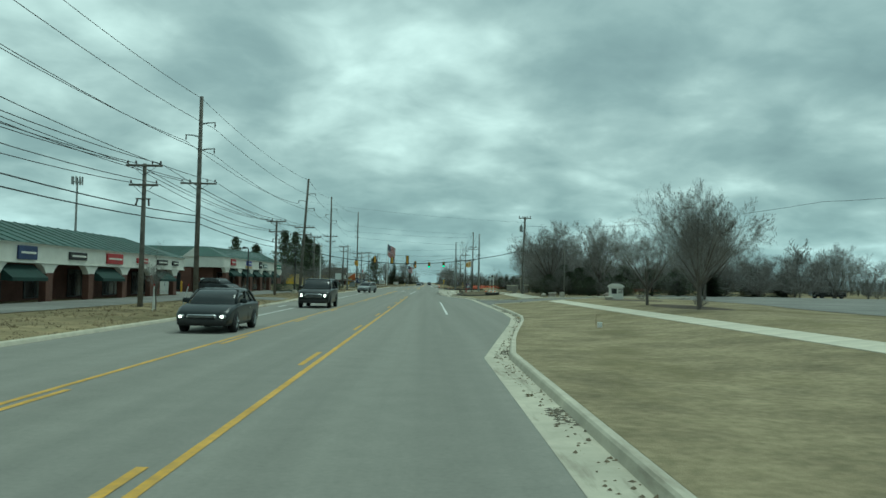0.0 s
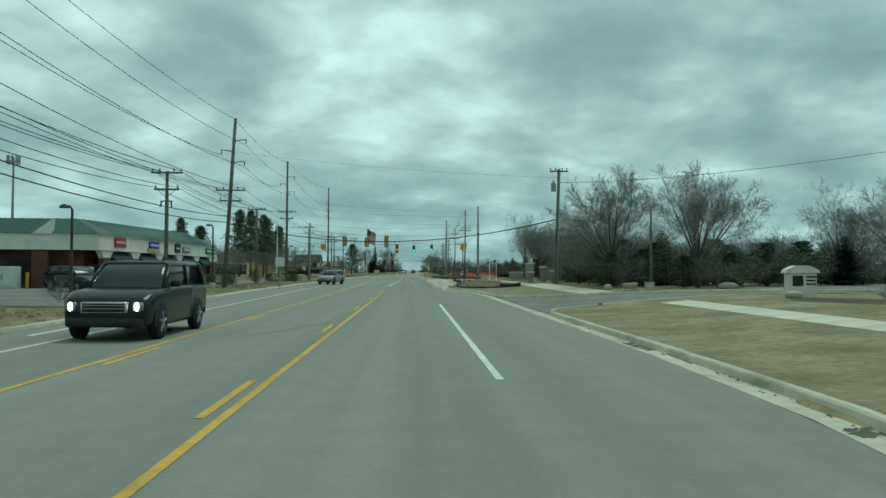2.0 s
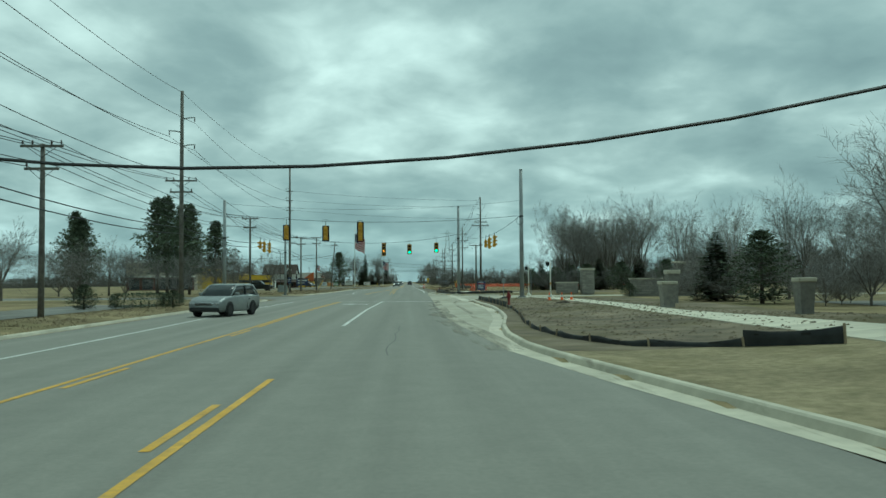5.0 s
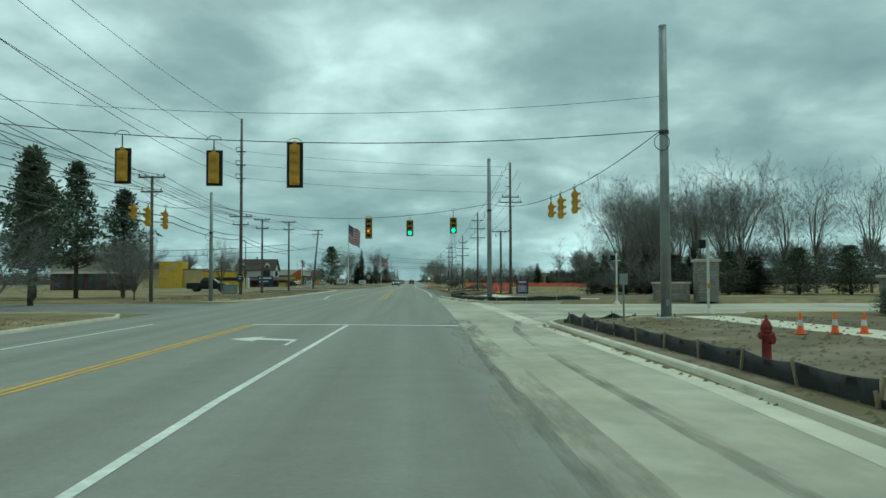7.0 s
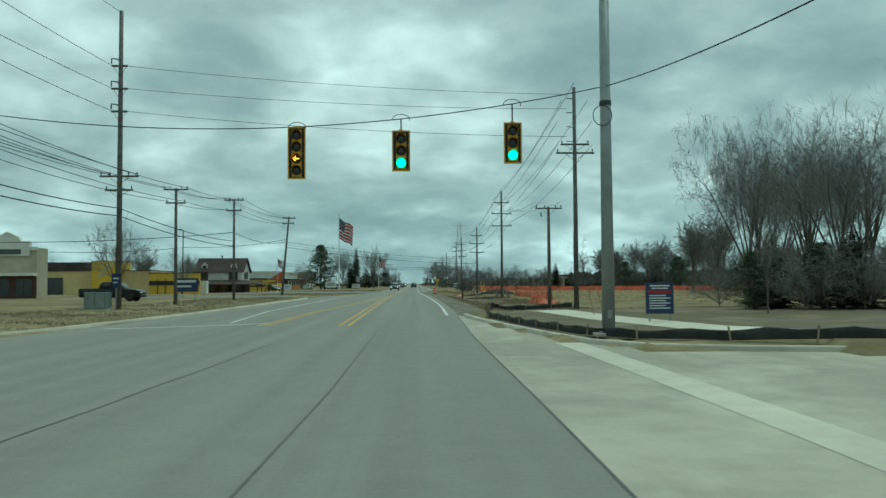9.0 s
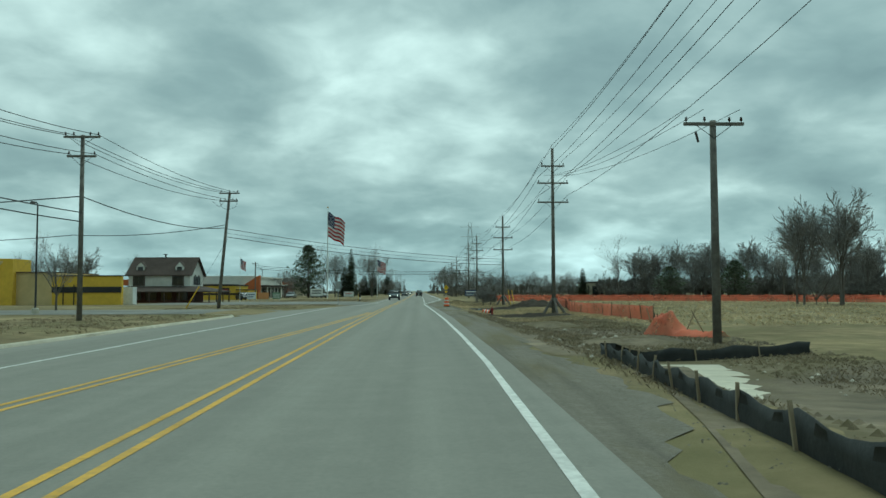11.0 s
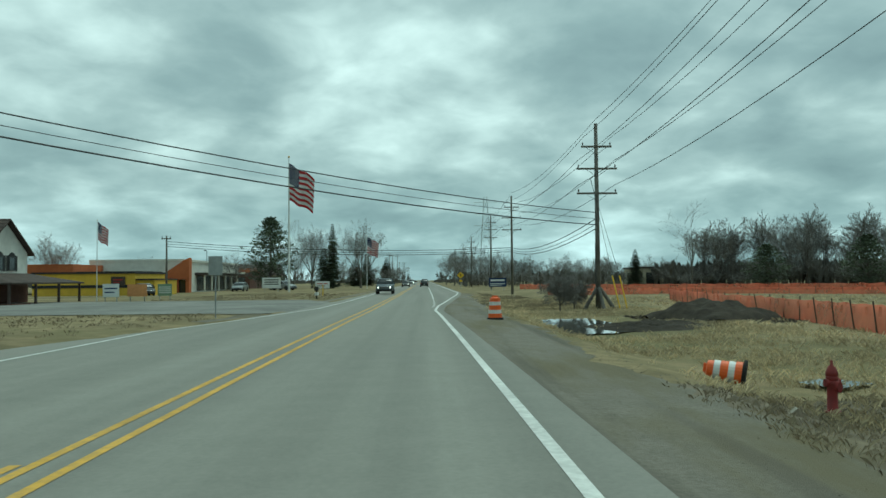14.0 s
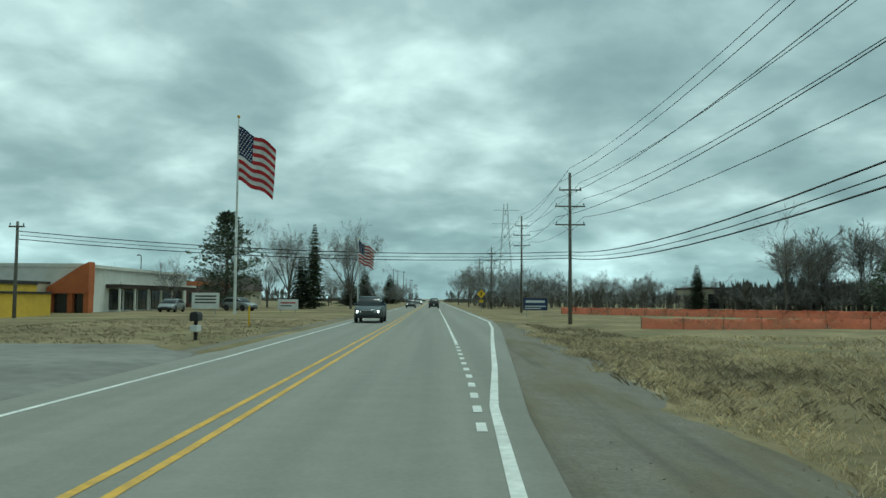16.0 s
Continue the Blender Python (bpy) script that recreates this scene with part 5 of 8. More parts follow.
def farmhouse():
    b = thing("house", 0, 0, 0.0, "white two-storey house with brown shingle roof and porch", "house")
    x0, x1, y0, y1, ze, zr, ym = -40.6, -31.9, 308.3, 315.2, 4.15, 6.65, 311.75
    part("wall", Geo().prism([(y0, 0), (y1, 0), (y1, ze), (ym, zr - 0.12), (y0, ze)], "x", x0, x1), WHITE_SIDING, b)
    for k in range(12):
        part("clapboard", Geo().box(x0 - 0.01, x1 + 0.015, y0 - 0.018, y0 - 0.002, 2.35 + 0.15 * k, 2.355 + 0.15 * k + 0.11), WHITE_SIDING, b)
    for s, a in ((-1, y0), (1, y1)):
        o = 0.45
        part("roof", Geo().prism([(a + s * o, ze - o * 0.43), (ym, zr), (ym, zr + 0.14), (a + s * o, ze - o * 0.43 + 0.14)], "x", x0 - 0.4, x1 + 0.4), SHINGLE, b, "brown shingle roof slope")
    for k in range(9):
        t = (k + 0.5) / 9
        yy, zz = y0 - 0.45 + (ym - y0 + 0.45) * t, ze - 0.19 + (zr - ze + 0.19) * t + 0.15
        part("shingle_course", Geo().box(x0 - 0.4, x1 + 0.4, yy - 0.02, yy + 0.02, zz - 0.01, zz + 0.025), SHINGLE, b)
    part("vent", Geo().cyl((-36.5, 311.75, 6.6), (-36.5, 311.75, 7.2), 0.12, n=8).box(-36.75, -36.25, 311.5, 312.0, 7.15, 7.25), DARK_METAL, b)
    for xc in (-39.15, -33.6):
        d = part("dormer", Geo().prism([(xc - 0.6, 4.3), (xc + 0.6, 4.3), (xc + 0.6, 5.3), (xc, 5.95), (xc - 0.6, 5.3)], "y", 308.9, 311.5), WHITE_SIDING, b, "white gabled dormer")
        part("dormer_roof", Geo().prism([(xc - 0.72, 5.17), (xc, 5.97), (xc + 0.72, 5.17), (xc + 0.72, 5.25), (xc, 6.06), (xc - 0.72, 5.25)], "y", 309.0, 311.6), SHINGLE, d)
        part("dormer_window", Geo().box(xc - 0.36, xc + 0.36, 308.84, 308.9, 4.65, 5.3), GLASS_DARK, d)
        part("window_band", Geo().box(xc - 0.85, xc + 0.85, y0 - 0.06, y0 - 0.02, 2.55, 4.1), SHINGLE, b, "brown panelled window bay")
        window(b, xc - 0.7, xc + 0.7, 2.7, 3.95, y=y0 - 0.1, bars=1)
    for yc in (310.9, 312.7):
        window(b, yc - 0.5, yc + 0.5, 2.7, 3.8, x=x1 + 0.06, bars=0)
        part("arch", Geo().prism([(yc - 0.5, 3.8), (yc + 0.5, 3.8), (yc + 0.35, 4.05), (yc, 4.18), (yc - 0.35, 4.05)], "x", x1, x1 + 0.07), BLACK_PAINT, b)
        for s in (-1, 1):
            part("shutter", Geo().box(x1, x1 + 0.05, yc + s * 0.68 - 0.14, yc + s * 0.68 + 0.14, 2.65, 3.9), BLACK_PAINT, b)
    px0, px1, py0 = -43.4, -28.2, 305.6
    part("porch_roof", Geo().add([(px0, py0, 1.75), (px1, py0, 1.75), (x1 + 0.1, y0, 2.5), (x0 - 0.1, y0, 2.5), (px1, 317.5, 1.75), (x1 + 0.1, y1, 2.5), (px0, py0, 1.62), (px1, py0, 1.62), (px1, 317.5, 1.62)], [(0, 1, 2, 3), (1, 4, 5, 2), (6, 7, 1, 0), (7, 8, 4, 1), (6, 3, 2, 7), (7, 2, 5, 8)]), SHINGLE, b, "brown shingle porch roof")
    for k in range(8):
        xx = px0 + 0.3 + (px1 - px0 - 0.6) * k / 7
        part("porch_post", Geo().box(xx - 0.08, xx + 0.08, py0 + 0.1, py0 + 0.26, 0, 1.68), SHINGLE, b)
    for k in range(3):
        yy = py0 + 3.8 + 3.8 * k
        part("porch_post", Geo().box(px1 - 0.26, px1 - 0.1, yy - 0.08, yy + 0.08, 0, 1.68), SHINGLE, b)
    part("porch_floor", Geo().box(px0, px1, py0, y0, 0, 0.2), BRICK_RED, b)
    part("ground_floor", Geo().box(x0 - 0.05, x1 + 0.05, y0 - 0.05, y1 + 0.05, 0, 1.9), BRICK_RED, b)
    for xx in (-40.4, -38.2, -36.0, -33.8):
        window(b, xx, xx + 1.6, 0.5, 1.65, y=y0 - 0.09, bars=1)


farmhouse()


def orange_front():
    b = thing("restaurant_building", 0, 0, 0.0, "low stucco building with slanted orange entrance tower", "building")
    part("wall", Geo().box(-48, -34.4, 366, 400, 0, 4.7), FASCIA, b)
    part("parapet", Geo().box(-48, -34.2, 365.9, 400.2, 4.7, 5.05), FASCIA, b)
    part("canopy", Geo().box(-34.4, -32.8, 372, 399, 2.7, 3.1, 0.04), SHINGLE, b, "dark canopy over the shop front")
    part("canopy_edge", Geo().box(-32.85, -32.7, 372, 399, 3.1, 3.35), FASCIA, b)
    for k in range(6):
        window(b, 373 + 4.3 * k, 376.6 + 4.3 * k, 0.3, 2.6, x=-34.35, bars=2)
        part("post", Geo().box(-33.1, -32.9, 372.3 + 4.3 * k, 372.5 + 4.3 * k, 0, 2.7), FASCIA, b)
    part("side_wall", Geo().box(-46, -37.45, 357.2, 366, 0, 3.0), BEIGE, b, "low tan side wing")
    part("side_coping", Geo().box(-46, -37.42, 357.0, 366, 3.0, 3.2), SHINGLE, b)
    part("back_roof", Geo().box(-60, -46, 356, 380, 3.0, 4.2), TERRACOTTA, b)
    t = part("tower", Geo().prism([(-37.4, 2.05), (-37.4, 2.6), (-34.2, 4.75), (-33.3, 5.2), (-33.3, 2.05)], "y", 365.2, 366.6), TERRACOTTA, b, "slanted orange stucco tower")
    for xx in (-37.4, -35.4, -33.8):
        part("tower_leg", Geo().box(xx, xx + 0.5, 365.3, 366.5, 0, 2.05), TERRACOTTA, b)
    part("entrance_glass", Geo().box(-36.9, -33.8, 365.85, 365.95, 0.1, 2.04), GLASS_DARK, t)
    part("tower_band", Geo().box(-37.5, -33.2, 365.1, 365.2, 2.05, 2.25), TERRACOTTA, t)
    # further roofs down the road
    c = thing("house", -42, 452, 0, "distant pale house with dark roof among trees", "house")
    part("wall", Geo().box(-6, 6, -5, 5, 0, 3.2), BEIGE, c)
    part("roof", Geo().prism([(-5.6, 3.1), (5.6, 3.1), (0, 6.0)], "x", -6.4, 6.4), SHINGLE, c)
    part("door", Geo().box(1.0, 2.0, -5.06, -5, 0, 2.0), BLACK_PAINT, c)
    window(c, -4, -2, 0.9, 2.2, y=-5.05)
    d = thing("shop_building", -44, 424, 0, "distant low brick building with red roof edge", "building")
    part("wall", Geo().box(-8, 8, -6, 6, 0, 3.6), BRICK_RED, d)
    part("roof", Geo().box(-8.3, 8.3, -6.3, 6.3, 3.6, 4.4), TERRACOTTA, d)
    for k in range(4):
        window(d, -7 + 3.8 * k, -4.4 + 3.8 * k, 0.8, 2.6, y=-6.05)
    e = thing("warehouse", 62, 455, 0, "distant low tan building behind a field", "building")
    part("wall", Geo().box(-7, 7, -8, 8, 0, 4.0), BEIGE, e)
    part("roof", Geo().box(-7.3, 7.3, -8.3, 8.3, 4.0, 4.4), SHINGLE, e)
    for k in range(2):
        part("bay_door", Geo().box(-5.5 + 6 * k, -2.0 + 6 * k, -8.06, -8, 0, 3.0), GLASS_DARK, e)

orange_front()

# ---- trees ----
def bare_tree(seed, counts, trunk, limb, spread, curve, thick, twig, leader=0.0, start=0.22):
    """A bare tree of unit height. counts: branches per parent at each level; trunk: height of the fork; limb: length of the limbs; spread: how far they
    lean out; curve: how much they bend back up; leader: length of a straight middle stem; start: where along a limb its branches begin."""
    rng = random.Random(seed)
    wood, fine = Geo(), Geo()
    last = len(counts)

    def spike(geo, pts, r0, r1, n):
        prev = None
        for i, p in enumerate(pts):
            d = (pts[min(i + 1, len(pts) - 1)] - pts[max(i - 1, 0)]).normalized()
            s = d.cross(Vector((0.31, 0.17, 0.93))).normalized()
            u = d.cross(s)
            r = r0 + (r1 - r0) * i / (len(pts) - 1)
            base = len(geo.v)
            if i == len(pts) - 1 and r1 < 0.003 and prev is not None:
                geo.v.append(tuple(p))
                geo.f += [(prev + k, prev + (k + 1) % n, base) for k in range(n)]
                return
            for k in range(n):
                w = 2 * math.pi * k / n
                geo.v.append(tuple(p + (s * math.cos(w) + u * math.sin(w)) * r))
            if prev is not None:
                geo.f += [(prev + k, prev + (k + 1) % n, base + (k + 1) % n, base + k) for k in range(n)]
            prev = base

    def branch(p, d, ln_, r, level):
        if level >= last:
            q = p + d * ln_
            s = d.cross(Vector((rng.uniform(-1, 1), rng.uniform(-1, 1), rng.uniform(-1, 1)))).normalized() * twig
            n = len(fine.v)
            fine.v += [tuple(p - s), tuple(p + s), tuple(q)]
            fine.f.append((n, n + 1, n + 2))
            return
        segs = (5, 4, 2, 1, 1)[min(level, 4)]
        pts, q, e = [p], p, d
        for i in range(segs):
            e = (e + Vector((rng.uniform(-1, 1), rng.uniform(-1, 1), rng.uniform(-0.6, 0.6))) * 0.13 + Vector((0, 0, curve * 0.10))).normalized()
            q = q + e * ln_ / segs
            pts.append(q)
        spike(wood if level < 2 else fine, pts, r, max(r * 0.22, twig), (7, 5, 3, 3, 3)[min(level, 4)])
        n = counts[level]
        for k in range(n):
            t = start + (1 - start) * (k + rng.uniform(0.1, 0.95)) / n
            f = t * segs
            i = min(int(f), segs - 1)
            at = pts[i].lerp(pts[i + 1], f - i)
            along = (pts[i + 1] - pts[i]).normalized()
            w = rng.uniform(0, 6.283)
            s = along.cross(Vector((math.cos(w), math.sin(w), 0.3))).normalized()
            out = (along * rng.uniform(0.7, 1.05) + s * rng.uniform(0.42, 1.0)).normalized()
            size = rng.uniform(0.42, 0.64) if level < last - 1 else rng.uniform(0.45, 0.8)
            branch(at, out, ln_ * size * (1.12 - 0.38 * t), max(r * 0.40 * (1.1 - 0.6 * t), twig), level + 1)
    spike(wood, [Vector((0, 0, -0.02)), Vector((0.004, 0, trunk * 0.5)), Vector((0, 0.004, trunk)), Vector((0, 0, trunk * 1.12))], thick, thick * 0.7, 9)
    n = counts[0]
    turn = rng.uniform(0, 6.28)
    for k in range(n):
        w = turn + 2 * math.pi * k / n + rng.uniform(-0.35, 0.35)
        lean = spread * rng.uniform(0.35, 1.2)
        branch(Vector((0, 0, trunk * rng.uniform(0.8, 1.1))), Vector((math.cos(w) * lean, math.sin(w) * lean, 1)).normalized(), limb * rng.uniform(0.8, 1.15), thick * 0.46, 1)
    if leader:
        branch(Vector((0, 0, trunk)), Vector((rng.uniform(-0.1, 0.1), rng.uniform(-0.1, 0.1), 1)).normalized(), leader, thick * 0.6, 1)
    top = sorted(v[2] for v in fine.v)[-max(2, len(fine.v) // 300)]
    for geo in (wood, fine):
        geo.v = [(x / top, y / top, z / top) for x, y, z in geo.v]
    return wood, fine


def evergreen(seed, tall, wide, low=0.08, kind="spruce"):
    """A trunk with whorls of drooping boughs, each a row of flat needle sprays."""
    rng = random.Random(seed)
    wood, leaf = Geo(), Geo()
    wood.tube([(0, 0, -0.1), (0, 0, tall * 0.5), (0, 0, tall * 0.98)], [tall * 0.018, tall * 0.012, 0.01], 7)
    z = low * tall
    while z < tall * 0.985:
        t = (z / tall - low) / (1 - low)
        if kind == "spruce":
            reach = wide * (1 - t) ** 0.85 * rng.uniform(0.8, 1.12) + 0.06 * wide
        elif kind == "round":
            reach = wide * min(1.0, 0.62 + t * 1.6) * max(0.07, 1 - t ** 2.6) * rng.uniform(0.72, 1.1)
        else:
            reach = wide * (0.55 + 0.45 * math.sin(min(1, t * 1.4) * 3.14)) * (1.05 - t) ** 0.4 * rng.uniform(0.45, 1.2)
        n = rng.randint(7, 10) if kind == "spruce" else rng.randint(5, 8)
        w0 = rng.uniform(0, 6.28)
        for k in range(n):
            w = w0 + 2 * math.pi * k / n + rng.uniform(-0.25, 0.25)
            d = Vector((math.cos(w), math.sin(w), 0))
            up = rng.uniform(-0.25, 0.12) if kind == "spruce" else rng.uniform(-0.05, 0.5)
            tip = d * reach + Vector((0, 0, up * reach))
            wood.tube([(0, 0, z), (tip.x * 0.9, tip.y * 0.9, z + tip.z * 0.9)], [0.02 + 0.003 * tall * (1 - t), 0.006], 3, False)
            if kind != "spruce":
                for f in (0.35, 0.6, 0.82, 1.0):
                    mid = Vector((0, 0, z)) + tip * f + Vector((rng.uniform(-0.2, 0.2), rng.uniform(-0.2, 0.2), rng.uniform(-0.1, 0.25)))
                    size = rng.uniform(0.30, 0.58)
                    for _ in range(7):
                        dirn = Vector((rng.uniform(-1, 1), rng.uniform(-1, 1), rng.uniform(-0.5, 1.0))).normalized()
                        wd = dirn.cross(Vector((rng.uniform(-1, 1), rng.uniform(-1, 1), rng.uniform(-1, 1)))).normalized() * size * 0.135
                        p = mid + dirn * size * 0.1
                        q = mid + dirn * size * rng.uniform(0.7, 1.2)
                        c = p.lerp(q, 0.6)
                        leaf.add([p, c + wd, q, c - wd], [(0, 1, 2, 3)])
                continue
            m = max(4, int(reach * 5.5))
            for i in range(m):
                f = (i + 0.6 + rng.uniform(-0.3, 0.3)) / m
                p = Vector((0, 0, z)) + tip * f
                for s in (-1, 1):
                    side = Vector((-d.y, d.x, 0)) * s
                    ln_ = (0.22 + 0.42 * (1 - f)) * min(1.0, reach) * rng.uniform(0.7, 1.3) + 0.1
                    dirn = (side * rng.uniform(0.6, 1.0) + d * rng.uniform(0.2, 0.8) + Vector((0, 0, rng.uniform(-0.35, 0.3)))).normalized()
                    a = p
                    b = p + dirn * ln_
                    wd = dirn.cross(Vector((rng.uniform(-0.3, 0.3), rng.uniform(-0.3, 0.3), 1))).normalized() * ln_ * 0.3
                    mid = a.lerp(b, 0.45) + Vector((0, 0, 0.04))
                    leaf.add([a, mid + wd, b, mid - wd], [(0, 1, 2, 3)])
        z += tall * rng.uniform(0.020, 0.034) + 0.03
    return wood, leaf


def plant(wood, leaf, names, mats, label, category, group):
    t = thing(names[0], 0, 0, 0, label, category, group)
    part("trunk", wood, mats[0], t, smooth=True)
    part("crown", leaf, mats[1], t)
    return t


TREE_KINDS = {
    "wide": bare_tree(3, (8, 9, 8, 8, 3), 0.22, 0.56, 1.05, 0.45, 0.022, 0.0010, 0.42),
    "wide2": bare_tree(11, (7, 8, 7, 6, 4), 0.18, 0.62, 0.95, 0.6, 0.020, 0.0009, 0.5),
    "wide3": bare_tree(19, (6, 7, 6, 5), 0.22, 0.60, 0.80, 0.6, 0.020, 0.0022, 0.4),
    "tall": bare_tree(21, (6, 8, 6, 5), 0.34, 0.44, 0.42, 0.9, 0.012, 0.0009, 0.60),
    "tall2": bare_tree(29, (6, 8, 6, 5), 0.26, 0.52, 0.30, 0.7, 0.012, 0.0009, 0.66),
    "bush": bare_tree(37, (9, 8, 8, 7), 0.10, 0.62, 0.62, 0.45, 0.012, 0.0012, 0.7, 0.16),
    "bush2": bare_tree(43, (9, 8, 8, 7), 0.08, 0.60, 0.85, 0.4, 0.012, 0.0012, 0.6, 0.14),
    "shrub": bare_tree(61, (12, 6, 6, 5), 0.06, 0.62, 1.05, 0.35, 0.008, 0.0020, 0.55, 0.08),
    "thorn": bare_tree(91, (9, 10, 10, 9), 0.16, 0.52, 1.0, 0.25, 0.022, 0.0030, 0.35, 0.2),
    "slim": bare_tree(51, (6, 6, 5, 4), 0.28, 0.40, 0.20, 1.0, 0.008, 0.0014, 0.7),
    "tall_far": bare_tree(71, (6, 7, 6, 5), 0.30, 0.46, 0.42, 0.8, 0.013, 0.0030, 0.62),
    "tall2_far": bare_tree(73, (6, 7, 6, 5), 0.22, 0.56, 0.34, 0.7, 0.013, 0.0030, 0.7),
    "bush_far": bare_tree(79, (8, 6, 5, 5), 0.12, 0.60, 0.70, 0.35, 0.012, 0.0026, 0.6, 0.15),
    "bush2_far": bare_tree(83, (8, 6, 5, 5), 0.10, 0.58, 0.95, 0.3, 0.012, 0.0026, 0.5, 0.15),
}
TREE_LABEL = {"wide": "bare spreading deciduous tree with fine twigs", "wide2": "bare broad deciduous tree on grass", "wide3": "bare broad-crowned deciduous tree", "tall": "tall bare tree with upright limbs", "tall2": "tall bare twin-stemmed tree", "bush": "dense bare multi-stemmed thicket tree", "bush2": "dense low bare shrub tree", "shrub": "dense low brown leafless undergrowth shrub", "slim": "thin bare sapling with upright twigs", "thorn": "dense dark thorny bare bush with many stems"}
first = {}


def tree(kind, x, y, tall, turn=0.0, wide=1.0, z=None):
    label = TREE_LABEL[kind]
    if (y > 264 or x > 60 or x > 44 and y < 178) and kind + "_far" in TREE_KINDS:
        kind += "_far"
    if kind not in first:
        w, l = TREE_KINDS[kind]
        first[kind] = plant(w, l, ("bare_tree", ""), (BARK, TWIG), label, "tree", "bare trees")
        t = first[kind]
    else:
        t = copy_thing(first[kind], Matrix())
    t.matrix_basis = pose(x, y, height(x, y) if z is None else z, 0, 0, turn) @ Matrix.Diagonal((tall * wide, tall * wide, tall, 1))
    return t


# lawn and thicket before the crossing
for kind, x, y, h, wd in (
        ("wide", 13.2, 38.5, 6.2, 0.78), ("wide2", 14.6, 42.4, 6.2, 1.0), ("wide2", 12.9, 46.5, 5.0, 1.0), ("wide2", 20.5, 60, 5.4, 1.0), ("wide", 24.5, 70, 6.2, 1.0),
        ("wide", 17.3, 80.2, 7.6, 1.0), ("wide", 13.0, 84.4, 7.8, 1.0), ("bush", 14.2, 95, 4.6, 1.3), ("bush2", 16.0, 98, 4.6, 1.4), ("tall", 14.4, 104, 6.6, 1.3),
        ("bush", 17.2, 103, 5.0, 1.3), ("bush2", 19.5, 92, 3.6, 1.5), ("bush", 22, 88.5, 3.5, 1.5), ("bush2", 25, 88, 3.4, 1.5), ("bush", 28, 92, 4.0, 1.5),
        ("bush2", 22, 112, 5.0, 1.3), ("wide2", 33, 92, 7.6, 1.0), ("bush2", 31, 97, 4.6, 1.5), ("bush", 36, 95, 5.2, 1.4), ("bush2", 42, 100, 6.0, 1.3), ("bush", 49, 104, 6.2, 1.4),
        ("bush2", 57, 110, 6.4, 1.4), ("bush", 66, 118, 6.8, 1.4), ("bush2", 76, 124, 6.6, 1.5), ("wide", 63, 122, 8.5, 1.0), ("wide2", 88, 130, 9, 1.0), ("bush", 95, 140, 7, 1.5), ("tall", 52, 112, 8.5, 1.0), ("tall", 83, 128, 9.0, 1.1),
        ("bush2", 14.0, 87.4, 3.3, 1.5), ("bush", 12.9, 87.2, 3.6, 1.3), ("bush2", 13.6, 82.6, 2.0, 1.5), ("bush2", 17.9, 78.7, 1.9, 1.5), ("bush", 13.1, 99.5, 4.8, 1.3), ("bush", 16.8, 86.0, 3.2, 1.5), ("bush2", 19.6, 85.4, 3.0, 1.6), ("bush", 12.9, 90.5, 3.6, 1.4), ("bush2", 16.4, 91.5, 3.6, 1.5),
        ("tall", 22.5, 126, 6.2, 1.2), ("tall2", 25, 131, 7.0, 1.2), ("tall", 21.5, 137, 6.4, 1.2), ("wide2", 27, 125, 7.0, 1.0), ("bush", 24, 122, 4.6, 1.3), ("tall", 27, 137, 9.0, 1.2), ("bush2", 24, 142, 5.0, 1.3)):
    tree(kind, x, y, h, (x * 47 + y * 13) % 360, wd)
# wood beside the side street and building site
rng = random.Random(17)
for kind, x, y, h, wd in (
        ("wide2", 27.0, 217, 15.0, 0.62), ("wide2", 31, 221, 15.4, 0.65), ("tall2", 28.5, 211, 14.8, 1.1), ("wide2", 27.2, 204, 12.6, 0.66), ("tall", 25.6, 212, 13.5, 1.0), ("tall2", 30.5, 207, 13.8, 1.1), ("tall", 34, 212, 15.2, 1.1), ("tall2", 36, 203, 15.4, 1.1), ("wide2", 33, 199, 13.4, 0.7),
        ("tall", 38.5, 215, 15.0, 1.1), ("tall", 29.4, 199, 13.2, 1.1), ("tall", 44, 210, 15.2, 1.1), ("tall", 41, 197, 13.6, 1.1), ("tall2", 52, 206, 15.5, 1.1), 
        ("tall", 26.8, 207, 13.0, 1.1), ("tall", 41, 229, 15.0, 1.1), ("slim", 16.3, 190.2, 5.6, 1.1),
        ("tall2", 49, 291, 13.5, 1.0), ("tall", 52, 288, 14.0, 1.0), ("tall2", 51, 297, 13.0, 1.0), ("tall", 55, 293, 14.5, 1.0), ("bush", 51, 292, 5.0, 1.3), ("bush2", 55, 297, 5.0, 1.3),
        ("tall", 28, 150, 8.0, 1.1), ("bush2", 33, 152, 4.5, 1.4), ("tall2", 36, 146, 9.0, 1.2), ("bush", 41, 150, 5, 1.4),
        ("thorn", 9.4, 297.8, 2.5, 0.85), ("thorn", 10.5, 299.0, 2.2, 0.9)):
    tree(kind, x, y, h, (x * 53 + y * 29) % 360, wd)
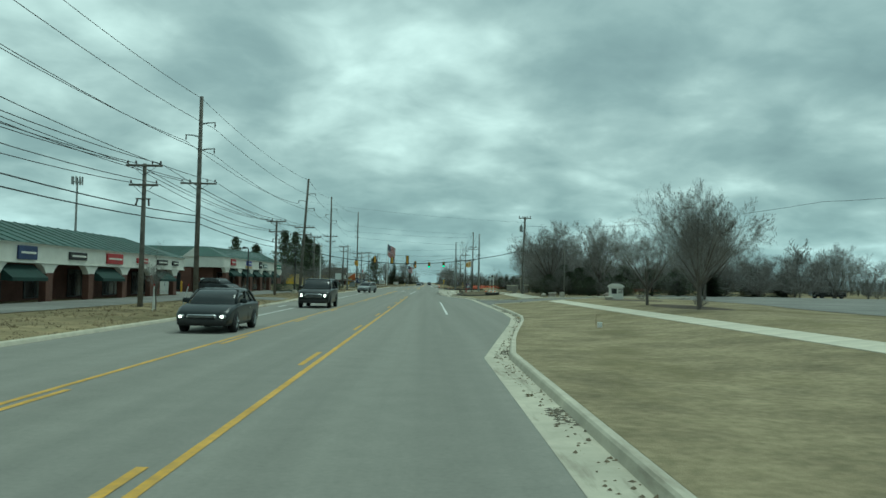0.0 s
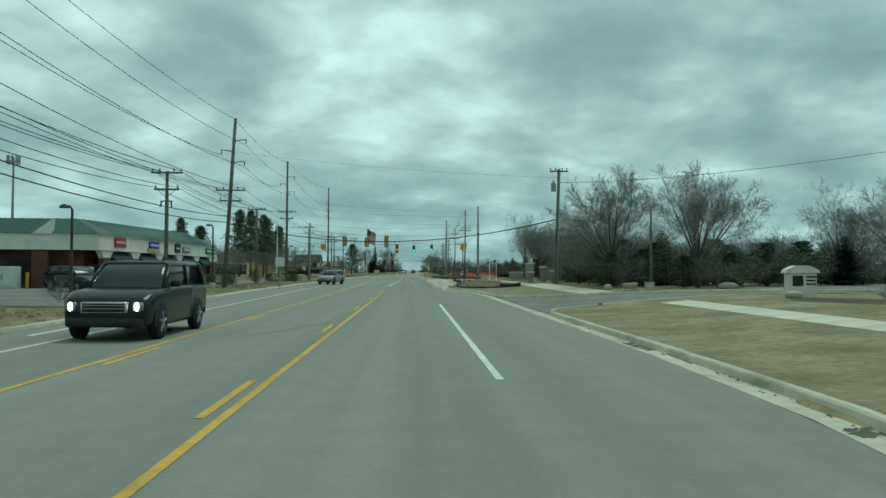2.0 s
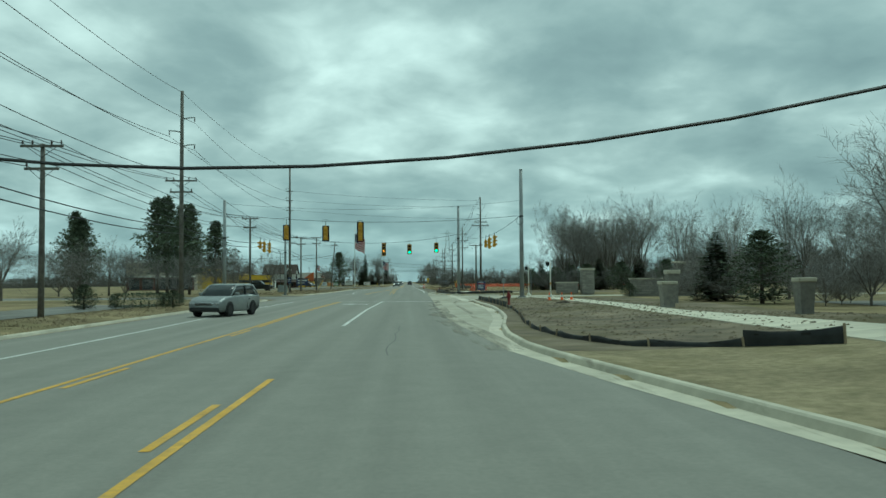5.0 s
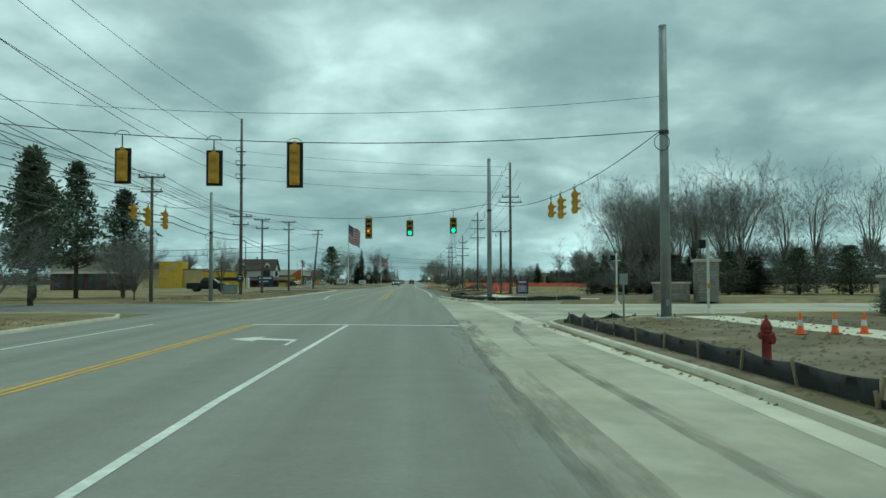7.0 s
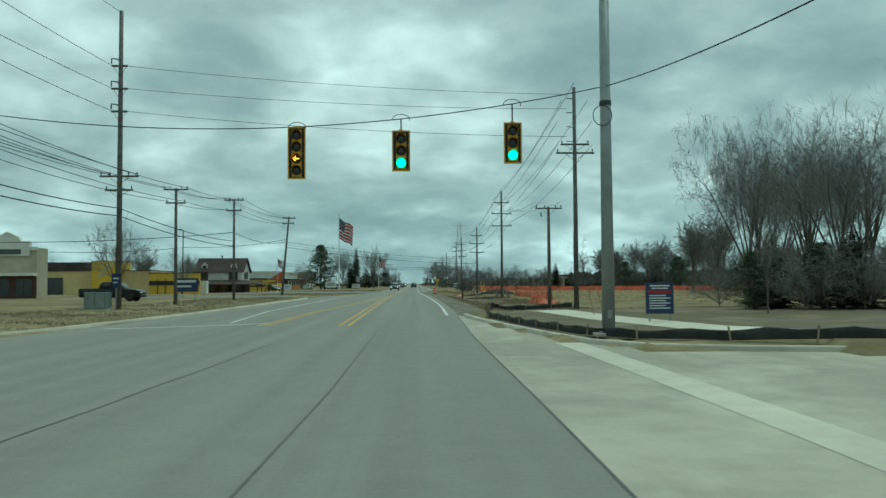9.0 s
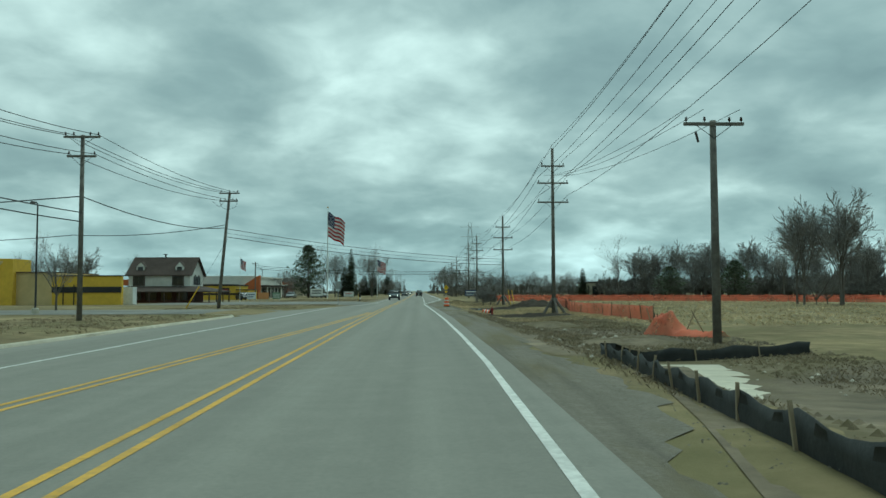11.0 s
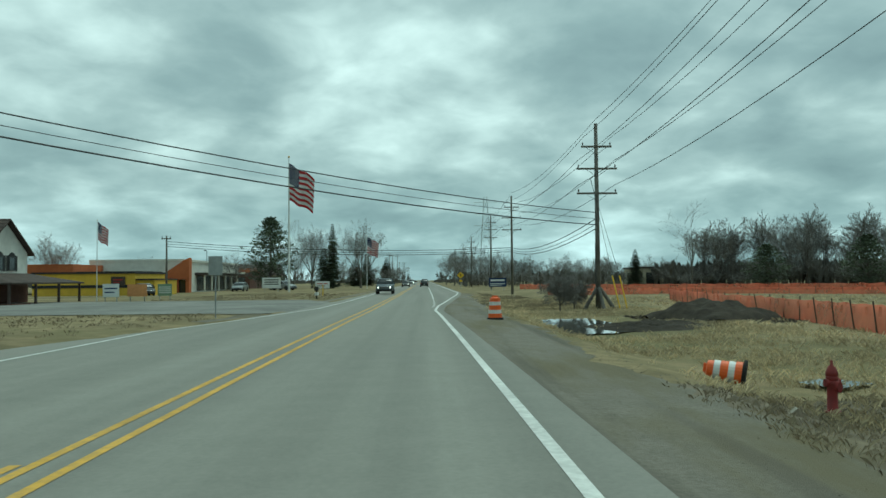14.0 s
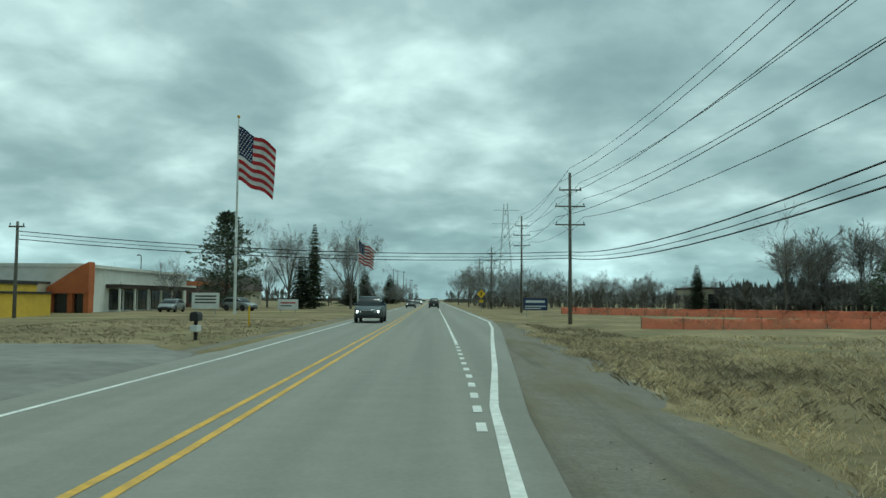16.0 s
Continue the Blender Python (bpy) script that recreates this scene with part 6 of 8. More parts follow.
# undergrowth at the foot of the woods
for i in range(15):
    x, y = 14.6 + rng.uniform(0, 7.0), 87 + i * 1.15 + rng.uniform(-1, 1)
    tree("shrub", x, y, rng.uniform(2.2, 3.8), rng.uniform(0, 360), 1.25)
for i in range(11):
    tree("shrub", 22 + i * 4.2 + rng.uniform(-1, 1), 86 + i * 2.7 + rng.uniform(-2, 2), rng.uniform(2.5, 4.0), rng.uniform(0, 360), 1.3)
for i in range(8):
    x = 19.5 + i * 3.6 + rng.uniform(-0.8, 0.8)
    tree("shrub", x, 193.5 - 0.12 * (x - 18) + rng.uniform(-0.8, 3.5), rng.uniform(2.4, 4.2), rng.uniform(0, 360), 1.25)
for i in range(10):
    tree("shrub", 19 + rng.uniform(0, 8), 122 + i * 2 + rng.uniform(-1, 1), rng.uniform(2.0, 3.4), rng.uniform(0, 360), 1.25)
for i in range(12):
    tree("shrub", 25 + i * 1.9 + rng.uniform(-0.8, 0.8), 212 + 0.8 * i + rng.uniform(0, 8), rng.uniform(3.0, 5.0), rng.uniform(0, 360), 1.3)
# far wood beyond the field
for i in range(50):
    x = 60 + 2.3 * i + rng.uniform(-1.5, 1.5)
    tree("bush" if i % 2 else "bush2", x, 428 - 0.95 * (x - 65) * (1 if x < 110 else 0.8) + rng.uniform(-6, 6), rng.uniform(4.5, 7.0), rng.uniform(0, 360), 1.5)
for i in range(26):
    x = 60 + 4.4 * i + rng.uniform(-1, 1)
    tree("bush2", x, 424 - 0.95 * (x - 65) * (1 if x < 110 else 0.8) + rng.uniform(-4, 4), rng.uniform(3.0, 4.5), rng.uniform(0, 360), 1.7)
for i in range(16):
    tree("bush2", 12 + 3.2 * i + rng.uniform(-1, 1), 452 + rng.uniform(-6, 8), rng.uniform(3.0, 5.0), rng.uniform(0, 360), 1.6)
for i in range(54):
    x = 65 + 2.05 * i + rng.uniform(-2, 2)
    y = 432 - 0.95 * (x - 65) * (1 if x < 110 else 0.8) + rng.uniform(-9, 9)
    tree(("tall", "tall2", "wide3", "tall")[i % 4], x, y, rng.uniform(10.0, 17.0), rng.uniform(0, 360), 1.1)
tree("slim", 55, 408, 17.0, 20, 1.5)
tree("slim", 84, 372, 17.0, 80, 1.5)
for i in range(26):
    x, y = 14 + 2.6 * i + rng.uniform(-2, 2), 462 + 2.2 * i + rng.uniform(-8, 16)
    tree(("wide3", "bush", "wide3", "bush2")[i % 4], x, y, rng.uniform(5.5, 9.5), rng.uniform(0, 360), 1.2)
for x, y, h in ((13, 488, 12), (17, 500, 13), (11, 515, 12), (20, 478, 10.5), (14, 545, 13), (10, 580, 13), (16, 610, 14)):
    tree("wide3", x, y, h, x * 40, 1.0)
# far side of the road
for kind, x, y, h, wd in (
        ("bush", -31, 138, 5.0, 1.2), ("bush2", -34, 146, 5.4, 1.3), ("bush", -28, 150, 5.2, 1.3), ("bush2", -24, 166, 5.2, 1.3), ("wide3", -38, 158, 7.5, 1.0), ("bush", -30, 168, 5.6, 1.3), ("bush", -22, 184, 5.6, 1.1), ("bush2", -25, 190, 5.8, 1.1), ("wide3", -38, 185, 7.5, 1.0),
        ("bush2", -43, 182, 6.5, 1.3), ("wide3", -24.2, 223.1, 7.5, 0.85), ("wide3", -30, 262, 6.5, 0.8), ("tall", -58, 330, 9, 1.1), ("tall", -62, 345, 10, 1.1), ("wide3", -66, 330, 8, 1.0), ("tall2", -52, 345, 8.5, 1.1), ("wide3", -55, 372, 9, 1.0), ("wide3", -62, 385, 9, 1.0),
        ("wide3", -31, 384, 6.8, 1.0), ("wide2", -22.0, 412, 13.8, 0.85), ("wide2", -11.8, 408, 13.8, 0.85), ("wide3", -27, 420, 9.5, 1.0), ("bush", -33, 412, 7.0, 1.3), ("wide3", -38, 440, 9.0, 1.0), ("bush2", -20, 445, 6, 1.4), ("bush", -14, 470, 6, 1.4), ("wide3", -24, 480, 9, 1.0), ("bush", -11, 500, 6, 1.4), ("bush2", -10, 540, 7, 1.4), ("wide3", -14, 560, 9, 1.0), ("bush", -12, 600, 8, 1.4),
        ("wide3", -70, 310, 8, 1.0), ("tall2", -75, 300, 10, 1.2), ("bush", -66, 300, 6, 1.4), ("wide3", -80, 360, 9, 1.0), ("bush2", -48, 392, 6, 1.4)):
    tree(kind, x, y, h, (x * 31 + y * 17) % 360, wd)

EVER = {}


def fir(kind, x, y, tall, wide, turn=0.0):
    key = kind
    if key not in EVER:
        w, l = evergreen({"spruce": 4, "round": 8, "pine": 15}[kind], 10.0, {"spruce": 2.6, "round": 3.2, "pine": 2.6}[kind], 0.04 if kind != "pine" else 0.22, kind)
        EVER[key] = plant(w, l, ("evergreen_tree", ""), (BARK, NEEDLE), {"spruce": "dark conical evergreen spruce tree", "round": "dense rounded evergreen tree on a verge", "pine": "ragged dark evergreen pine tree"}[kind], "tree", "evergreen trees")
        t = EVER[key]
    else:
        t = copy_thing(EVER[key], Matrix())
    t.matrix_basis = pose(x, y, height(x, y), 0, 0, turn) @ Matrix.Diagonal((wide, wide, tall / 10.0, 1))
    return t


for kind, x, y, h, wd in (
        ("pine", -31, 186, 12.3, 1.2), ("pine", -26, 175, 10.4, 1.15), ("pine", -35, 195, 13, 1.3), ("pine", -29.5, 191, 11.8, 1.2), ("pine", -48, 199, 11.6, 1.2), ("pine", -27.5, 197, 10, 1.2), ("pine", -38, 176, 9, 1.2),
        ("round", -26.6, 392, 12.9, 1.5), ("spruce", -17.2, 406.3, 13.0, 0.8), ("spruce", -18.6, 404, 8.0, 1.0), ("spruce", -15, 470, 8.5, 1.2), ("spruce", -12, 520, 9, 1.3), ("spruce", -17, 455, 7.0, 1.3), ("spruce", -62, 318, 6.5, 1.0),
        ("round", 17.8, 195, 2.9, 0.5), ("spruce", 19.4, 196.5, 3.9, 0.62), ("round", 21.0, 194.5, 3.3, 0.6), ("spruce", 23.2, 195.5, 4.0, 0.8), ("round", 25.2, 193, 3.7, 0.66), ("spruce", 27.4, 194.5, 4.6, 0.8), ("round", 29.6, 191, 3.9, 0.7), ("spruce", 32.4, 192, 4.3, 0.95), ("round", 35.5, 189.5, 4.2, 0.75), ("round", 40.0, 189, 4.4, 0.8), ("round", 18.8, 148.6, 1.15, 0.26), ("round", 20.5, 127, 4.2, 0.7), ("spruce", 20.2, 133, 4.6, 0.7),
        ("round", 14.9, 83.6, 2.4, 0.45), ("round", 12.7, 83.2, 2.2, 0.4), ("round", 16.2, 79.6, 1.9, 0.4), ("round", 19.4, 80.2, 2.1, 0.5), ("round", 13.3, 88.2, 2.9, 0.5), ("round", 16.3, 85.4, 2.9, 0.55), ("round", 18.8, 84.2, 2.5, 0.55), ("round", 21.4, 85.6, 2.8, 0.6), ("round", 15.4, 90, 3.3, 0.6), ("spruce", 17.9, 89, 4.0, 0.7), ("round", 24.5, 86.5, 3.0, 0.65),
        ("round", 28, 88.5, 3.2, 0.7), ("spruce", 32.5, 91, 3.8, 0.8), ("round", 12.9, 93.8, 3.2, 0.5), ("round", 22.5, 91, 3.4, 0.7), ("spruce", 33, 104, 4.4, 0.9), ("spruce", 39, 106, 4.2, 0.9), ("spruce", 46, 112, 4.6, 1.0), ("spruce", 53, 118, 4.6, 1.0),
        ("round", -19.2, 130, 1.5, 0.32), ("round", -15.0, 133.5, 1.1, 0.3), ("spruce", 52, 440, 9, 1.0), ("spruce", 70, 434, 8, 1.0), ("round", 78, 385, 9, 1.4), ("round", 66, 398, 8, 1.4)):
    fir(kind, x, y, h, wd, (x * 23 + y * 7) % 360)


# ---- distant woods along the horizon ----
rng = random.Random(77)
g = Geo()


def far_crown(x, y, h, thick=1.0):
    """A bare far tree: a stem and a fan of thin limbs."""
    w = h * rng.uniform(0.22, 0.40)
    g.add([(x - 0.12, y, 0), (x + 0.12, y, 0), (x + 0.05, y, h * 0.6), (x - 0.05, y, h * 0.6)], [(0, 1, 2, 3)])
    for k in range(11):
        a, e = rng.uniform(0, 6.28), rng.uniform(0.1, 1.0)
        z0 = h * rng.uniform(0.12, 0.5)
        tx, ty, tz = x + w * e * math.cos(a), y + w * e * math.sin(a), h * (rng.uniform(0.78, 1.0) - 0.35 * e * e)
        q = rng.uniform(0.05, 0.16) * h / 8 * thick
        mx, my, mz = x + (tx - x) * 0.55, y + (ty - y) * 0.55, z0 + (tz - z0) * 0.6
        g.add([(x, y, z0), (mx - q, my, mz), (tx, ty, tz), (mx + q, my, mz)], [(0, 1, 2, 3)])


for i in range(5200):
    if i < 2600:
        x = rng.uniform(-420, 420)
        y = rng.uniform(640, 900) + abs(x) * 0.25
        if abs(x) < 9:
            continue
    else:
        s = -1 if i % 2 else 1
        y = rng.uniform(120, 640)
        x = s * rng.uniform(130, 230) + (0 if s > 0 else -20)
    swell = 0.75 + 0.35 * math.sin(x * 0.031 + y * 0.023) + 0.15 * math.sin(x * 0.11 + y * 0.07)
    h = rng.uniform(3.0, 9.5) * max(0.35, swell)
    far_crown(x, y, h)
    if i % 2:
        for k in range(3):
            bx, by, bh, bw = x + rng.uniform(-4, 4), y + rng.uniform(-4, 4), rng.uniform(0.8, 2.2), rng.uniform(0.8, 2.0)
            g.add([(bx - bw, by, 0), (bx + bw, by, 0), (bx + bw * 0.6, by, bh * 0.8), (bx, by, bh), (bx - bw * 0.7, by, bh * 0.7)], [(0, 1, 2, 3, 4)])
for i in range(2000):
    if i < 1600:
        x = rng.uniform(58, 175)
        y = 430 - 0.95 * (x - 65) * (1 if x < 110 else 0.8) + rng.uniform(-7, 12)
        h = rng.uniform(3.0, 6.5)
    else:
        x, y, h = rng.uniform(11, 60), rng.uniform(446, 500), rng.uniform(1.5, 4.5)
    far_crown(x, y, h, 2.6)
single("distant_woods", g, mat("far_bare_woods", (0.150, 0.138, 0.120), (0.105, 0.098, 0.086), 0.95, 0.2, 0.0), "grey-brown bare woods along the horizon", "woods", kind="stuff")

# ---- things along the road ----
rng = random.Random(8)


def cone_at(x, y):
    c = thing("traffic_cone", x, y, height(x, y) + 0.03, "orange traffic cone with white collar on bare ground", "traffic cone", "traffic cones", rng.uniform(0, 90))
    part("base", Geo().box(-0.18, 0.18, -0.18, 0.18, 0, 0.035, 0.02), ORANGE_PLASTIC, c)
    part("body", Geo().lathe([(0.14, 0.035), (0.12, 0.06), (0.035, 0.70), (0.025, 0.71), (0.02, 0.70)], n=16), ORANGE_PLASTIC, c, smooth=True)
    part("collar", Geo().lathe([(0.092, 0.27), (0.094, 0.275), (0.07, 0.46), (0.066, 0.462)], n=16), WHITE_PLASTIC, c, "white reflective collar")
    c.scale = (0.78, 0.78, 0.78)


for x, y in ((10.2, 138.7), (11.1, 138.7), (11.75, 138.5)):
    cone_at(x, y)


def hydrant(x, y, tall, label):
    h = thing("fire_hydrant", x, y, height(x, y), label, "fire hydrant", "hydrants", 20)
    s = tall / 0.78
    part("barrel", Geo().lathe([(0.15, -0.05), (0.15, 0.04), (0.105, 0.05), (0.10, 0.42), (0.13, 0.45), (0.13, 0.49), (0.10, 0.5)], n=14).lathe([(0.10, 0.49), (0.12, 0.52), (0.12, 0.56)], n=14), RED_PAINT, h, smooth=True)
    part("bonnet", Geo().lathe([(0.125, 0.56), (0.115, 0.62), (0.075, 0.68), (0.03, 0.71), (0.028, 0.77), (0.005, 0.78)], n=14), RED_PAINT, h, smooth=True)
    for a in (0, 180):
        w = radians(a)
        part("outlet", Geo().tube([(0.09 * math.cos(w), 0.09 * math.sin(w), 0.47), (0.19 * math.cos(w), 0.19 * math.sin(w), 0.47)], [0.05, 0.055], 10), RED_PAINT, h)
    part("pumper_outlet", Geo().tube([(0, -0.09, 0.42), (0, -0.2, 0.42)], [0.07, 0.075], 12), RED_PAINT, h)
    part("flange", Geo().lathe([(0.16, 0.04), (0.16, 0.075), (0.10, 0.08)], n=14), RED_PAINT, h)
    h.scale = (s * 0.68, s * 0.68, s)


hydrant(6.45, 132.4, 0.92, "faded red fire hydrant on bare earth")
hydrant(7.17, 260.5, 0.85, "weathered dark red fire hydrant in dry grass")


def barrel(x, y, label, fallen=False):
    b = thing("traffic_barrel", x, y, height(x, y) + (0.26 if fallen else 0.0), label, "traffic barrel", "traffic barrels", 12)
    rows = [(0.30, 0.09), (0.30, 0.26), (0.275, 0.27), (0.275, 0.44), (0.26, 0.45), (0.26, 0.62), (0.245, 0.63), (0.245, 0.80), (0.225, 0.81), (0.22, 0.95), (0.16, 0.98), (0.01, 0.985)]
    part("body", Geo().lathe(rows, n=20), ORANGE_PLASTIC, b, smooth=False)
    for r, z0, z1 in ((0.279, 0.275, 0.435), (0.249, 0.635, 0.795)):
        part("stripe", Geo().lathe([(r, z0), (r + 0.001, z0 + 0.01), (r + 0.001, z1 - 0.01), (r, z1)], n=20), WHITE_PLASTIC, b, "white reflective stripe")
    part("rubber_base", Geo().lathe([(0.36, 0), (0.37, 0.03), (0.36, 0.08), (0.30, 0.1)], n=20), RUBBER, b)
    part("handle", Geo().box(-0.13, 0.13, -0.02, 0.02, 0.97, 1.06, 0.02), ORANGE_PLASTIC, b)
    if fallen:
        b.matrix_basis = pose(x + 0.5, y, height(x, y) + 0.15, 0, -82, -25) @ Matrix.Diagonal((0.78, 0.78, 0.78, 1.0))
    return b


barrel(4.1, 283.6, "orange and white traffic barrel on gravel")
barrel(6.9, 264.3, "orange and white barrel lying in dry grass", True)


def sign_post(x, y, z0, tall, w, h, material, label, category="sign", diamond=False, face=0, back=True, posts=1, words=()):
    s = thing("road_sign", x, y, z0, label, category, "", face)
    for k in range(posts):
        px = 0 if posts == 1 else (-0.36 + 0.72 * k) * w
        part("post", Geo().box(px - 0.03, px + 0.03, 0.01, 0.05, -0.1, tall), POLE_STEEL, s)
    zc = tall - h / 2 if not diamond else tall - h * 0.7
    if diamond:
        d = h * 0.70
        part("panel", Geo().prism([(0, zc - d), (d, zc), (0, zc + d), (-d, zc)], "y", -0.012, 0.008), material, s)
        part("symbol", Geo().box(-0.06, 0.06, -0.02, -0.012, zc - 0.28, zc + 0.1).prism([(-0.2, zc + 0.05), (0.2, zc + 0.05), (0, zc + 0.33)], "y", -0.02, -0.012), BLACK_PAINT, s)
    else:
        part("panel", Geo().box(-w / 2, w / 2, -0.012, 0.008, zc - h / 2, zc + h / 2, 0.004), material, s)
    for a, z, ln_, hh, m in words:
        part("lettering", Geo().box(a, a + ln_, -0.02, -0.012, zc + z, zc + z + hh), m, s)
    return s


# blue board by the crossing
sign_post(9.45, 183.8, height(9.45, 183.8), 1.42, 1.02, 1.12, SIGN_BLUE, "navy blue notice board on two posts by pavement", posts=2, words=[(-0.36, 0.42, 0.72, 0.045, SIGN_WHITE), (-0.30, 0.33, 0.60, 0.045, SIGN_WHITE), (-0.42, 0.18, 0.84, 0.09, SIGN_RED)] + [(-0.38, 0.07 - 0.09 * k, 0.6 + 0.16 * (k % 2), 0.04, SIGN_WHITE) for k in range(6)])
# warning diamond and board far ahead
sign_post(8.35, 411.2, height(8.35, 411.2) + 0.0, 3.4, 1.0, 1.0, SIGN_YELLOW, "yellow diamond warning sign with plate on a post", diamond=True)
part("plate", Geo().box(-0.32, 0.32, -0.02, 0.0, 1.35, 1.75), SIGN_YELLOW, bpy.data.objects["road_sign.001"])
sign_post(13.5, 385, height(13.5, 385), 2.25, 3.0, 1.5, SIGN_BLUE, "dark blue property board with white lettering", posts=2, words=[(-1.2, 0.2, 2.4, 0.28, SIGN_WHITE), (-1.3, -0.3, 2.6, 0.12, SIGN_WHITE), (-1.3, -0.55, 2.0, 0.1, SIGN_WHITE)])
sign_post(-8.25, 284, height(-8.25, 284), 2.75, 0.62, 0.85, POLE_STEEL, "grey back of a road sign on a post", face=0)
sign_post(-10.9, 97.2, 0.05, 2.6, 0.75, 0.75, SIGN_WHITE, "pale back of a square road sign", face=0)
sign_post(7.9, 147.0, height(7.9, 147), 1.7, 0.3, 0.4, POLE_STEEL, "grey back of a small sign on a thin post")
sign_post(-18.7, 224.0, 0.1, 2.15, 2.0, 1.15, SIGN_BLUE, "blue changeable letter sign on a verge", posts=2, words=[(-0.8, 0.2, 1.6, 0.2, SIGN_WHITE), (-0.8, -0.2, 1.2, 0.15, SIGN_WHITE)])
sign_post(-24.0, 312.6, 0.08, 1.5, 1.3, 1.05, SIGN_WHITE, "white banner board on two posts", posts=2, words=[(-0.5, 0.1, 1.0, 0.12, SIGN_BLUE), (-0.5, -0.2, 0.8, 0.1, SIGN_BLUE)])
sign_post(-22.6, 314.5, 0.08, 1.45, 1.6, 1.0, mat("orange_banner", (0.62, 0.30, 0.12), None, 0.8, 4.0, 0.0), "orange banner board on two posts", posts=2)
sign_post(-21.0, 316.5, 0.08, 1.45, 1.2, 1.0, mat("green_banner", (0.22, 0.33, 0.22), None, 0.8, 4.0, 0.0), "green and white banner on two posts", posts=2, words=[(-0.5, 0.2 - 0.16 * k, 1.0, 0.07, SIGN_WHITE) for k in range(4)])
sign_post(-20.6, 361.3, 0.08, 2.1, 2.6, 1.5, SIGN_WHITE, "white sign board with dark lettering on posts", posts=2, words=[(-1.0, 0.35 - 0.3 * k, 2.0, 0.14, BLACK_PAINT) for k in range(3)])
sign_post(-14.8, 372, 0.08, 1.5, 2.2, 1.1, SIGN_WHITE, "white low sign board on a verge", posts=2, words=[(-0.8, 0.1, 1.6, 0.14, SIGN_RED), (-0.8, -0.2, 1.2, 0.1, BLACK_PAINT)])

sign_post(-18.45, 207.2, 0.1, 2.35, 0.55, 0.95, SIGN_BLUE, "small blue sign on a post by a pole", words=[(-0.18, 0.1, 0.36, 0.1, SIGN_WHITE), (-0.18, -0.15, 0.3, 0.08, SIGN_WHITE)])

# pedestrian signal posts
for x, y, z in ((13.2, 168.2, 3.2), (12.5, 151.0, 3.15)):
    p = thing("pedestrian_signal_post", x, y, height(x, y) if y < 154 else 0.12, "slim pale metal pedestrian signal post", "post", "pedestrian posts")
    part("pole", Geo().lathe([(0.06, 0.1), (0.055, z - 0.1), (0.03, z)], n=10), FASCIA, p)
    part("base", Geo().lathe([(0.22, 0), (0.2, 0.06), (0.1, 0.2), (0.07, 0.24)], n=12), FASCIA, p)
    part("signal_head", Geo().box(-0.38, -0.1, -0.1, 0.12, z - 0.45, z - 0.1, 0.03), SIGNAL_BLACK, p)
    part("button", Geo().box(-0.06, 0.06, -0.1, -0.05, 1.05, 1.25, 0.01), SIGNAL_YELLOW, p)
p = thing("street_name_sign", 13.9, 171.0, 0.1, "green street name blade on a thin post", "sign")
part("post", Geo().cyl((0, 0, 0), (0, 0, 2.95), 0.03, n=8), POLE_STEEL, p)
part("blade", Geo().box(-0.45, 0.45, -0.012, 0.012, 2.75, 2.95), mat("green_sign_panel", (0.05, 0.17, 0.11), None, 0.5, 4.0, 0.0), p)
part("lettering", Geo().box(-0.3, 0.3, -0.018, -0.012, 2.81, 2.89), SIGN_WHITE, p)

# lamps in the shop car park and a white flag-less post
for x, y, z in ((-15.28, 67.9, 4.3), (-15.8, 95.1, 5.0), (-38, 392, 7.2), (-52, 262, 8.5), (-27, 252, 8.2)):
    p = thing("car_park_lamp", x, y, 0.1, "dark metal lamp post with drooping head", "street lamp", "car park lamps")
    part("pole", Geo().tube([(0, 0, 0), (0, 0, z - 0.15), (-0.1, 0, z), (-0.3, 0, z + 0.03)], [0.075, 0.055, 0.05, 0.04], 10), DARK_METAL, p)
    part("base", Geo().lathe([(0.25, -0.1), (0.25, 0.4), (0.22, 0.45), (0.1, 0.46)], n=12), CONCRETE, p)
    part("head", Geo().lathe([(0.05, 0.1), (0.16, 0.05), (0.22, -0.05), (0.2, -0.08), (0.02, -0.09)], (-0.35, 0, z), 12), DARK_METAL, p)
p = thing("flagless_pole", -21.3, 158.0, 0.1, "bare white pole with round cap on a verge", "pole")
part("shaft", Geo().lathe([(0.11, 0), (0.10, 4.5), (0.08, 8.3)], n=10), SIGN_WHITE, p)
part("cap", Geo().lathe([(0.09, 8.3), (0.22, 8.4), (0.22, 8.55), (0.02, 8.6)], n=10), SIGN_WHITE, p)
p = thing("cell_mast", -134.8, 305.8, 0.0, "tall distant mast with a ring of antennas", "mast")
part("mast", Geo().cyl((0, 0, 0), (0, 0, 39), 0.55, 0.3, 10), POLE_STEEL, p)
for k in range(9):
    w = 2 * math.pi * k / 9
    part("antenna", Geo().box(1.9 * math.cos(w) - 0.2, 1.9 * math.cos(w) + 0.2, 1.9 * math.sin(w) - 0.2, 1.9 * math.sin(w) + 0.2, 36.5, 39.5), POLE_STEEL, p)
part("ring", Geo().tube([(1.7 * math.cos(a * 0.5236), 1.7 * math.sin(a * 0.5236), 37.5) for a in range(13)], 0.12, 5), POLE_STEEL, p)
for a in (0, 2.1, 4.2):
    part("spoke", Geo().cyl((0, 0, 37.5), (1.8 * math.cos(a), 1.8 * math.sin(a), 37.5), 0.1, n=5), POLE_STEEL, p)


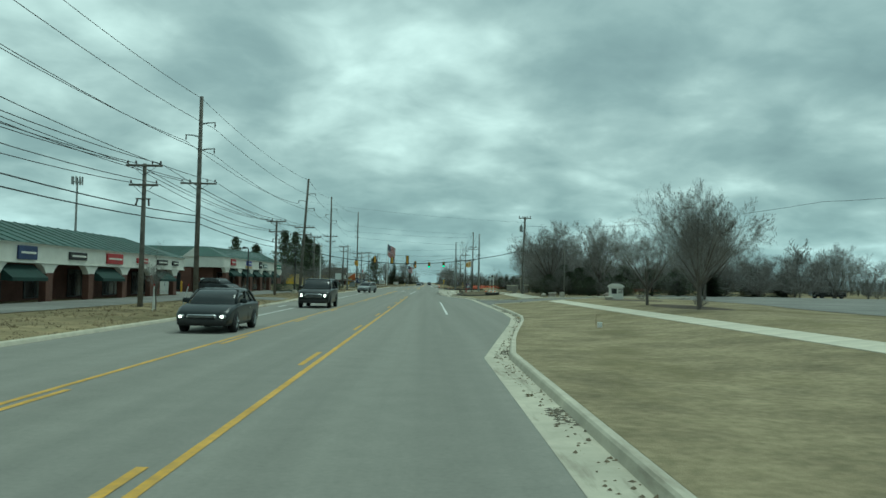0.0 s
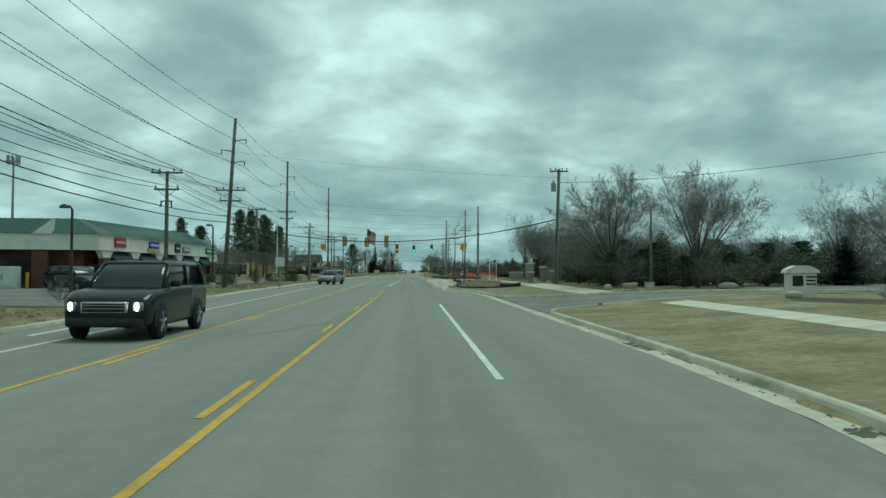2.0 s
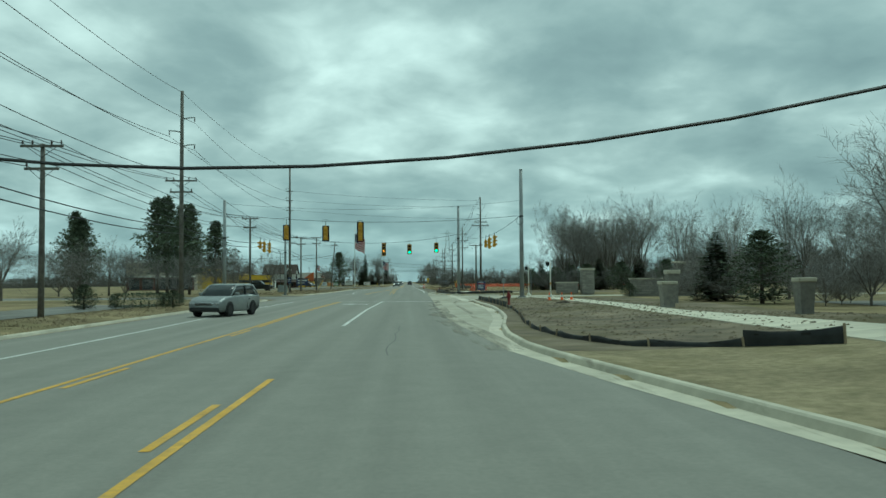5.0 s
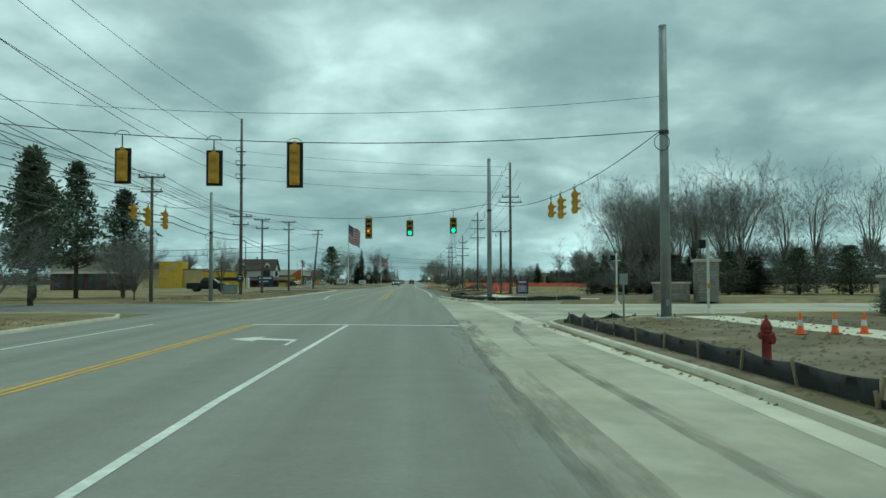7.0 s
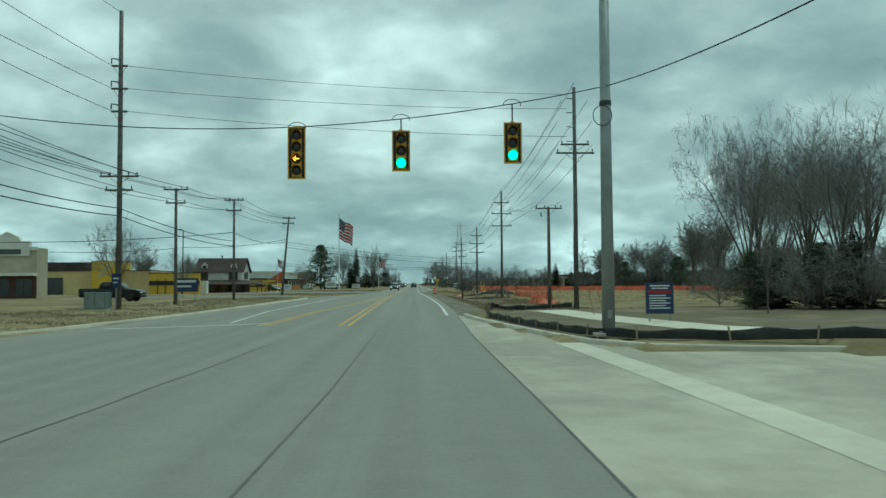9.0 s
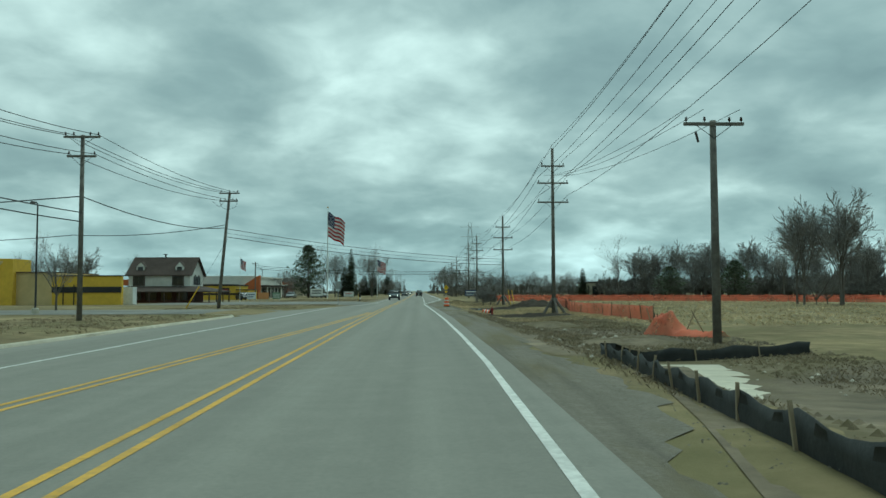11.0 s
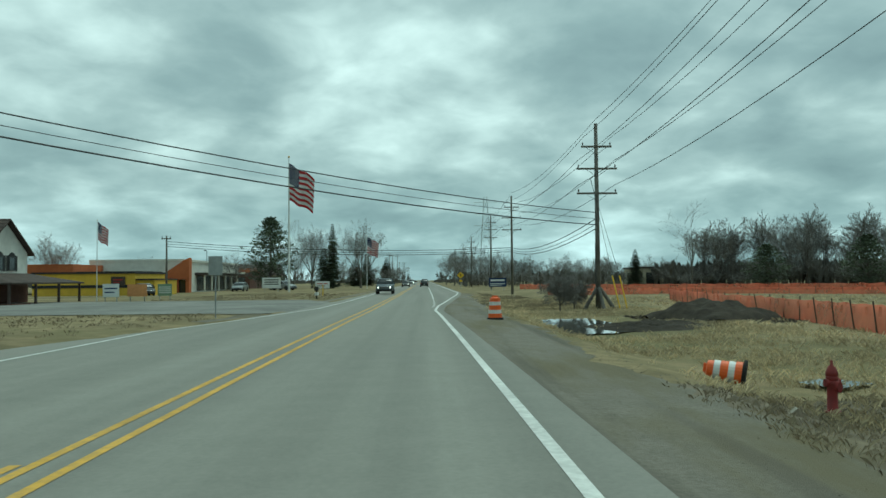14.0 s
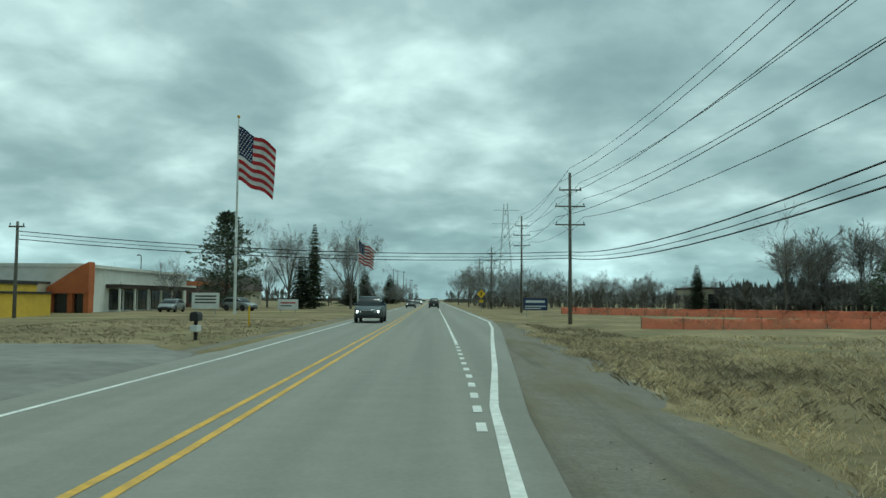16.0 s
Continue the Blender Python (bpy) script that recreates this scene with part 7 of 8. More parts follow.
# flags
def flag(x, y, tall, w, h, label, sway=0.0, pole_r=0.07, drop=0.25):
    f = thing("flagpole", x, y, 0.1, label, "flag", "flags on poles")
    part("pole", Geo().lathe([(pole_r * 1.3, -0.2), (pole_r, tall * 0.5), (pole_r * 0.5, tall)], n=10), SIGN_WHITE, f)
    part("ball", Geo().lathe([(0.01, 0), (pole_r * 1.3, pole_r), (pole_r * 1.3, pole_r * 2), (0.01, pole_r * 3)], (0, 0, tall), 10), SIGNAL_YELLOW, f)

    def at(u, v):
        lift = -sway * u * w - 0.10 * w * u * u
        return (0.06 + u * w * (0.80 - 0.06 * v), 0.16 * w * math.sin(u * 7 + v * 1.5) * u + 0.1 * u, tall - drop - v * h * (1 - 0.06 * u) + lift + 0.03 * h * math.sin(u * 9 + 1))
    n = 14
    for k in range(13):
        a, b = k / 13, (k + 1) / 13
        u0 = 0.4 if k < 7 else 0.0
        part("stripe", Geo().loft([[at(u0 + (1 - u0) * i / n, v) for i in range(n + 1)] for v in (a, (a + b) / 2, b)], caps=False, closed=False), FLAG_RED if k % 2 == 0 else FLAG_WHITE, f)
    canton = part("canton", Geo().loft([[at(0.4 * i / 6, v * 7 / 13) for i in range(7)] for v in (0, 0.25, 0.5, 0.75, 1)], caps=False, closed=False), FLAG_BLUE, f, "dark blue field with pale stars")
    st = Geo()
    for r in range(9):
        for c in range(6 - r % 2):
            u, v = 0.4 * (c * 2 + 1 + r % 2) / 12, (r + 1) / 10 * 7 / 13
            p0 = Vector(at(u, v))
            s = h * 0.014
            st.add([p0 + Vector((s * math.cos(w), -0.02, s * math.sin(w))) for w in [2 * math.pi * q / 5 for q in range(5)]], [(0, 1, 2, 3, 4)])
    part("stars", st, FLAG_WHITE, canton)
    return f


flag(-18.7, 364.7, 19.5, 4.5, 5.4, "large striped flag drooping from a white pole", 0.36, 0.12, 0.9)
flag(-9.8, 398.0, 9.9, 2.7, 2.9, "striped flag flying from a thin pole", 0.34, 0.06, 0.3)
flag(-26.5, 316.0, 6.8, 1.0, 1.5, "small striped flag on a thin pole", 0.5, 0.035, 0.15)

# letter box and marker posts by the drive
p = thing("letter_box", -8.2, 316.6, 0.08, "black newspaper and letter box on a post", "letter box")
part("post", Geo().box(-0.06, 0.06, -0.06, 0.06, -0.1, 1.0), BLACK_PAINT, p)
part("box", Geo().prism([(-0.16, 0.75), (0.16, 0.75), (0.16, 1.0), (0.1, 1.1), (-0.1, 1.1), (-0.16, 1.0)], "y", -0.3, 0.3), BLACK_PAINT, p)
part("paper_tube", Geo().box(-0.14, 0.14, -0.32, 0.28, 0.35, 0.6, 0.03), SIGN_WHITE, p)
part("door", Geo().box(-0.13, 0.13, -0.33, -0.3, 0.78, 1.02, 0.02), BLACK_PAINT, p)
for x, y in ((-9.5, 331),):
    p = thing("marker_post", x, y, 0.05, "yellow plastic utility marker post", "post", "utility markers")
    part("post", Geo().box(-0.05, 0.05, -0.03, 0.03, -0.1, 1.3, 0.01), SIGN_YELLOW, p)
    part("cap", Geo().box(-0.06, 0.06, -0.04, 0.04, 1.22, 1.34, 0.01), SIGN_WHITE, p)
# guy wire guards by the pole
for x, y in ((13.0, 297.2), (13.5, 297.4)):
    p = thing("guy_guard", x, y, height(x, y), "yellow plastic sleeve on a guy wire", "cable guard", "guy wire guards")
    part("sleeve", Geo().cyl((0, 0, 0), (-0.28, 0.75, 2.1), 0.045, n=8), SIGN_YELLOW, p)
    part("wire", Geo().cyl((-0.28, 0.75, 2.1), (-0.75 + 12.6 - x, 2.6, 8.5), 0.012, n=4), WIRE, p)

p = thing("guy_guard", -20.9, 268.2, 0.1, "yellow plastic sleeve on a guy wire", "cable guard", "guy wire guards")
part("sleeve", Geo().cyl((0, 0, -0.1), (1.3, 0, 2.1), 0.055, n=8), SIGN_YELLOW, p)
part("wire", Geo().cyl((1.3, 0, 2.1), (3.9, 0, 6.5), 0.012, n=4), WIRE, p)

# green power cabinet by the far pole
p = thing("power_cabinet", -19.5, 207.0, 0.1, "grey-green electrical cabinet on a pad", "cabinet")
part("body", Geo().box(-0.7, 0.7, -0.5, 0.5, 0.1, 1.15, 0.04), mat("cabinet_paint", (0.20, 0.25, 0.22), None, 0.7, 4.0, 0.0), p)
part("pad", Geo().box(-0.9, 0.9, -0.7, 0.7, -0.1, 0.1), CONCRETE, p)
part("door", Geo().box(-0.6, -0.03, -0.53, -0.5, 0.18, 1.05, 0.01), POLE_STEEL, p)
part("door", Geo().box(0.03, 0.6, -0.53, -0.5, 0.18, 1.05, 0.01), POLE_STEEL, p)


# stone monument, boulders and stone urns
def stone_block(parent, x0, x1, y0, y1, z0, z1, course=0.22, length=0.42, seed=1):
    """A pier or wall of separate stones round a core."""
    r = random.Random(seed)
    part("core", Geo().box(x0 + 0.03, x1 - 0.03, y0 + 0.03, y1 - 0.03, z0, z1 - 0.02), mat("mortar", (0.20, 0.19, 0.17), None, 0.95, 6.0, 0.2), parent)
    unit = Geo().box(-0.5, 0.5, -0.5, 0.5, -0.5, 0.5, 0.04).mesh("stone", STONE)
    n = max(1, round((z1 - z0) / course))
    for i in range(n):
        za, zb_ = z0 + (z1 - z0) * i / n, z0 + (z1 - z0) * (i + 1) / n
        for axis, a0, a1, fixed, sgn in (("x", x0, x1, y0, -1), ("y", y0, y1, x1, 1), ("y", y0, y1, x0, -1)):
            a = a0 + 0.03 - (length * 0.5 if i % 2 else 0) * r.uniform(0.6, 1.0)
            while a < a1:
                ln_ = length * r.uniform(0.7, 1.35)
                p0, p1 = max(a, a0), min(a + ln_, a1)
                if p1 - p0 > 0.06:
                    o = new("stone", unit)
                    o.parent = parent
                    cx = ((p0 + p1) / 2, fixed + 0.03 * -sgn) if axis == "x" else (fixed - 0.03 * sgn, (p0 + p1) / 2)
                    sx = (p1 - p0 - 0.016, 0.09 + r.uniform(-0.015, 0.02))
                    o.matrix_basis = Matrix.Translation((cx[0], cx[1], (za + zb_) / 2)) @ Matrix.Diagonal((*(sx if axis == "x" else sx[::-1]), zb_ - za - 0.014, 1))
                a += ln_


p = thing("stone_gate_pier", 20.85, 173.4, 0.12, "tall square grey stone pier with cap slab", "pier", "stone gate walls")
stone_block(p, -0.68, 0.68, -0.6, 0.6, 0.0, 2.75, 0.2, 0.4, 3)
part("cap", Geo().box(-0.8, 0.8, -0.75, 0.75, 2.75, 2.95, 0.04), CONCRETE, p, "pale concrete cap")
p = thing("stone_gate_wall", 18.6, 174.0, 0.12, "low grey stone wall with pale coping", "wall", "stone gate walls")
stone_block(p, -1.25, 1.2, -0.3, 0.3, 0.0, 1.25, 0.2, 0.4, 5)
part("coping", Geo().box(-1.35, 1.3, -0.4, 0.4, 1.25, 1.38, 0.03), CONCRETE, p, "pale concrete coping")
p = thing("stone_gate_pier", 24.3, 150.6, height(24.3, 150.6), "tall square grey stone pier with cap slab", "pier", "stone gate walls")
stone_block(p, -0.8, 0.8, -0.6, 0.6, 0.0, 2.85, 0.2, 0.4, 9)
part("cap", Geo().box(-0.95, 0.95, -0.75, 0.75, 2.85, 3.03, 0.04), CONCRETE, p, "pale concrete cap")
p = thing("stone_gate_wall", 21.4, 150.2, height(21.4, 150.2), "low grey stone wall with pale coping", "wall", "stone gate walls")
stone_block(p, -2.0, 2.0, -0.3, 0.3, 0.0, 1.45, 0.2, 0.4, 11)
part("coping", Geo().box(-2.1, 2.1, -0.4, 0.4, 1.45, 1.58, 0.03), CONCRETE, p, "pale concrete coping")
for x, y, w, h in ((13.45, 108.2, 0.27, 1.25), (13.3, 122, 0.36, 1.35), (15.9, 129, 0.34, 2.0)):
    p = thing("stone_post", x, y, height(x, y), "short tapered stone pillar with square cap", "pillar", "stone pillars")
    part("shaft", Geo().loft([[(sx * w * k, sy * w * k, z) for sx, sy in ((-1, -1), (1, -1), (1, 1), (-1, 1))] for k, z in ((0.86, 0), (0.8, h * 0.1), (1.0, h * 0.85), (1.0, h * 0.88))]), STONE, p)
    part("cap", Geo().box(-w * 1.15, w * 1.15, -w * 1.15, w * 1.15, h * 0.88, h, 0.04), CONCRETE, p)
p = thing("sign_monument", 14.8, 62.3, height(14.8, 62.3), "pale stone sign monument with pitched cap", "monument", rz=-8)
p.matrix_basis = p.matrix_basis @ Matrix.Diagonal((0.72, 0.72, 1.0, 1.0))
part("body", Geo().box(-0.75, 0.75, -0.3, 0.3, -0.05, 0.95, 0.03), FASCIA, p)
part("cap", Geo().prism([(-0.9, 0.95), (0.9, 0.95), (0.82, 1.08), (0.35, 1.24), (-0.35, 1.24), (-0.82, 1.08)], "y", -0.4, 0.4), FASCIA, p)
part("plaque", Geo().box(-0.5, 0.05, -0.33, -0.3, 0.45, 0.85, 0.01), BLACK_PAINT, p, "dark plaque")
part("side_louvre", Geo().box(0.2, 0.7, -0.33, -0.3, 0.5, 0.56).box(0.2, 0.7, -0.33, -0.3, 0.64, 0.70).box(0.2, 0.7, -0.33, -0.3, 0.78, 0.84), SHINGLE, p)


def boulder(x, y, w, h, material, label, seed):
    r = random.Random(seed)
    g_ = Geo()
    rows = []
    for i in range(7):
        a = math.pi * i / 6
        rows.append([(w * math.sin(a) * math.cos(b) * (1 + 0.18 * noise.noise(Vector((math.cos(b), math.sin(b), i * 0.7 + seed)))) + 0.001, w * 0.75 * math.sin(a) * math.sin(b) * (1 + 0.18 * noise.noise(Vector((math.sin(b), math.cos(b), i * 0.5 + seed * 3)))), h * 0.42 - h * 0.58 * math.cos(a)) for b in [2 * math.pi * k / 10 for k in range(10)]])
    g_.loft(rows)
    return single("boulder", g_, material, label, "boulder", "boulders on the verge", smooth=True, at=(x, y, height(x, y)))


PALE_ROCK = mat("pale_limestone", (0.50, 0.46, 0.38), (0.38, 0.35, 0.29), 0.9, 3.0, 0.5, 14.0)
PINK_ROCK = mat("pinkish_granite", (0.36, 0.30, 0.25), (0.26, 0.22, 0.185), 0.9, 4.0, 0.5, 14.0)
boulder(11.7, 80.0, 0.27, 0.36, PALE_ROCK, "small pale rounded boulder on dry grass", 1)
boulder(17.2, 75.2, 0.6, 0.42, PINK_ROCK, "long pinkish granite boulder", 4)
p = thing("layered_rock", 11.9, 75.75, height(11.9, 75.75), "squat tan rock in rough flat layers", "boulder", "boulders on the verge", -12)
for i_, (w_, d_, z_, h_) in enumerate(((0.40, 0.30, -0.04, 0.2), (0.36, 0.27, 0.17, 0.15), (0.41, 0.28, 0.33, 0.15))):
    ring = [(math.cos(a_), math.sin(a_), 1 + 0.12 * noise.noise(Vector((math.cos(a_) * 1.3, math.sin(a_) * 1.3, i_ * 3.1)))) for a_ in [2 * math.pi * k_ / 14 for k_ in range(14)]]
    part("layer", Geo().loft([[(w_ * q_ * k_ * math.copysign(abs(c_) ** 0.5, c_), d_ * q_ * k_ * math.copysign(abs(v_) ** 0.5, v_), z_ + h_ * f_ + 0.02 * c_) for c_, v_, q_ in ring] for k_, f_ in ((0.94, 0), (1.0, 0.25), (1.0, 0.8), (0.93, 1.0))]), PALE_ROCK if i_ != 1 else PINK_ROCK, p)
boulder(14.0, 61.2, 0.35, 0.3, PALE_ROCK, "pale boulder at a monument's foot", 5)
p = thing("utility_box", 12.65, 74.7, height(12.65, 74.7), "pale stone-coloured utility box", "box")
part("body", Geo().box(-0.21, 0.21, -0.2, 0.2, -0.05, 0.46, 0.03), PALE_ROCK, p)
part("lid", Geo().box(-0.23, 0.23, -0.22, 0.22, 0.46, 0.5, 0.015), PALE_ROCK, p)
pole(12.95, 75.4, 4.75, "slim dark wooden pole behind a utility box", 0.075)
# small white box on a stake in the lawn
p = thing("lawn_marker", 6.5, 30.0, height(6.5, 30.0), "white plastic marker box beside a metal stake", "marker")
part("box", Geo().box(-0.06, 0.11, -0.06, 0.06, 0.0, 0.2, 0.015), WHITE_PLASTIC, p)
part("stake", Geo().box(-0.13, -0.11, -0.012, 0.012, -0.1, 0.52), STAKE, p)
part("arm", Geo().box(-0.13, 0.08, -0.01, 0.01, 0.46, 0.48), STAKE, p)


# ---- site fences ----
def cloth(pts, tall, material, label, name, stake_mat, step=2.4, sag=0.12, lean=0.1, seed=1, every=2.0):
    """A run of cloth on stakes through ground points (x, y), uneven along the top."""
    r = random.Random(seed)
    f = thing(name, 0, 0, 0, label, "fence", name + "s on the site")
    line_ = []
    for (ax, ay), (bx, by) in zip(pts, pts[1:]):
        n = max(1, int(math.hypot(bx - ax, by - ay) / 0.4))
        line_ += [(ax + (bx - ax) * i / n, ay + (by - ay) * i / n) for i in range(n)]
    line_.append(pts[-1])
    low, top, mid = [], [], []
    run = 0.0
    for i, (x, y) in enumerate(line_):
        if i:
            run += math.hypot(x - line_[i - 1][0], y - line_[i - 1][1])
        z = height(x, y)
        w = abs(math.sin(math.pi * run / every))
        h = tall * (1 - sag * w) + 0.06 * tall * noise.noise(Vector((x * 0.7, y * 0.7, seed)))
        o = lean * noise.noise(Vector((x * 0.4, y * 0.4, seed + 5)))
        low.append((x + 0.05 * noise.noise(Vector((x, y, 1))), y, z - 0.02))
        mid.append((x + o * 0.6 + 0.04 * math.sin(run * 5), y + o * 0.3, z + h * 0.5))
        top.append((x + o, y + o * 0.5, z + h))
    thick = [[(p[0] + d, p[1] + d * 0.3, p[2]) for p in row] for d, rows_ in ((0, (low, mid, top)), (0.012, (top, mid, low))) for row in rows_]
    part("cloth", Geo().loft(thick, caps=False, closed=False), material, f, smooth=True)
    stake = Geo().box(-0.02, 0.02, -0.02, 0.02, -0.2, tall * 1.12).mesh("stake", stake_mat)
    run, last = 0.0, -9.0
    for i, (x, y) in enumerate(line_):
        if i:
            run += math.hypot(x - line_[i - 1][0], y - line_[i - 1][1])
        if run - last >= every:
            o = new("stake", stake)
            o.parent = f
            o.matrix_basis = pose(x - 0.03, y - 0.03, height(x, y), r.uniform(-9, 9), r.uniform(-9, 9), 0)
            last = run
    return f


SILT = "black silt fence cloth sagging between wooden stakes"
cloth([(5.8, 128), (5.85, 134), (5.8, 141), (5.85, 147.6)], 0.36, SILT_BLACK, SILT, "silt_fence", STAKE, seed=2)
cloth([(8.8, 97.4), (8.0, 97.95), (7.2, 98.5)], 0.38, SILT_BLACK, SILT, "silt_fence", STAKE, seed=3, sag=0.2)
cloth([(7.2, 98.5), (5.2, 100), (4.2, 103), (4.0, 107), (4.3, 111), (5.0, 117), (5.6, 124), (5.8, 128)], 0.2, SILT_BLACK, SILT, "silt_fence", STAKE, seed=4, sag=0.4)
cloth([(6.9, 149.0), (8.1, 150.2), (9.6, 151.6)], 0.42, SILT_BLACK, SILT, "silt_fence", STAKE, seed=6, sag=0.5)
cloth([(4.0, 191), (4.6, 184), (5.5, 179), (6.6, 176.6), (8.6, 175.3), (12.3, 174.6)], 0.30, SILT_BLACK, SILT, "silt_fence", STAKE, seed=8, sag=0.25)
cloth([(4.0, 191), (4.6, 199), (5.4, 206), (6.1, 212), (6.3, 216.4), (8.2, 216.9), (13, 217.2)], 0.45, SILT_BLACK, SILT, "silt_fence", STAKE, seed=9, sag=0.3)
ORANGE = "orange plastic safety netting on rusty stakes"
RUSTY = mat("rusty_steel_stake", (0.085, 0.058, 0.045), (0.055, 0.042, 0.036), 0.85, 9.0, 0.2)
cloth([(16.2, 244.4), (15.7, 249.7), (15.1, 256.3), (14.7, 263), (15.2, 268), (17.3, 281), (18.6, 292), (19.4, 300), (21, 310), (22.5, 318)], 0.98, ORANGE_MESH, ORANGE, "safety_fence", RUSTY, seed=12, every=1.8, lean=0.3, sag=0.05)
cloth([(14.9, 237.6), (15.5, 240.5), (16.15, 244.2)], 0.5, ORANGE_MESH, "orange safety netting sagging to the ground", "safety_fence", RUSTY, seed=14, every=1.7, lean=0.6, sag=0.5)


def crumpled(x0, y0, x1, y1, deep, tall, label, seed):
    """A length of netting pulled down into folds between leaning stakes."""
    f = thing("fallen_safety_fence", 0, 0, 0, label, "fence")
    nx, ny, rows = 48, 12, []
    dx, dy = x1 - x0, y1 - y0
    ln_ = math.hypot(dx, dy)
    for j in range(ny + 1):
        row = []
        for i in range(nx + 1):
            u, v = i / nx, j / ny * 2 - 1
            w = deep * v * (0.6 + 0.5 * noise.noise(Vector((u * 5, v, seed))))
            x, y = x0 + dx * u - dy / ln_ * w, y0 + dy * u + dx / ln_ * w
            fold = abs(noise.noise(Vector((x * 1.1, y * 1.1, seed)))) * 1.1 + 0.5 * abs(noise.noise(Vector((x * 3.2, y * 3.2, seed + 3))))
            hump = math.exp(-((u - 0.22) / 0.16) ** 2) + 0.35
            row.append((x, y, height(x, y) + 0.03 + tall * hump * (1 - v * v) * (0.55 + 0.75 * fold)))
        rows.append(row)
    part("cloth", Geo().loft(rows, caps=False, closed=False), ORANGE_MESH, f, smooth=True)
    for u, a in ((0.06, -18), (0.22, 6), (0.5, 22), (0.8, -30)):
        o = part("stake", Geo().box(-0.02, 0.02, -0.02, 0.02, -0.15, tall * 1.35), STAKE, f)
        o.matrix_basis = pose(x0 + dx * u, y0 + dy * u, height(x0 + dx * u, y0 + dy * u), 4, a, 0)


crumpled(11.7, 229.6, 13.4, 225.4, 0.8, 0.95, "crumpled orange safety netting heaped on bare earth", 3)
cloth([(15.5, 342), (19, 341), (24, 342), (30, 344), (40, 340), (50, 330), (62, 320), (80, 305)], 0.8, ORANGE_MESH, ORANGE, "safety_fence", RUSTY, seed=16, every=2.6)
cloth([(19, 399), (24, 392), (30, 386), (40, 378), (55, 366), (75, 352), (100, 338)], 1.0, ORANGE_MESH, ORANGE, "safety_fence", RUSTY, seed=18, every=2.8)
for x, y, a in ((8.6, 190.5, 12), (9.1, 190.8, 14), (9.6, 191.2, 8)):
    p = thing("survey_stake", x, y, height(x, y), "pale leaning wooden survey stake", "stake", "survey stakes")
    part("stake", Geo().box(-0.02, 0.02, -0.015, 0.015, -0.2, 1.25), STAKE, p)
    part("ribbon", Geo().box(-0.03, 0.03, -0.02, 0.02, 1.05, 1.12), ORANGE_PLASTIC, p)
    p.rotation_euler = (0, radians(-a), 0)

pavement([(10.3, -30), (10.2, 20), (10.1, 45), (10.1, 62.6)], 1.12, "pale concrete footpath slabs across a lawn")
pavement([(10.25, 76.75), (10.2, 82), (10.15, 88), (10.3, 96), (10.5, 104), (11.4, 114), (12.3, 126), (12.2, 138), (11.5, 148)], 1.9, "pale concrete footpath slabs beside bare earth")
pavement([(14, 176.2), (11.5, 177), (9.6, 180), (8.5, 187), (7.9, 196), (7.6, 206), (8.6, 215)], 1.7, "bright new concrete footpath slabs on a building site")


# soil heaps and puddles
def heap(pts, label, material, name="soil_heap"):
    g_ = Geo()
    x0, x1, y0, y1, zt, seed = pts
    nx, ny = 44, 32
    rows = []
    for j in range(ny + 1):
        row = []
        for i in range(nx + 1):
            u, v = i / nx * 2 - 1, j / ny * 2 - 1
            x, y = (x0 + x1) / 2 + u * (x1 - x0) / 2, (y0 + y1) / 2 + v * (y1 - y0) / 2
            r = math.sqrt(u * u + v * v) + 0.25 * noise.noise(Vector((x * 0.6, y * 0.6, seed)))
            z = zt * max(0.0, 1 - r * r) ** 0.8 * (1 + 0.35 * noise.noise(Vector((x * 1.3, y * 1.3, seed + 3))))
            z += (0.10 * noise.noise(Vector((x * 2.3, y * 2.3, seed))) + 0.06 * noise.noise(Vector((x * 6, y * 6, seed)))) * max(0.0, 1 - r)
            row.append((x, y, height(x, y) - 0.06 + z))
        rows.append(row)
    g_.loft(rows, caps=False, closed=False)
    return single(name, g_, material, label, "soil heap", "soil heaps", smooth=False)


heap((11.4, 17.4, 282.4, 289, 0.9, 2), "heap of dark topsoil on dry grass", DARK_SOIL)
heap((7.6, 13.0, 278.5, 284.5, 0.28, 3), "low spill of dark topsoil beside a puddle", DARK_SOIL)
heap((5.2, 13.5, 253.2, 257.0, 0.36, 5), "low dark ridge of dug soil", DARK_SOIL)
heap((9.2, 10.4, 131.2, 132.2, 0.18, 7), "low clod of dark soil", DARK_SOIL)
heap((7.5, 12.0, 223, 228, 0.30, 9), "low heap of churned brown soil", DIRT)
heap((7.2, 10.6, 237, 245, 0.28, 10), "low heap of churned brown soil", DIRT)


def puddle(pts, label, lift=0.09):
    g_ = Geo()
    cx, cy = sum(p[0] for p in pts) / len(pts), sum(p[1] for p in pts) / len(pts)
    z = min(height(*p) for p in pts) + lift
    ring = []
    for i in range(len(pts) * 8):
        k, t = divmod(i, 8)
        a, b = pts[k], pts[(k + 1) % len(pts)]
        x, y = a[0] + (b[0] - a[0]) * t / 8, a[1] + (b[1] - a[1]) * t / 8
        s = 1 + 0.16 * noise.noise(Vector((x * 1.1, y * 1.1, 4)))
        ring.append((cx + (x - cx) * s, cy + (y - cy) * s, z))
    g_.add(ring, [tuple(range(len(ring)))])
    return single("puddle", g_, WATER, label, "puddle", "puddles", kind="structure")


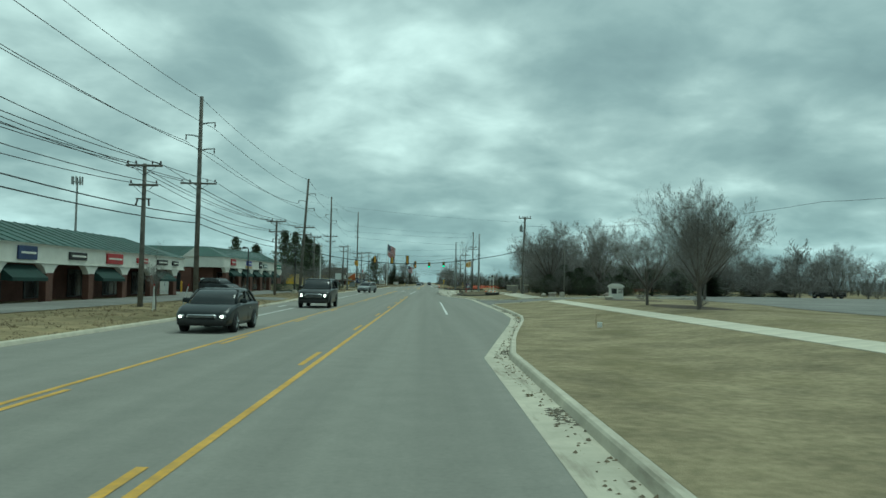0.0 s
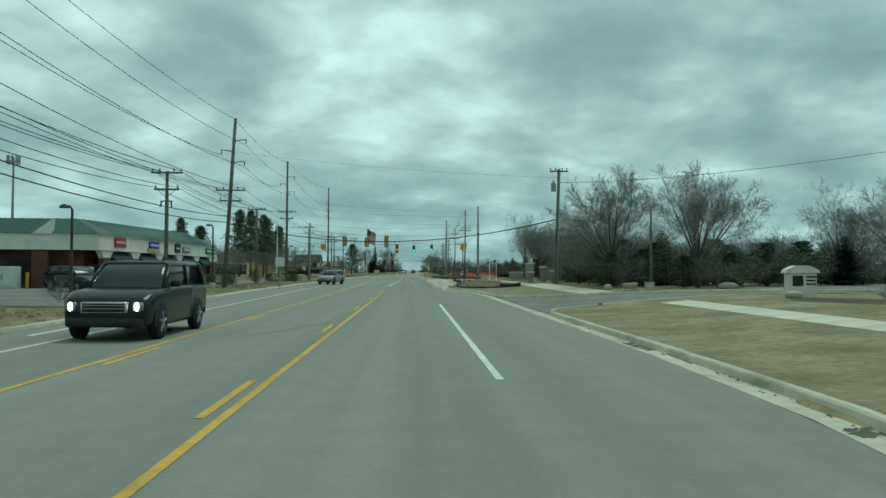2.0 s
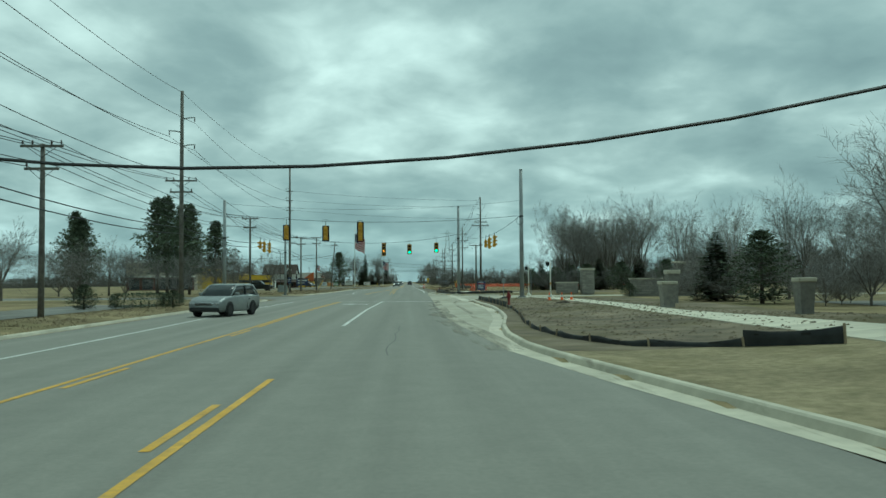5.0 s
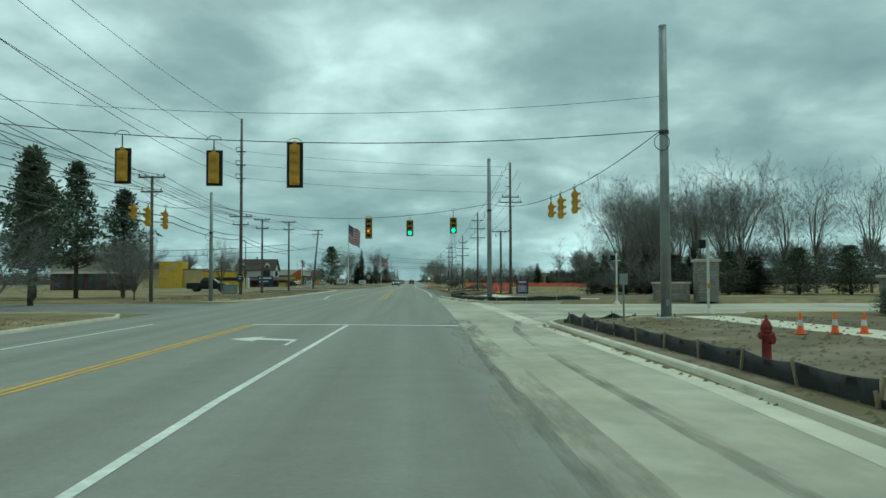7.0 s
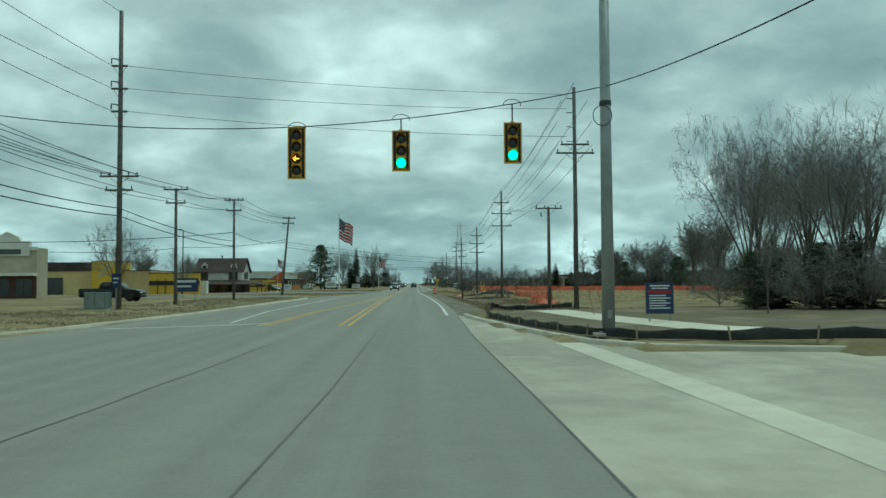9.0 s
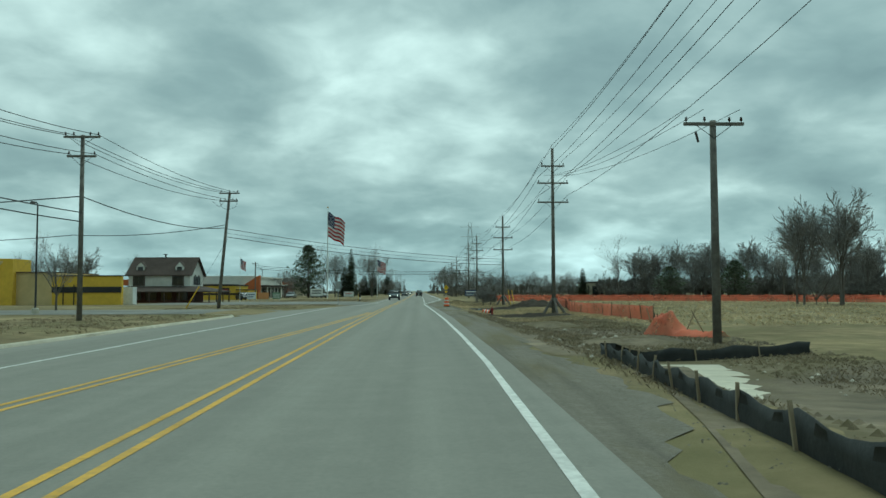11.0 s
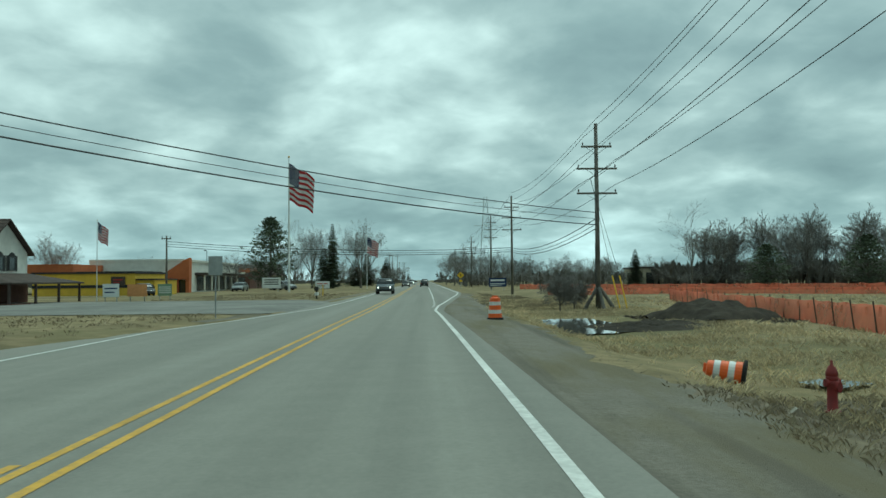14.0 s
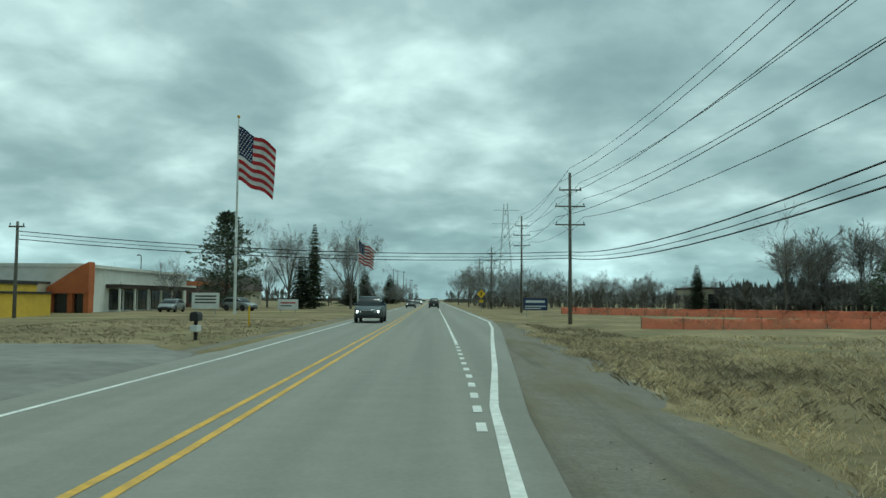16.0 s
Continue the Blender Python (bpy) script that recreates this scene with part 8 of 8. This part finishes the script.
puddle([(6.3, 277.5), (6.1, 281), (6.4, 285), (7.0, 288.6), (9.2, 290), (10.6, 287), (10.4, 283), (9.2, 279.5)], "still muddy water standing in dry grass", 0.06)
puddle([(8.5, 262.9), (8.2, 263.8), (9.0, 264.4), (9.6, 263.5)], "small pool of muddy water")
puddle([(-10.6, 305.5), (-10.4, 308.6), (-9.2, 309.6), (-8.8, 306.2)], "shallow puddle on a broken verge", 0.006)

# ---- dry grass, brush and litter ----
def tufts(name, count, area, tall, material, label, seed, dens=None, wide=0.0055):
    """Thin blades in clumps over a stretch of ground."""
    r = random.Random(seed)
    g_ = Geo()
    x0, x1, y0, y1 = area
    done = 0
    for _ in range(count * 6):
        if done >= count:
            break
        x, y = r.uniform(x0, x1), r.uniform(y0, y1)
        s = x - (lin(y, RIGHT_EDGE) if x > 0 else lin(y, LEFT_EDGE))
        if dens and not dens(x, y, s, r):
            continue
        if noise.noise(Vector((x * 0.35, y * 0.35, seed))) < r.uniform(-0.5, 0.4):
            continue
        done += 1
        z = height(x, y)
        for _k in range(r.randint(5, 9)):
            w = r.uniform(0, 6.28)
            h = tall * r.uniform(0.25, 1.3)
            le = h * r.uniform(0.1, 1.6)
            lx, ly = math.cos(w) * le, math.sin(w) * le
            bx, by = x + r.uniform(-0.16, 0.16), y + r.uniform(-0.16, 0.16)
            n = (-math.sin(w) * wide, math.cos(w) * wide)
            g_.add([(bx - n[0], by - n[1], z - 0.02), (bx + n[0], by + n[1], z - 0.02), (bx + lx * 0.5 + n[0] * 0.6, by + ly * 0.5 + n[1] * 0.6, z + h * 0.7), (bx + lx, by + ly, z + h * 0.9)], [(0, 1, 2, 3)])
    return single(name, g_, material, label, "grass", kind="stuff")


tufts("dry_tall_grass", 7500, (5.0, 15.0, 246, 330), 0.14, DRY_REED, "pale dry uncut grass along a ditch", 3, lambda x, y, s, r: s > lin(y, [(246, 3.6), (270, 3.2), (290, 3.4), (310, 2.2), (330, 1.2)]) + 0.3 * math.sin(y) and not (6.4 < x < 11.4 and 276.5 < y < 290 and r.random() < 0.97))
tufts("weeds", 6500, (4.5, 13.0, 205, 262), 0.09, BRUSH, "brown weeds on churned soil", 5, lambda x, y, s, r: s > 2.2 and not (7 < x < 9.6 and y < 217))
tufts("verge_grass", 4000, (-22, -6.3, 183, 345), 0.09, BRUSH, "short rough verge grass", 9, lambda x, y, s, r: s < -0.9 and not (248 < y < 264) and not (286 < y < 313.5), 0.012)
tufts("verge_grass", 2600, (-17.4, -10.4, 20, 152), 0.07, BRUSH, "short rough verge grass", 10, lambda x, y, s, r: s < -0.4 and not 63 < y < 73, 0.012)
tufts("brush", 900, (5.0, 12.0, 300, 345), 0.17, BRUSH, "brown brush beside a shoulder", 11, lambda x, y, s, r: s > 2.2)
tufts("field_grass", 5500, (13, 60, 236, 330), 0.16, DRY_REED, "pale cut field grass", 12, None, 0.02)


def rubble(name, count, area, size, material, label, seed, dens=None, flat=1.0):
    """Loose stones, clods and litter."""
    r = random.Random(seed)
    g_ = Geo()
    done = 0
    while done < count:
        x, y = r.uniform(*area[:2]), r.uniform(*area[2:])
        if dens and not dens(x, y, x - lin(y, RIGHT_EDGE)):
            continue
        done += 1
        s = size * r.uniform(0.4, 1.3) ** 1.5
        z = height(x, y)
        if y < 150 and x < lin(y, KERB):
            z = max(z, 0.004)
        pts = [(x + s * dx * r.uniform(0.7, 1.2), y + s * dy * r.uniform(0.7, 1.2), z + s * dz * flat * r.uniform(0.6, 1.1)) for dx, dy, dz in ((1, 0, 0.1), (0, 1, 0.1), (-1, 0, 0.1), (0, -1, 0.1), (0.1, 0, 0.8))]
        g_.add(pts, [(0, 1, 4), (1, 2, 4), (2, 3, 4), (3, 0, 4)])
    return single(name, g_, material, label, "stones", kind="stuff")


rubble("loose_gravel", 7000, (2.4, 7.5, 200, 330), 0.022, GRAVEL, "loose grey gravel on a shoulder", 21, lambda x, y, s: 0.1 < s < 3.0)
rubble("soil_clods", 5000, (5, 15, 100, 148), 0.07, DIRT, "loose brown clods of soil", 22)
rubble("soil_clods", 6000, (4.5, 14, 198, 262), 0.09, DIRT, "loose brown clods of soil", 23, lambda x, y, s: s > 2.6 and not (6.8 < x < 9.6 and y < 217))
rubble("soil_clods", 2500, (11.2, 17.6, 282, 289.4), 0.10, DARK_SOIL, "dark clods round a soil heap", 24)
LEAVES = mat("wet_dead_leaves", (0.145, 0.125, 0.088), (0.080, 0.070, 0.052), 0.85, 14.0, 0.3)
rubble("leaf_litter", 1100, (1.5, 5.0, 8, 60), 0.036, LEAVES, "dark wet leaves and dirt along a kerb", 28, lambda x, y, s: 0.3 < s < 0.62 and math.sin(y * 1.9) + math.sin(y * 0.7) + 0.9 * s > 1.5, 0.35)
rubble("pale_stones", 160, (5.5, 11, 205, 262), 0.10, PALE_ROCK, "pale stones strewn over soil", 25)
rubble("leaf_litter", 260, (4.3, 5.4, 40, 62), 0.06, LEAVES, "dark wet leaves and dirt along a kerb", 29, lambda x, y, s: 0.1 < s < 0.52 and math.sin(y * 1.3) + math.sin(y * 0.53) > 1.2, 0.35)
rubble("soil_clods", 60, (7.2, 7.9, 65.55, 65.85), 0.10, DARK_SOIL, "dark clods of soil spilt at a kerb", 31)
rubble("kerb_debris", 700, (1.5, 5.0, 5, 100), 0.028, DIRT, "grit and leaves lying in the gutter", 26, lambda x, y, s: 0.2 < s < 0.75 and y < 62)


# planting bed round the lawn trees
g = Geo()
for x0, y0, a, b, sd in ((14.0, 42.5, 1.5, 5.0, 1), (15.2, 58.5, 2.2, 3.0, 2)):
    n, rows = 28, []
    for k in range(n):
        w = 2 * math.pi * k / n
        q = 1 + 0.22 * noise.noise(Vector((math.cos(w) * 1.7, math.sin(w) * 1.7, sd)))
        rows.append((x0 + a * q * math.cos(w), y0 + b * q * math.sin(w)))
    for f, lift in ((1.0, 0.016), (0.5, 0.05)):
        g.v += [(x0 + (x - x0) * f, y0 + (y - y0) * f, height(x0 + (x - x0) * f, y0 + (y - y0) * f) + lift) for x, y in rows]
    base = len(g.v) - 2 * n
    g.f += [(base + k, base + (k + 1) % n, base + n + (k + 1) % n, base + n + k) for k in range(n)] + [tuple(base + n + k for k in range(n))]
single("planting_bed", g, mat("leaf_mulch", (0.135, 0.110, 0.085), (0.075, 0.062, 0.050), 0.95, 3.0, 0.9, 24.0, spec=0.1), "dark mulch bed under lawn trees", "bed", kind="structure")
tree("shrub", 14.0, 40.6, 0.75, 30, 1.0)
tree("shrub", 15.6, 57.8, 0.6, 80, 1.1)


# hedge, young tree and stakes on the verge before the shops
def hedge(x, y, ln_, deep, tall, turn, label, seed):
    """A clipped evergreen hedge: short stems under a box of small leaf sprays."""
    r = random.Random(seed)
    h = thing("hedge", x, y, height(x, y), label, "hedge", "hedges", turn)
    lf = Geo()
    for k in range(int(ln_ * 2)):
        sx = -ln_ / 2 + (k + 0.5) / 2
        part("stem", Geo().tube([(sx, 0, -0.05), (sx + r.uniform(-0.1, 0.1), r.uniform(-0.1, 0.1), tall * 0.6)], [0.03, 0.012], 4), BARK, h)
    for _ in range(int(ln_ * deep * tall * 900)):
        u = [r.uniform(-1, 1) for _k in range(3)]
        k = r.randrange(3)
        u[k] = math.copysign(r.uniform(0.75, 1.05), u[k])
        p = Vector((u[0] * ln_ / 2, u[1] * deep / 2, tall * (0.55 + 0.45 * u[2])))
        p *= 1 + 0.07 * noise.noise(Vector((p.x * 1.5, p.y * 1.5, p.z * 1.5 + seed)))
        d = Vector((r.uniform(-1, 1), r.uniform(-1, 1), r.uniform(-0.4, 1))).normalized() * r.uniform(0.06, 0.13)
        w = d.cross(Vector((r.uniform(-1, 1), r.uniform(-1, 1), 1))).normalized() * 0.03
        lf.add([p, p + d * 0.5 + w, p + d, p + d * 0.5 - w], [(0, 1, 2, 3)])
    part("foliage", lf, NEEDLE, h)
    return h


hedge(-18.9, 108.0, 6.0, 1.2, 1.0, 68, "clipped dark evergreen hedge on a verge", 1)
hedge(-16.6, 132.0, 3.4, 1.2, 0.95, 40, "low dark evergreen hedge on a verge", 2)
tree("slim", -13.6, 40.2, 3.4, 40, 1.5)
tree("shrub", -15.0, 57.5, 1.1, 10, 1.0)
tree("shrub", -15.6, 67.5, 1.2, 70, 1.0)
for x, y, a in ((-13.9, 45.6, 14), (-14.2, 41.8, -3), (-13.4, 39.2, 2)):
    p = thing("marker_stake", x, y, height(x, y), "thin white leaning marker stake", "stake", "verge stakes")
    part("stake", Geo().box(-0.02, 0.02, -0.015, 0.015, -0.2, 1.3), SIGN_WHITE, p)
    part("tip", Geo().box(-0.022, 0.022, -0.017, 0.017, 1.2, 1.31), SIGN_RED, p)
    p.rotation_euler = (0, radians(a), 0)

# ---- vehicles ----
SPEC = {
    "sedan": dict(ln=4.6, w=1.8, nose=0.70, hood=0.93, belt=0.96, roof=1.44, cab=(1.20, 2.05, 3.25, 4.2), tail=1.0, r=0.32, low=0.22),
    "suv": dict(ln=5.15, w=2.02, nose=1.0, hood=1.2, belt=1.24, roof=1.88, cab=(1.40, 2.15, 4.75, 5.06), tail=1.22, r=0.40, low=0.30),
    "pickup": dict(ln=5.8, w=2.0, nose=1.02, hood=1.2, belt=1.24, roof=1.88, cab=(1.5, 2.2, 3.6, 3.95), tail=1.24, r=0.41, low=0.34),
    "cross": dict(ln=4.5, w=1.84, nose=0.82, hood=1.03, belt=1.06, roof=1.64, cab=(1.2, 2.0, 3.8, 4.38), tail=1.08, r=0.35, low=0.24),
}


def rounded(w, z0, z1, e, n=7, flat=0.5):
    """Half-width w: a ring from the sill over the shoulder and the top to the other sill, its corners rounded by e."""
    pts = [(w * 0.90, z0), (w * 0.985, z0 + 0.10), (w, z0 + (z1 - z0) * flat)]
    for k in range(n):
        a = math.pi / 2 * k / (n - 1)
        pts.append((w - e * 1.15 + e * math.cos(a) * 1.15, z1 - e + e * math.sin(a)))
    return pts + [(-x, z) for x, z in reversed(pts)]


def car_parts(c, kind, paint, lit):
    s = SPEC[kind]
    ln_, w, r, low, top = s["ln"], s["w"] / 2, s["r"], s["low"], s["belt"]
    a0, a1, a2, a3 = s["cab"]
    tail = [(a3, top, 0.99, 0.10), (ln_ - 0.30, s["tail"], 0.985, 0.12), (ln_ - 0.08, s["tail"] - 0.05, 0.95, 0.14), (ln_, s["tail"] - 0.22, 0.88, 0.14)]
    if kind == "pickup":
        tail = [(a3, top, 0.99, 0.06), (ln_ - 0.10, top, 0.985, 0.05), (ln_, top - 0.04, 0.96, 0.05)]
    stations = [(0.0, s["nose"] - 0.20, 0.80, 0.14), (0.06, s["nose"] - 0.06, 0.89, 0.14), (0.20, s["nose"] + 0.02, 0.95, 0.14), (0.55, (s["nose"] + s["hood"]) / 2 + 0.05, 0.985, 0.13), (a0, s["hood"], 1.0, 0.10), (a1, top, 1.0, 0.08), ((a1 + a2) / 2, top, 1.0, 0.08)] + tail
    rows = []
    for y, z1, f, e in stations:
        lift = 0.10 if y < 0.05 or y > ln_ - 0.05 else (0.05 if y < 0.3 or y > ln_ - 0.3 else 0.0)
        rows.append([(x, y, z) for x, z in rounded(w * f, low + lift, z1, e)])
    body = part("body", Geo().loft(rows), paint, c, smooth=True)
    # glazed cabin under a painted roof
    roof = s["roof"]

    def ring(y, z, f, e, low_z):
        return [(x, y, zz) for x, zz in [(w * f * 1.13, low_z), (w * f * 1.02, z - e)] + [(w * f - e + e * math.cos(math.pi / 2 * k / 4), z - e + e * math.sin(math.pi / 2 * k / 4)) for k in range(1, 5)] + [(-(w * f - e + e * math.cos(math.pi / 2 * k / 4)), z - e + e * math.sin(math.pi / 2 * k / 4)) for k in range(4, 0, -1)] + [(-w * f * 1.02, z - e), (-w * f * 1.13, low_z)]]
    tz = top - 0.05
    part("cabin_glass", Geo().loft([ring(a0, top + 0.02, 0.80, 0.04, tz), ring((a0 + a1) / 2 + 0.05, (top + roof) / 2 + 0.06, 0.795, 0.10, tz), ring(a1, roof - 0.05, 0.785, 0.12, tz), ring((a1 + a2) / 2, roof - 0.015, 0.785, 0.12, tz), ring(a2, roof - 0.04, 0.775, 0.12, tz), ring(a2 + (a3 - a2) * 0.5, (top + roof) / 2 + 0.04, 0.785, 0.10, tz), ring(a3, top + 0.02, 0.79, 0.04, tz)]), GLASS_DARK, c, "dark window glass", True)

    def cap(y, z, f, e):
        return [(x, y, zz) for x, zz in [(w * f * 1.035, z - e * 1.5), (w * f * 1.02, z - e)] + [(w * f - e + e * math.cos(math.pi / 2 * k / 4) * 1.1, z - e + e * math.sin(math.pi / 2 * k / 4)) for k in range(1, 5)] + [(-(w * f - e + e * math.cos(math.pi / 2 * k / 4) * 1.1), z - e + e * math.sin(math.pi / 2 * k / 4)) for k in range(4, 0, -1)] + [(-w * f * 1.02, z - e), (-w * f * 1.035, z - e * 1.5)]]
    part("roof", Geo().loft([cap(a1 - 0.06, roof - 0.075, 0.785, 0.06), cap(a1 + 0.05, roof - 0.025, 0.79, 0.08), cap((a1 + a2) / 2, roof, 0.79, 0.09), cap(a2 - 0.05, roof - 0.015, 0.785, 0.08), cap(a2 + 0.08, roof - 0.07, 0.775, 0.06)]), paint, c, smooth=True)
    ym = (a1 + a2) / 2
    nz = s["nose"]
    tall = kind in ("suv", "pickup")
    for q in (-1, 1):
        for yb, yt, rr in ((a0 + 0.02, a1, 0.035), (a3 - 0.03, a2 + 0.04, 0.05 if kind != "suv" else 0.07)):
            part("pillar", Geo().tube([(q * w * 0.90, yb, top - 0.03), (q * w * 0.86, (yb + yt) / 2, (top + roof) / 2 - 0.02), (q * w * 0.80, yt, roof - 0.08)], rr, 6), paint, c, smooth=True)
        part("pillar", Geo().tube([(q * w * 0.905, ym, top - 0.04), (q * w * 0.81, ym, roof - 0.09)], 0.035, 6), BLACK_PAINT, c)
        x0, x1 = sorted((q * (w - 0.04), q * (w + 0.19)))
        part("mirror", Geo().box(x0, x1, a0 + 0.32, a0 + 0.43, top - 0.02, top + 0.14, 0.04), paint, c, smooth=True)
        part("door_seam", Geo().box(q * w - 0.006, q * w + 0.006, ym - 0.008, ym + 0.008, low + 0.14, low + (top - low) * 0.5), BLACK_PAINT, c)
        part("door_handle", Geo().box(min(q * w, q * (w + 0.02)), max(q * w, q * (w + 0.02)), ym + 0.10, ym + 0.28, low + (top - low) * 0.72, low + (top - low) * 0.72 + 0.035, 0.01), CHROME, c)
        h0, h1 = sorted((q * w * 0.60, q * w * 0.86))
        lamp = part("headlight", Geo().box(h0, h1, -0.02, 0.22, nz - (0.30 if tall else 0.22), nz - 0.10, 0.045), LENS_CLEAR, c, "clear headlight housing", True)
        part("bulb", Geo().lathe([(0.01, 0.0), (0.045, 0.006), (0.055, 0.015), (0.055, 0.05)], (0, 0, 0), 12), HEADLIGHT if lit else CHROME, lamp, "lit round headlamp" if lit else "unlit round headlamp").matrix_basis = pose(q * w * 0.73, -0.055, nz - (0.20 if tall else 0.16), 90, 0, 0) @ Matrix.Diagonal((1.0, 1.9 if tall else 0.8, -1, 1))
        t0, t1 = sorted((q * w * 0.72, q * w * 0.955))
        part("tail_light", Geo().box(t0, t1, ln_ - 0.16, ln_ - 0.01, s["tail"] - (0.42 if tall else 0.28), s["tail"] - 0.10, 0.03), TAIL_RED, c, "red tail light", True)
        if tall:
            f0, f1 = sorted((q * w * 0.62, q * w * 0.80))
            part("fog_lamp", Geo().box(f0, f1, -0.045, 0.05, low + 0.14, low + 0.20, 0.015), CHROME, c)
    gr = part("grille", Geo().box(-w * 0.54, w * 0.54, -0.035, 0.10, nz - (0.36 if tall else 0.24), nz - 0.09, 0.05), CHROME, c, "chrome-edged grille", True)
    part("grille_mesh", Geo().box(-w * 0.49, w * 0.49, -0.045, 0.0, nz - (0.32 if tall else 0.215), nz - 0.125, 0.03), BLACK_PAINT, gr)
    for k in range(2 if tall else 1):
        zz = nz - 0.17 - 0.075 * k
        part("grille_bar", Geo().box(-w * 0.47, w * 0.47, -0.052, -0.044, zz - 0.008, zz + 0.008), CHROME, gr)
    part("bumper", Geo().box(-w * 0.86, w * 0.86, -0.05, 0.2, low + 0.03, low + 0.25, 0.07), BLACK_PAINT, c, smooth=True)
    part("rear_bumper", Geo().box(-w * 0.88, w * 0.88, ln_ - 0.2, ln_ + 0.05, low + 0.08, low + 0.30, 0.06), CHROME if kind == "pickup" else BLACK_PAINT, c, smooth=True)
    part("number_plate", Geo().box(-0.15, 0.15, ln_ + 0.045, ln_ + 0.06, 0.58, 0.72), SIGN_WHITE, c)
    if kind == "pickup":
        part("bed", Geo().box(-w * 0.84, w * 0.84, a3 + 0.15, ln_ - 0.1, top - 0.02, top + 0.012), BLACK_PAINT, c)
    for wy in (0.95 if kind != "pickup" else 1.0, ln_ - (0.95 if kind != "pickup" else 1.2)):
        for q in (-1, 1):
            def disc(rr, d):
                return [(q * (w + d), wy + rr * math.cos(2 * math.pi * k / 20), max(low + 0.005, r + rr * math.sin(2 * math.pi * k / 20))) for k in range(20)]
            # no arch is cut: a black disc on the side paints the hollow's shade
            part("wheel_arch", Geo().loft([disc(r * 1.2, -0.12), disc(r * 1.2, 0.0), disc(r * 1.16, 0.006)]), BLACK_PAINT, c)
            x0 = q * (w - 0.095)
            tyre = part("tyre", Geo().loft([[(x0 + d, wy + rr * math.cos(2 * math.pi * k / 20), r + rr * math.sin(2 * math.pi * k / 20)) for k in range(20)] for d, rr in ((-0.11, r * 0.6), (-0.11, r * 0.95), (-0.08, r), (0.08, r), (0.11, r * 0.95), (0.112, r * 0.70))]), RUBBER, c, smooth=True)
            rim = part("rim", Geo().loft([[(x0 + q * d, wy + rr * math.cos(2 * math.pi * k / 20), r + rr * math.sin(2 * math.pi * k / 20)) for k in range(20)] for d, rr in ((0.108, r * 0.70), (0.120, r * 0.66), (0.114, r * 0.60), (0.113, 0.01))]), BLACK_PAINT, tyre)
            for k in range(5):
                an = 2 * math.pi * k / 5 + 0.3
                part("spoke", Geo().tube([(x0 + q * 0.122, wy, r), (x0 + q * 0.122, wy + r * 0.64 * math.cos(an), r + r * 0.64 * math.sin(an))], [0.034, 0.024], 4), POLE_STEEL, rim) if c["near"] else None
    return body


def vehicle(kind, x, y, turn, paint, label, lit=True, group="cars on the road", z=0.0):
    """A car whose nose points to -y at turn 0."""
    c = thing("car", x, y, z, label, "pickup truck" if kind == "pickup" else "car", group, turn)
    c["near"] = y < 100
    car_parts(c, kind, paint, lit)
    del c["near"]
    return c


vehicle("sedan", -7.2, 25.6, 0, CAR_GREY, "dark grey saloon car with lit headlights on asphalt")
vehicle("suv", -7.2, 50.4, 0, CAR_BLACK, "large dark green-black sport utility car with lit headlights")
vehicle("cross", -9.9, 121.0, -14, CAR_SILVER, "silver estate car coming along the road", False)
vehicle("pickup", -3.75, 342.0, 0, CAR_TEAL, "blue-grey pickup truck coming along the road")
vehicle("cross", -3.5, 436.0, 0, CAR_GREY, "distant dark car coming along the road")
vehicle("cross", 0.9, 437.0, 180, CAR_BLACK, "black car driving away along the road", False)
vehicle("suv", -3.6, 520.0, 0, CAR_SILVER, "distant silver car with lit headlights")
vehicle("pickup", 1.0, 480.0, 180, CAR_GREY, "distant dark pickup driving away", False)
vehicle("pickup", -25.5, 233.6, 90, CAR_BLACK, "black pickup truck parked on the verge", False, "parked cars", height(-25.5, 233.6) + 0.01)
vehicle("pickup", 69.0, 131.0, 100, CAR_BLACK, "dark pickup truck parked in a car park", False, "parked cars", height(69, 131) + 0.03)
vehicle("cross", -20.2, 84, 60, CAR_GREY, "dark grey estate car parked before the shops", False, "parked cars", height(-20.2, 84) + 0.03)
for x, y, tn, pt, kd in ((-28, 372, 0, CAR_SILVER, "sedan"), (-21, 383, 60, CAR_SILVER, "cross"), (-30.5, 340, 30, CAR_GREY, "sedan")):
    vehicle(kd, x, y, tn, pt, "car parked off the far verge", False, "parked cars", 0.12)
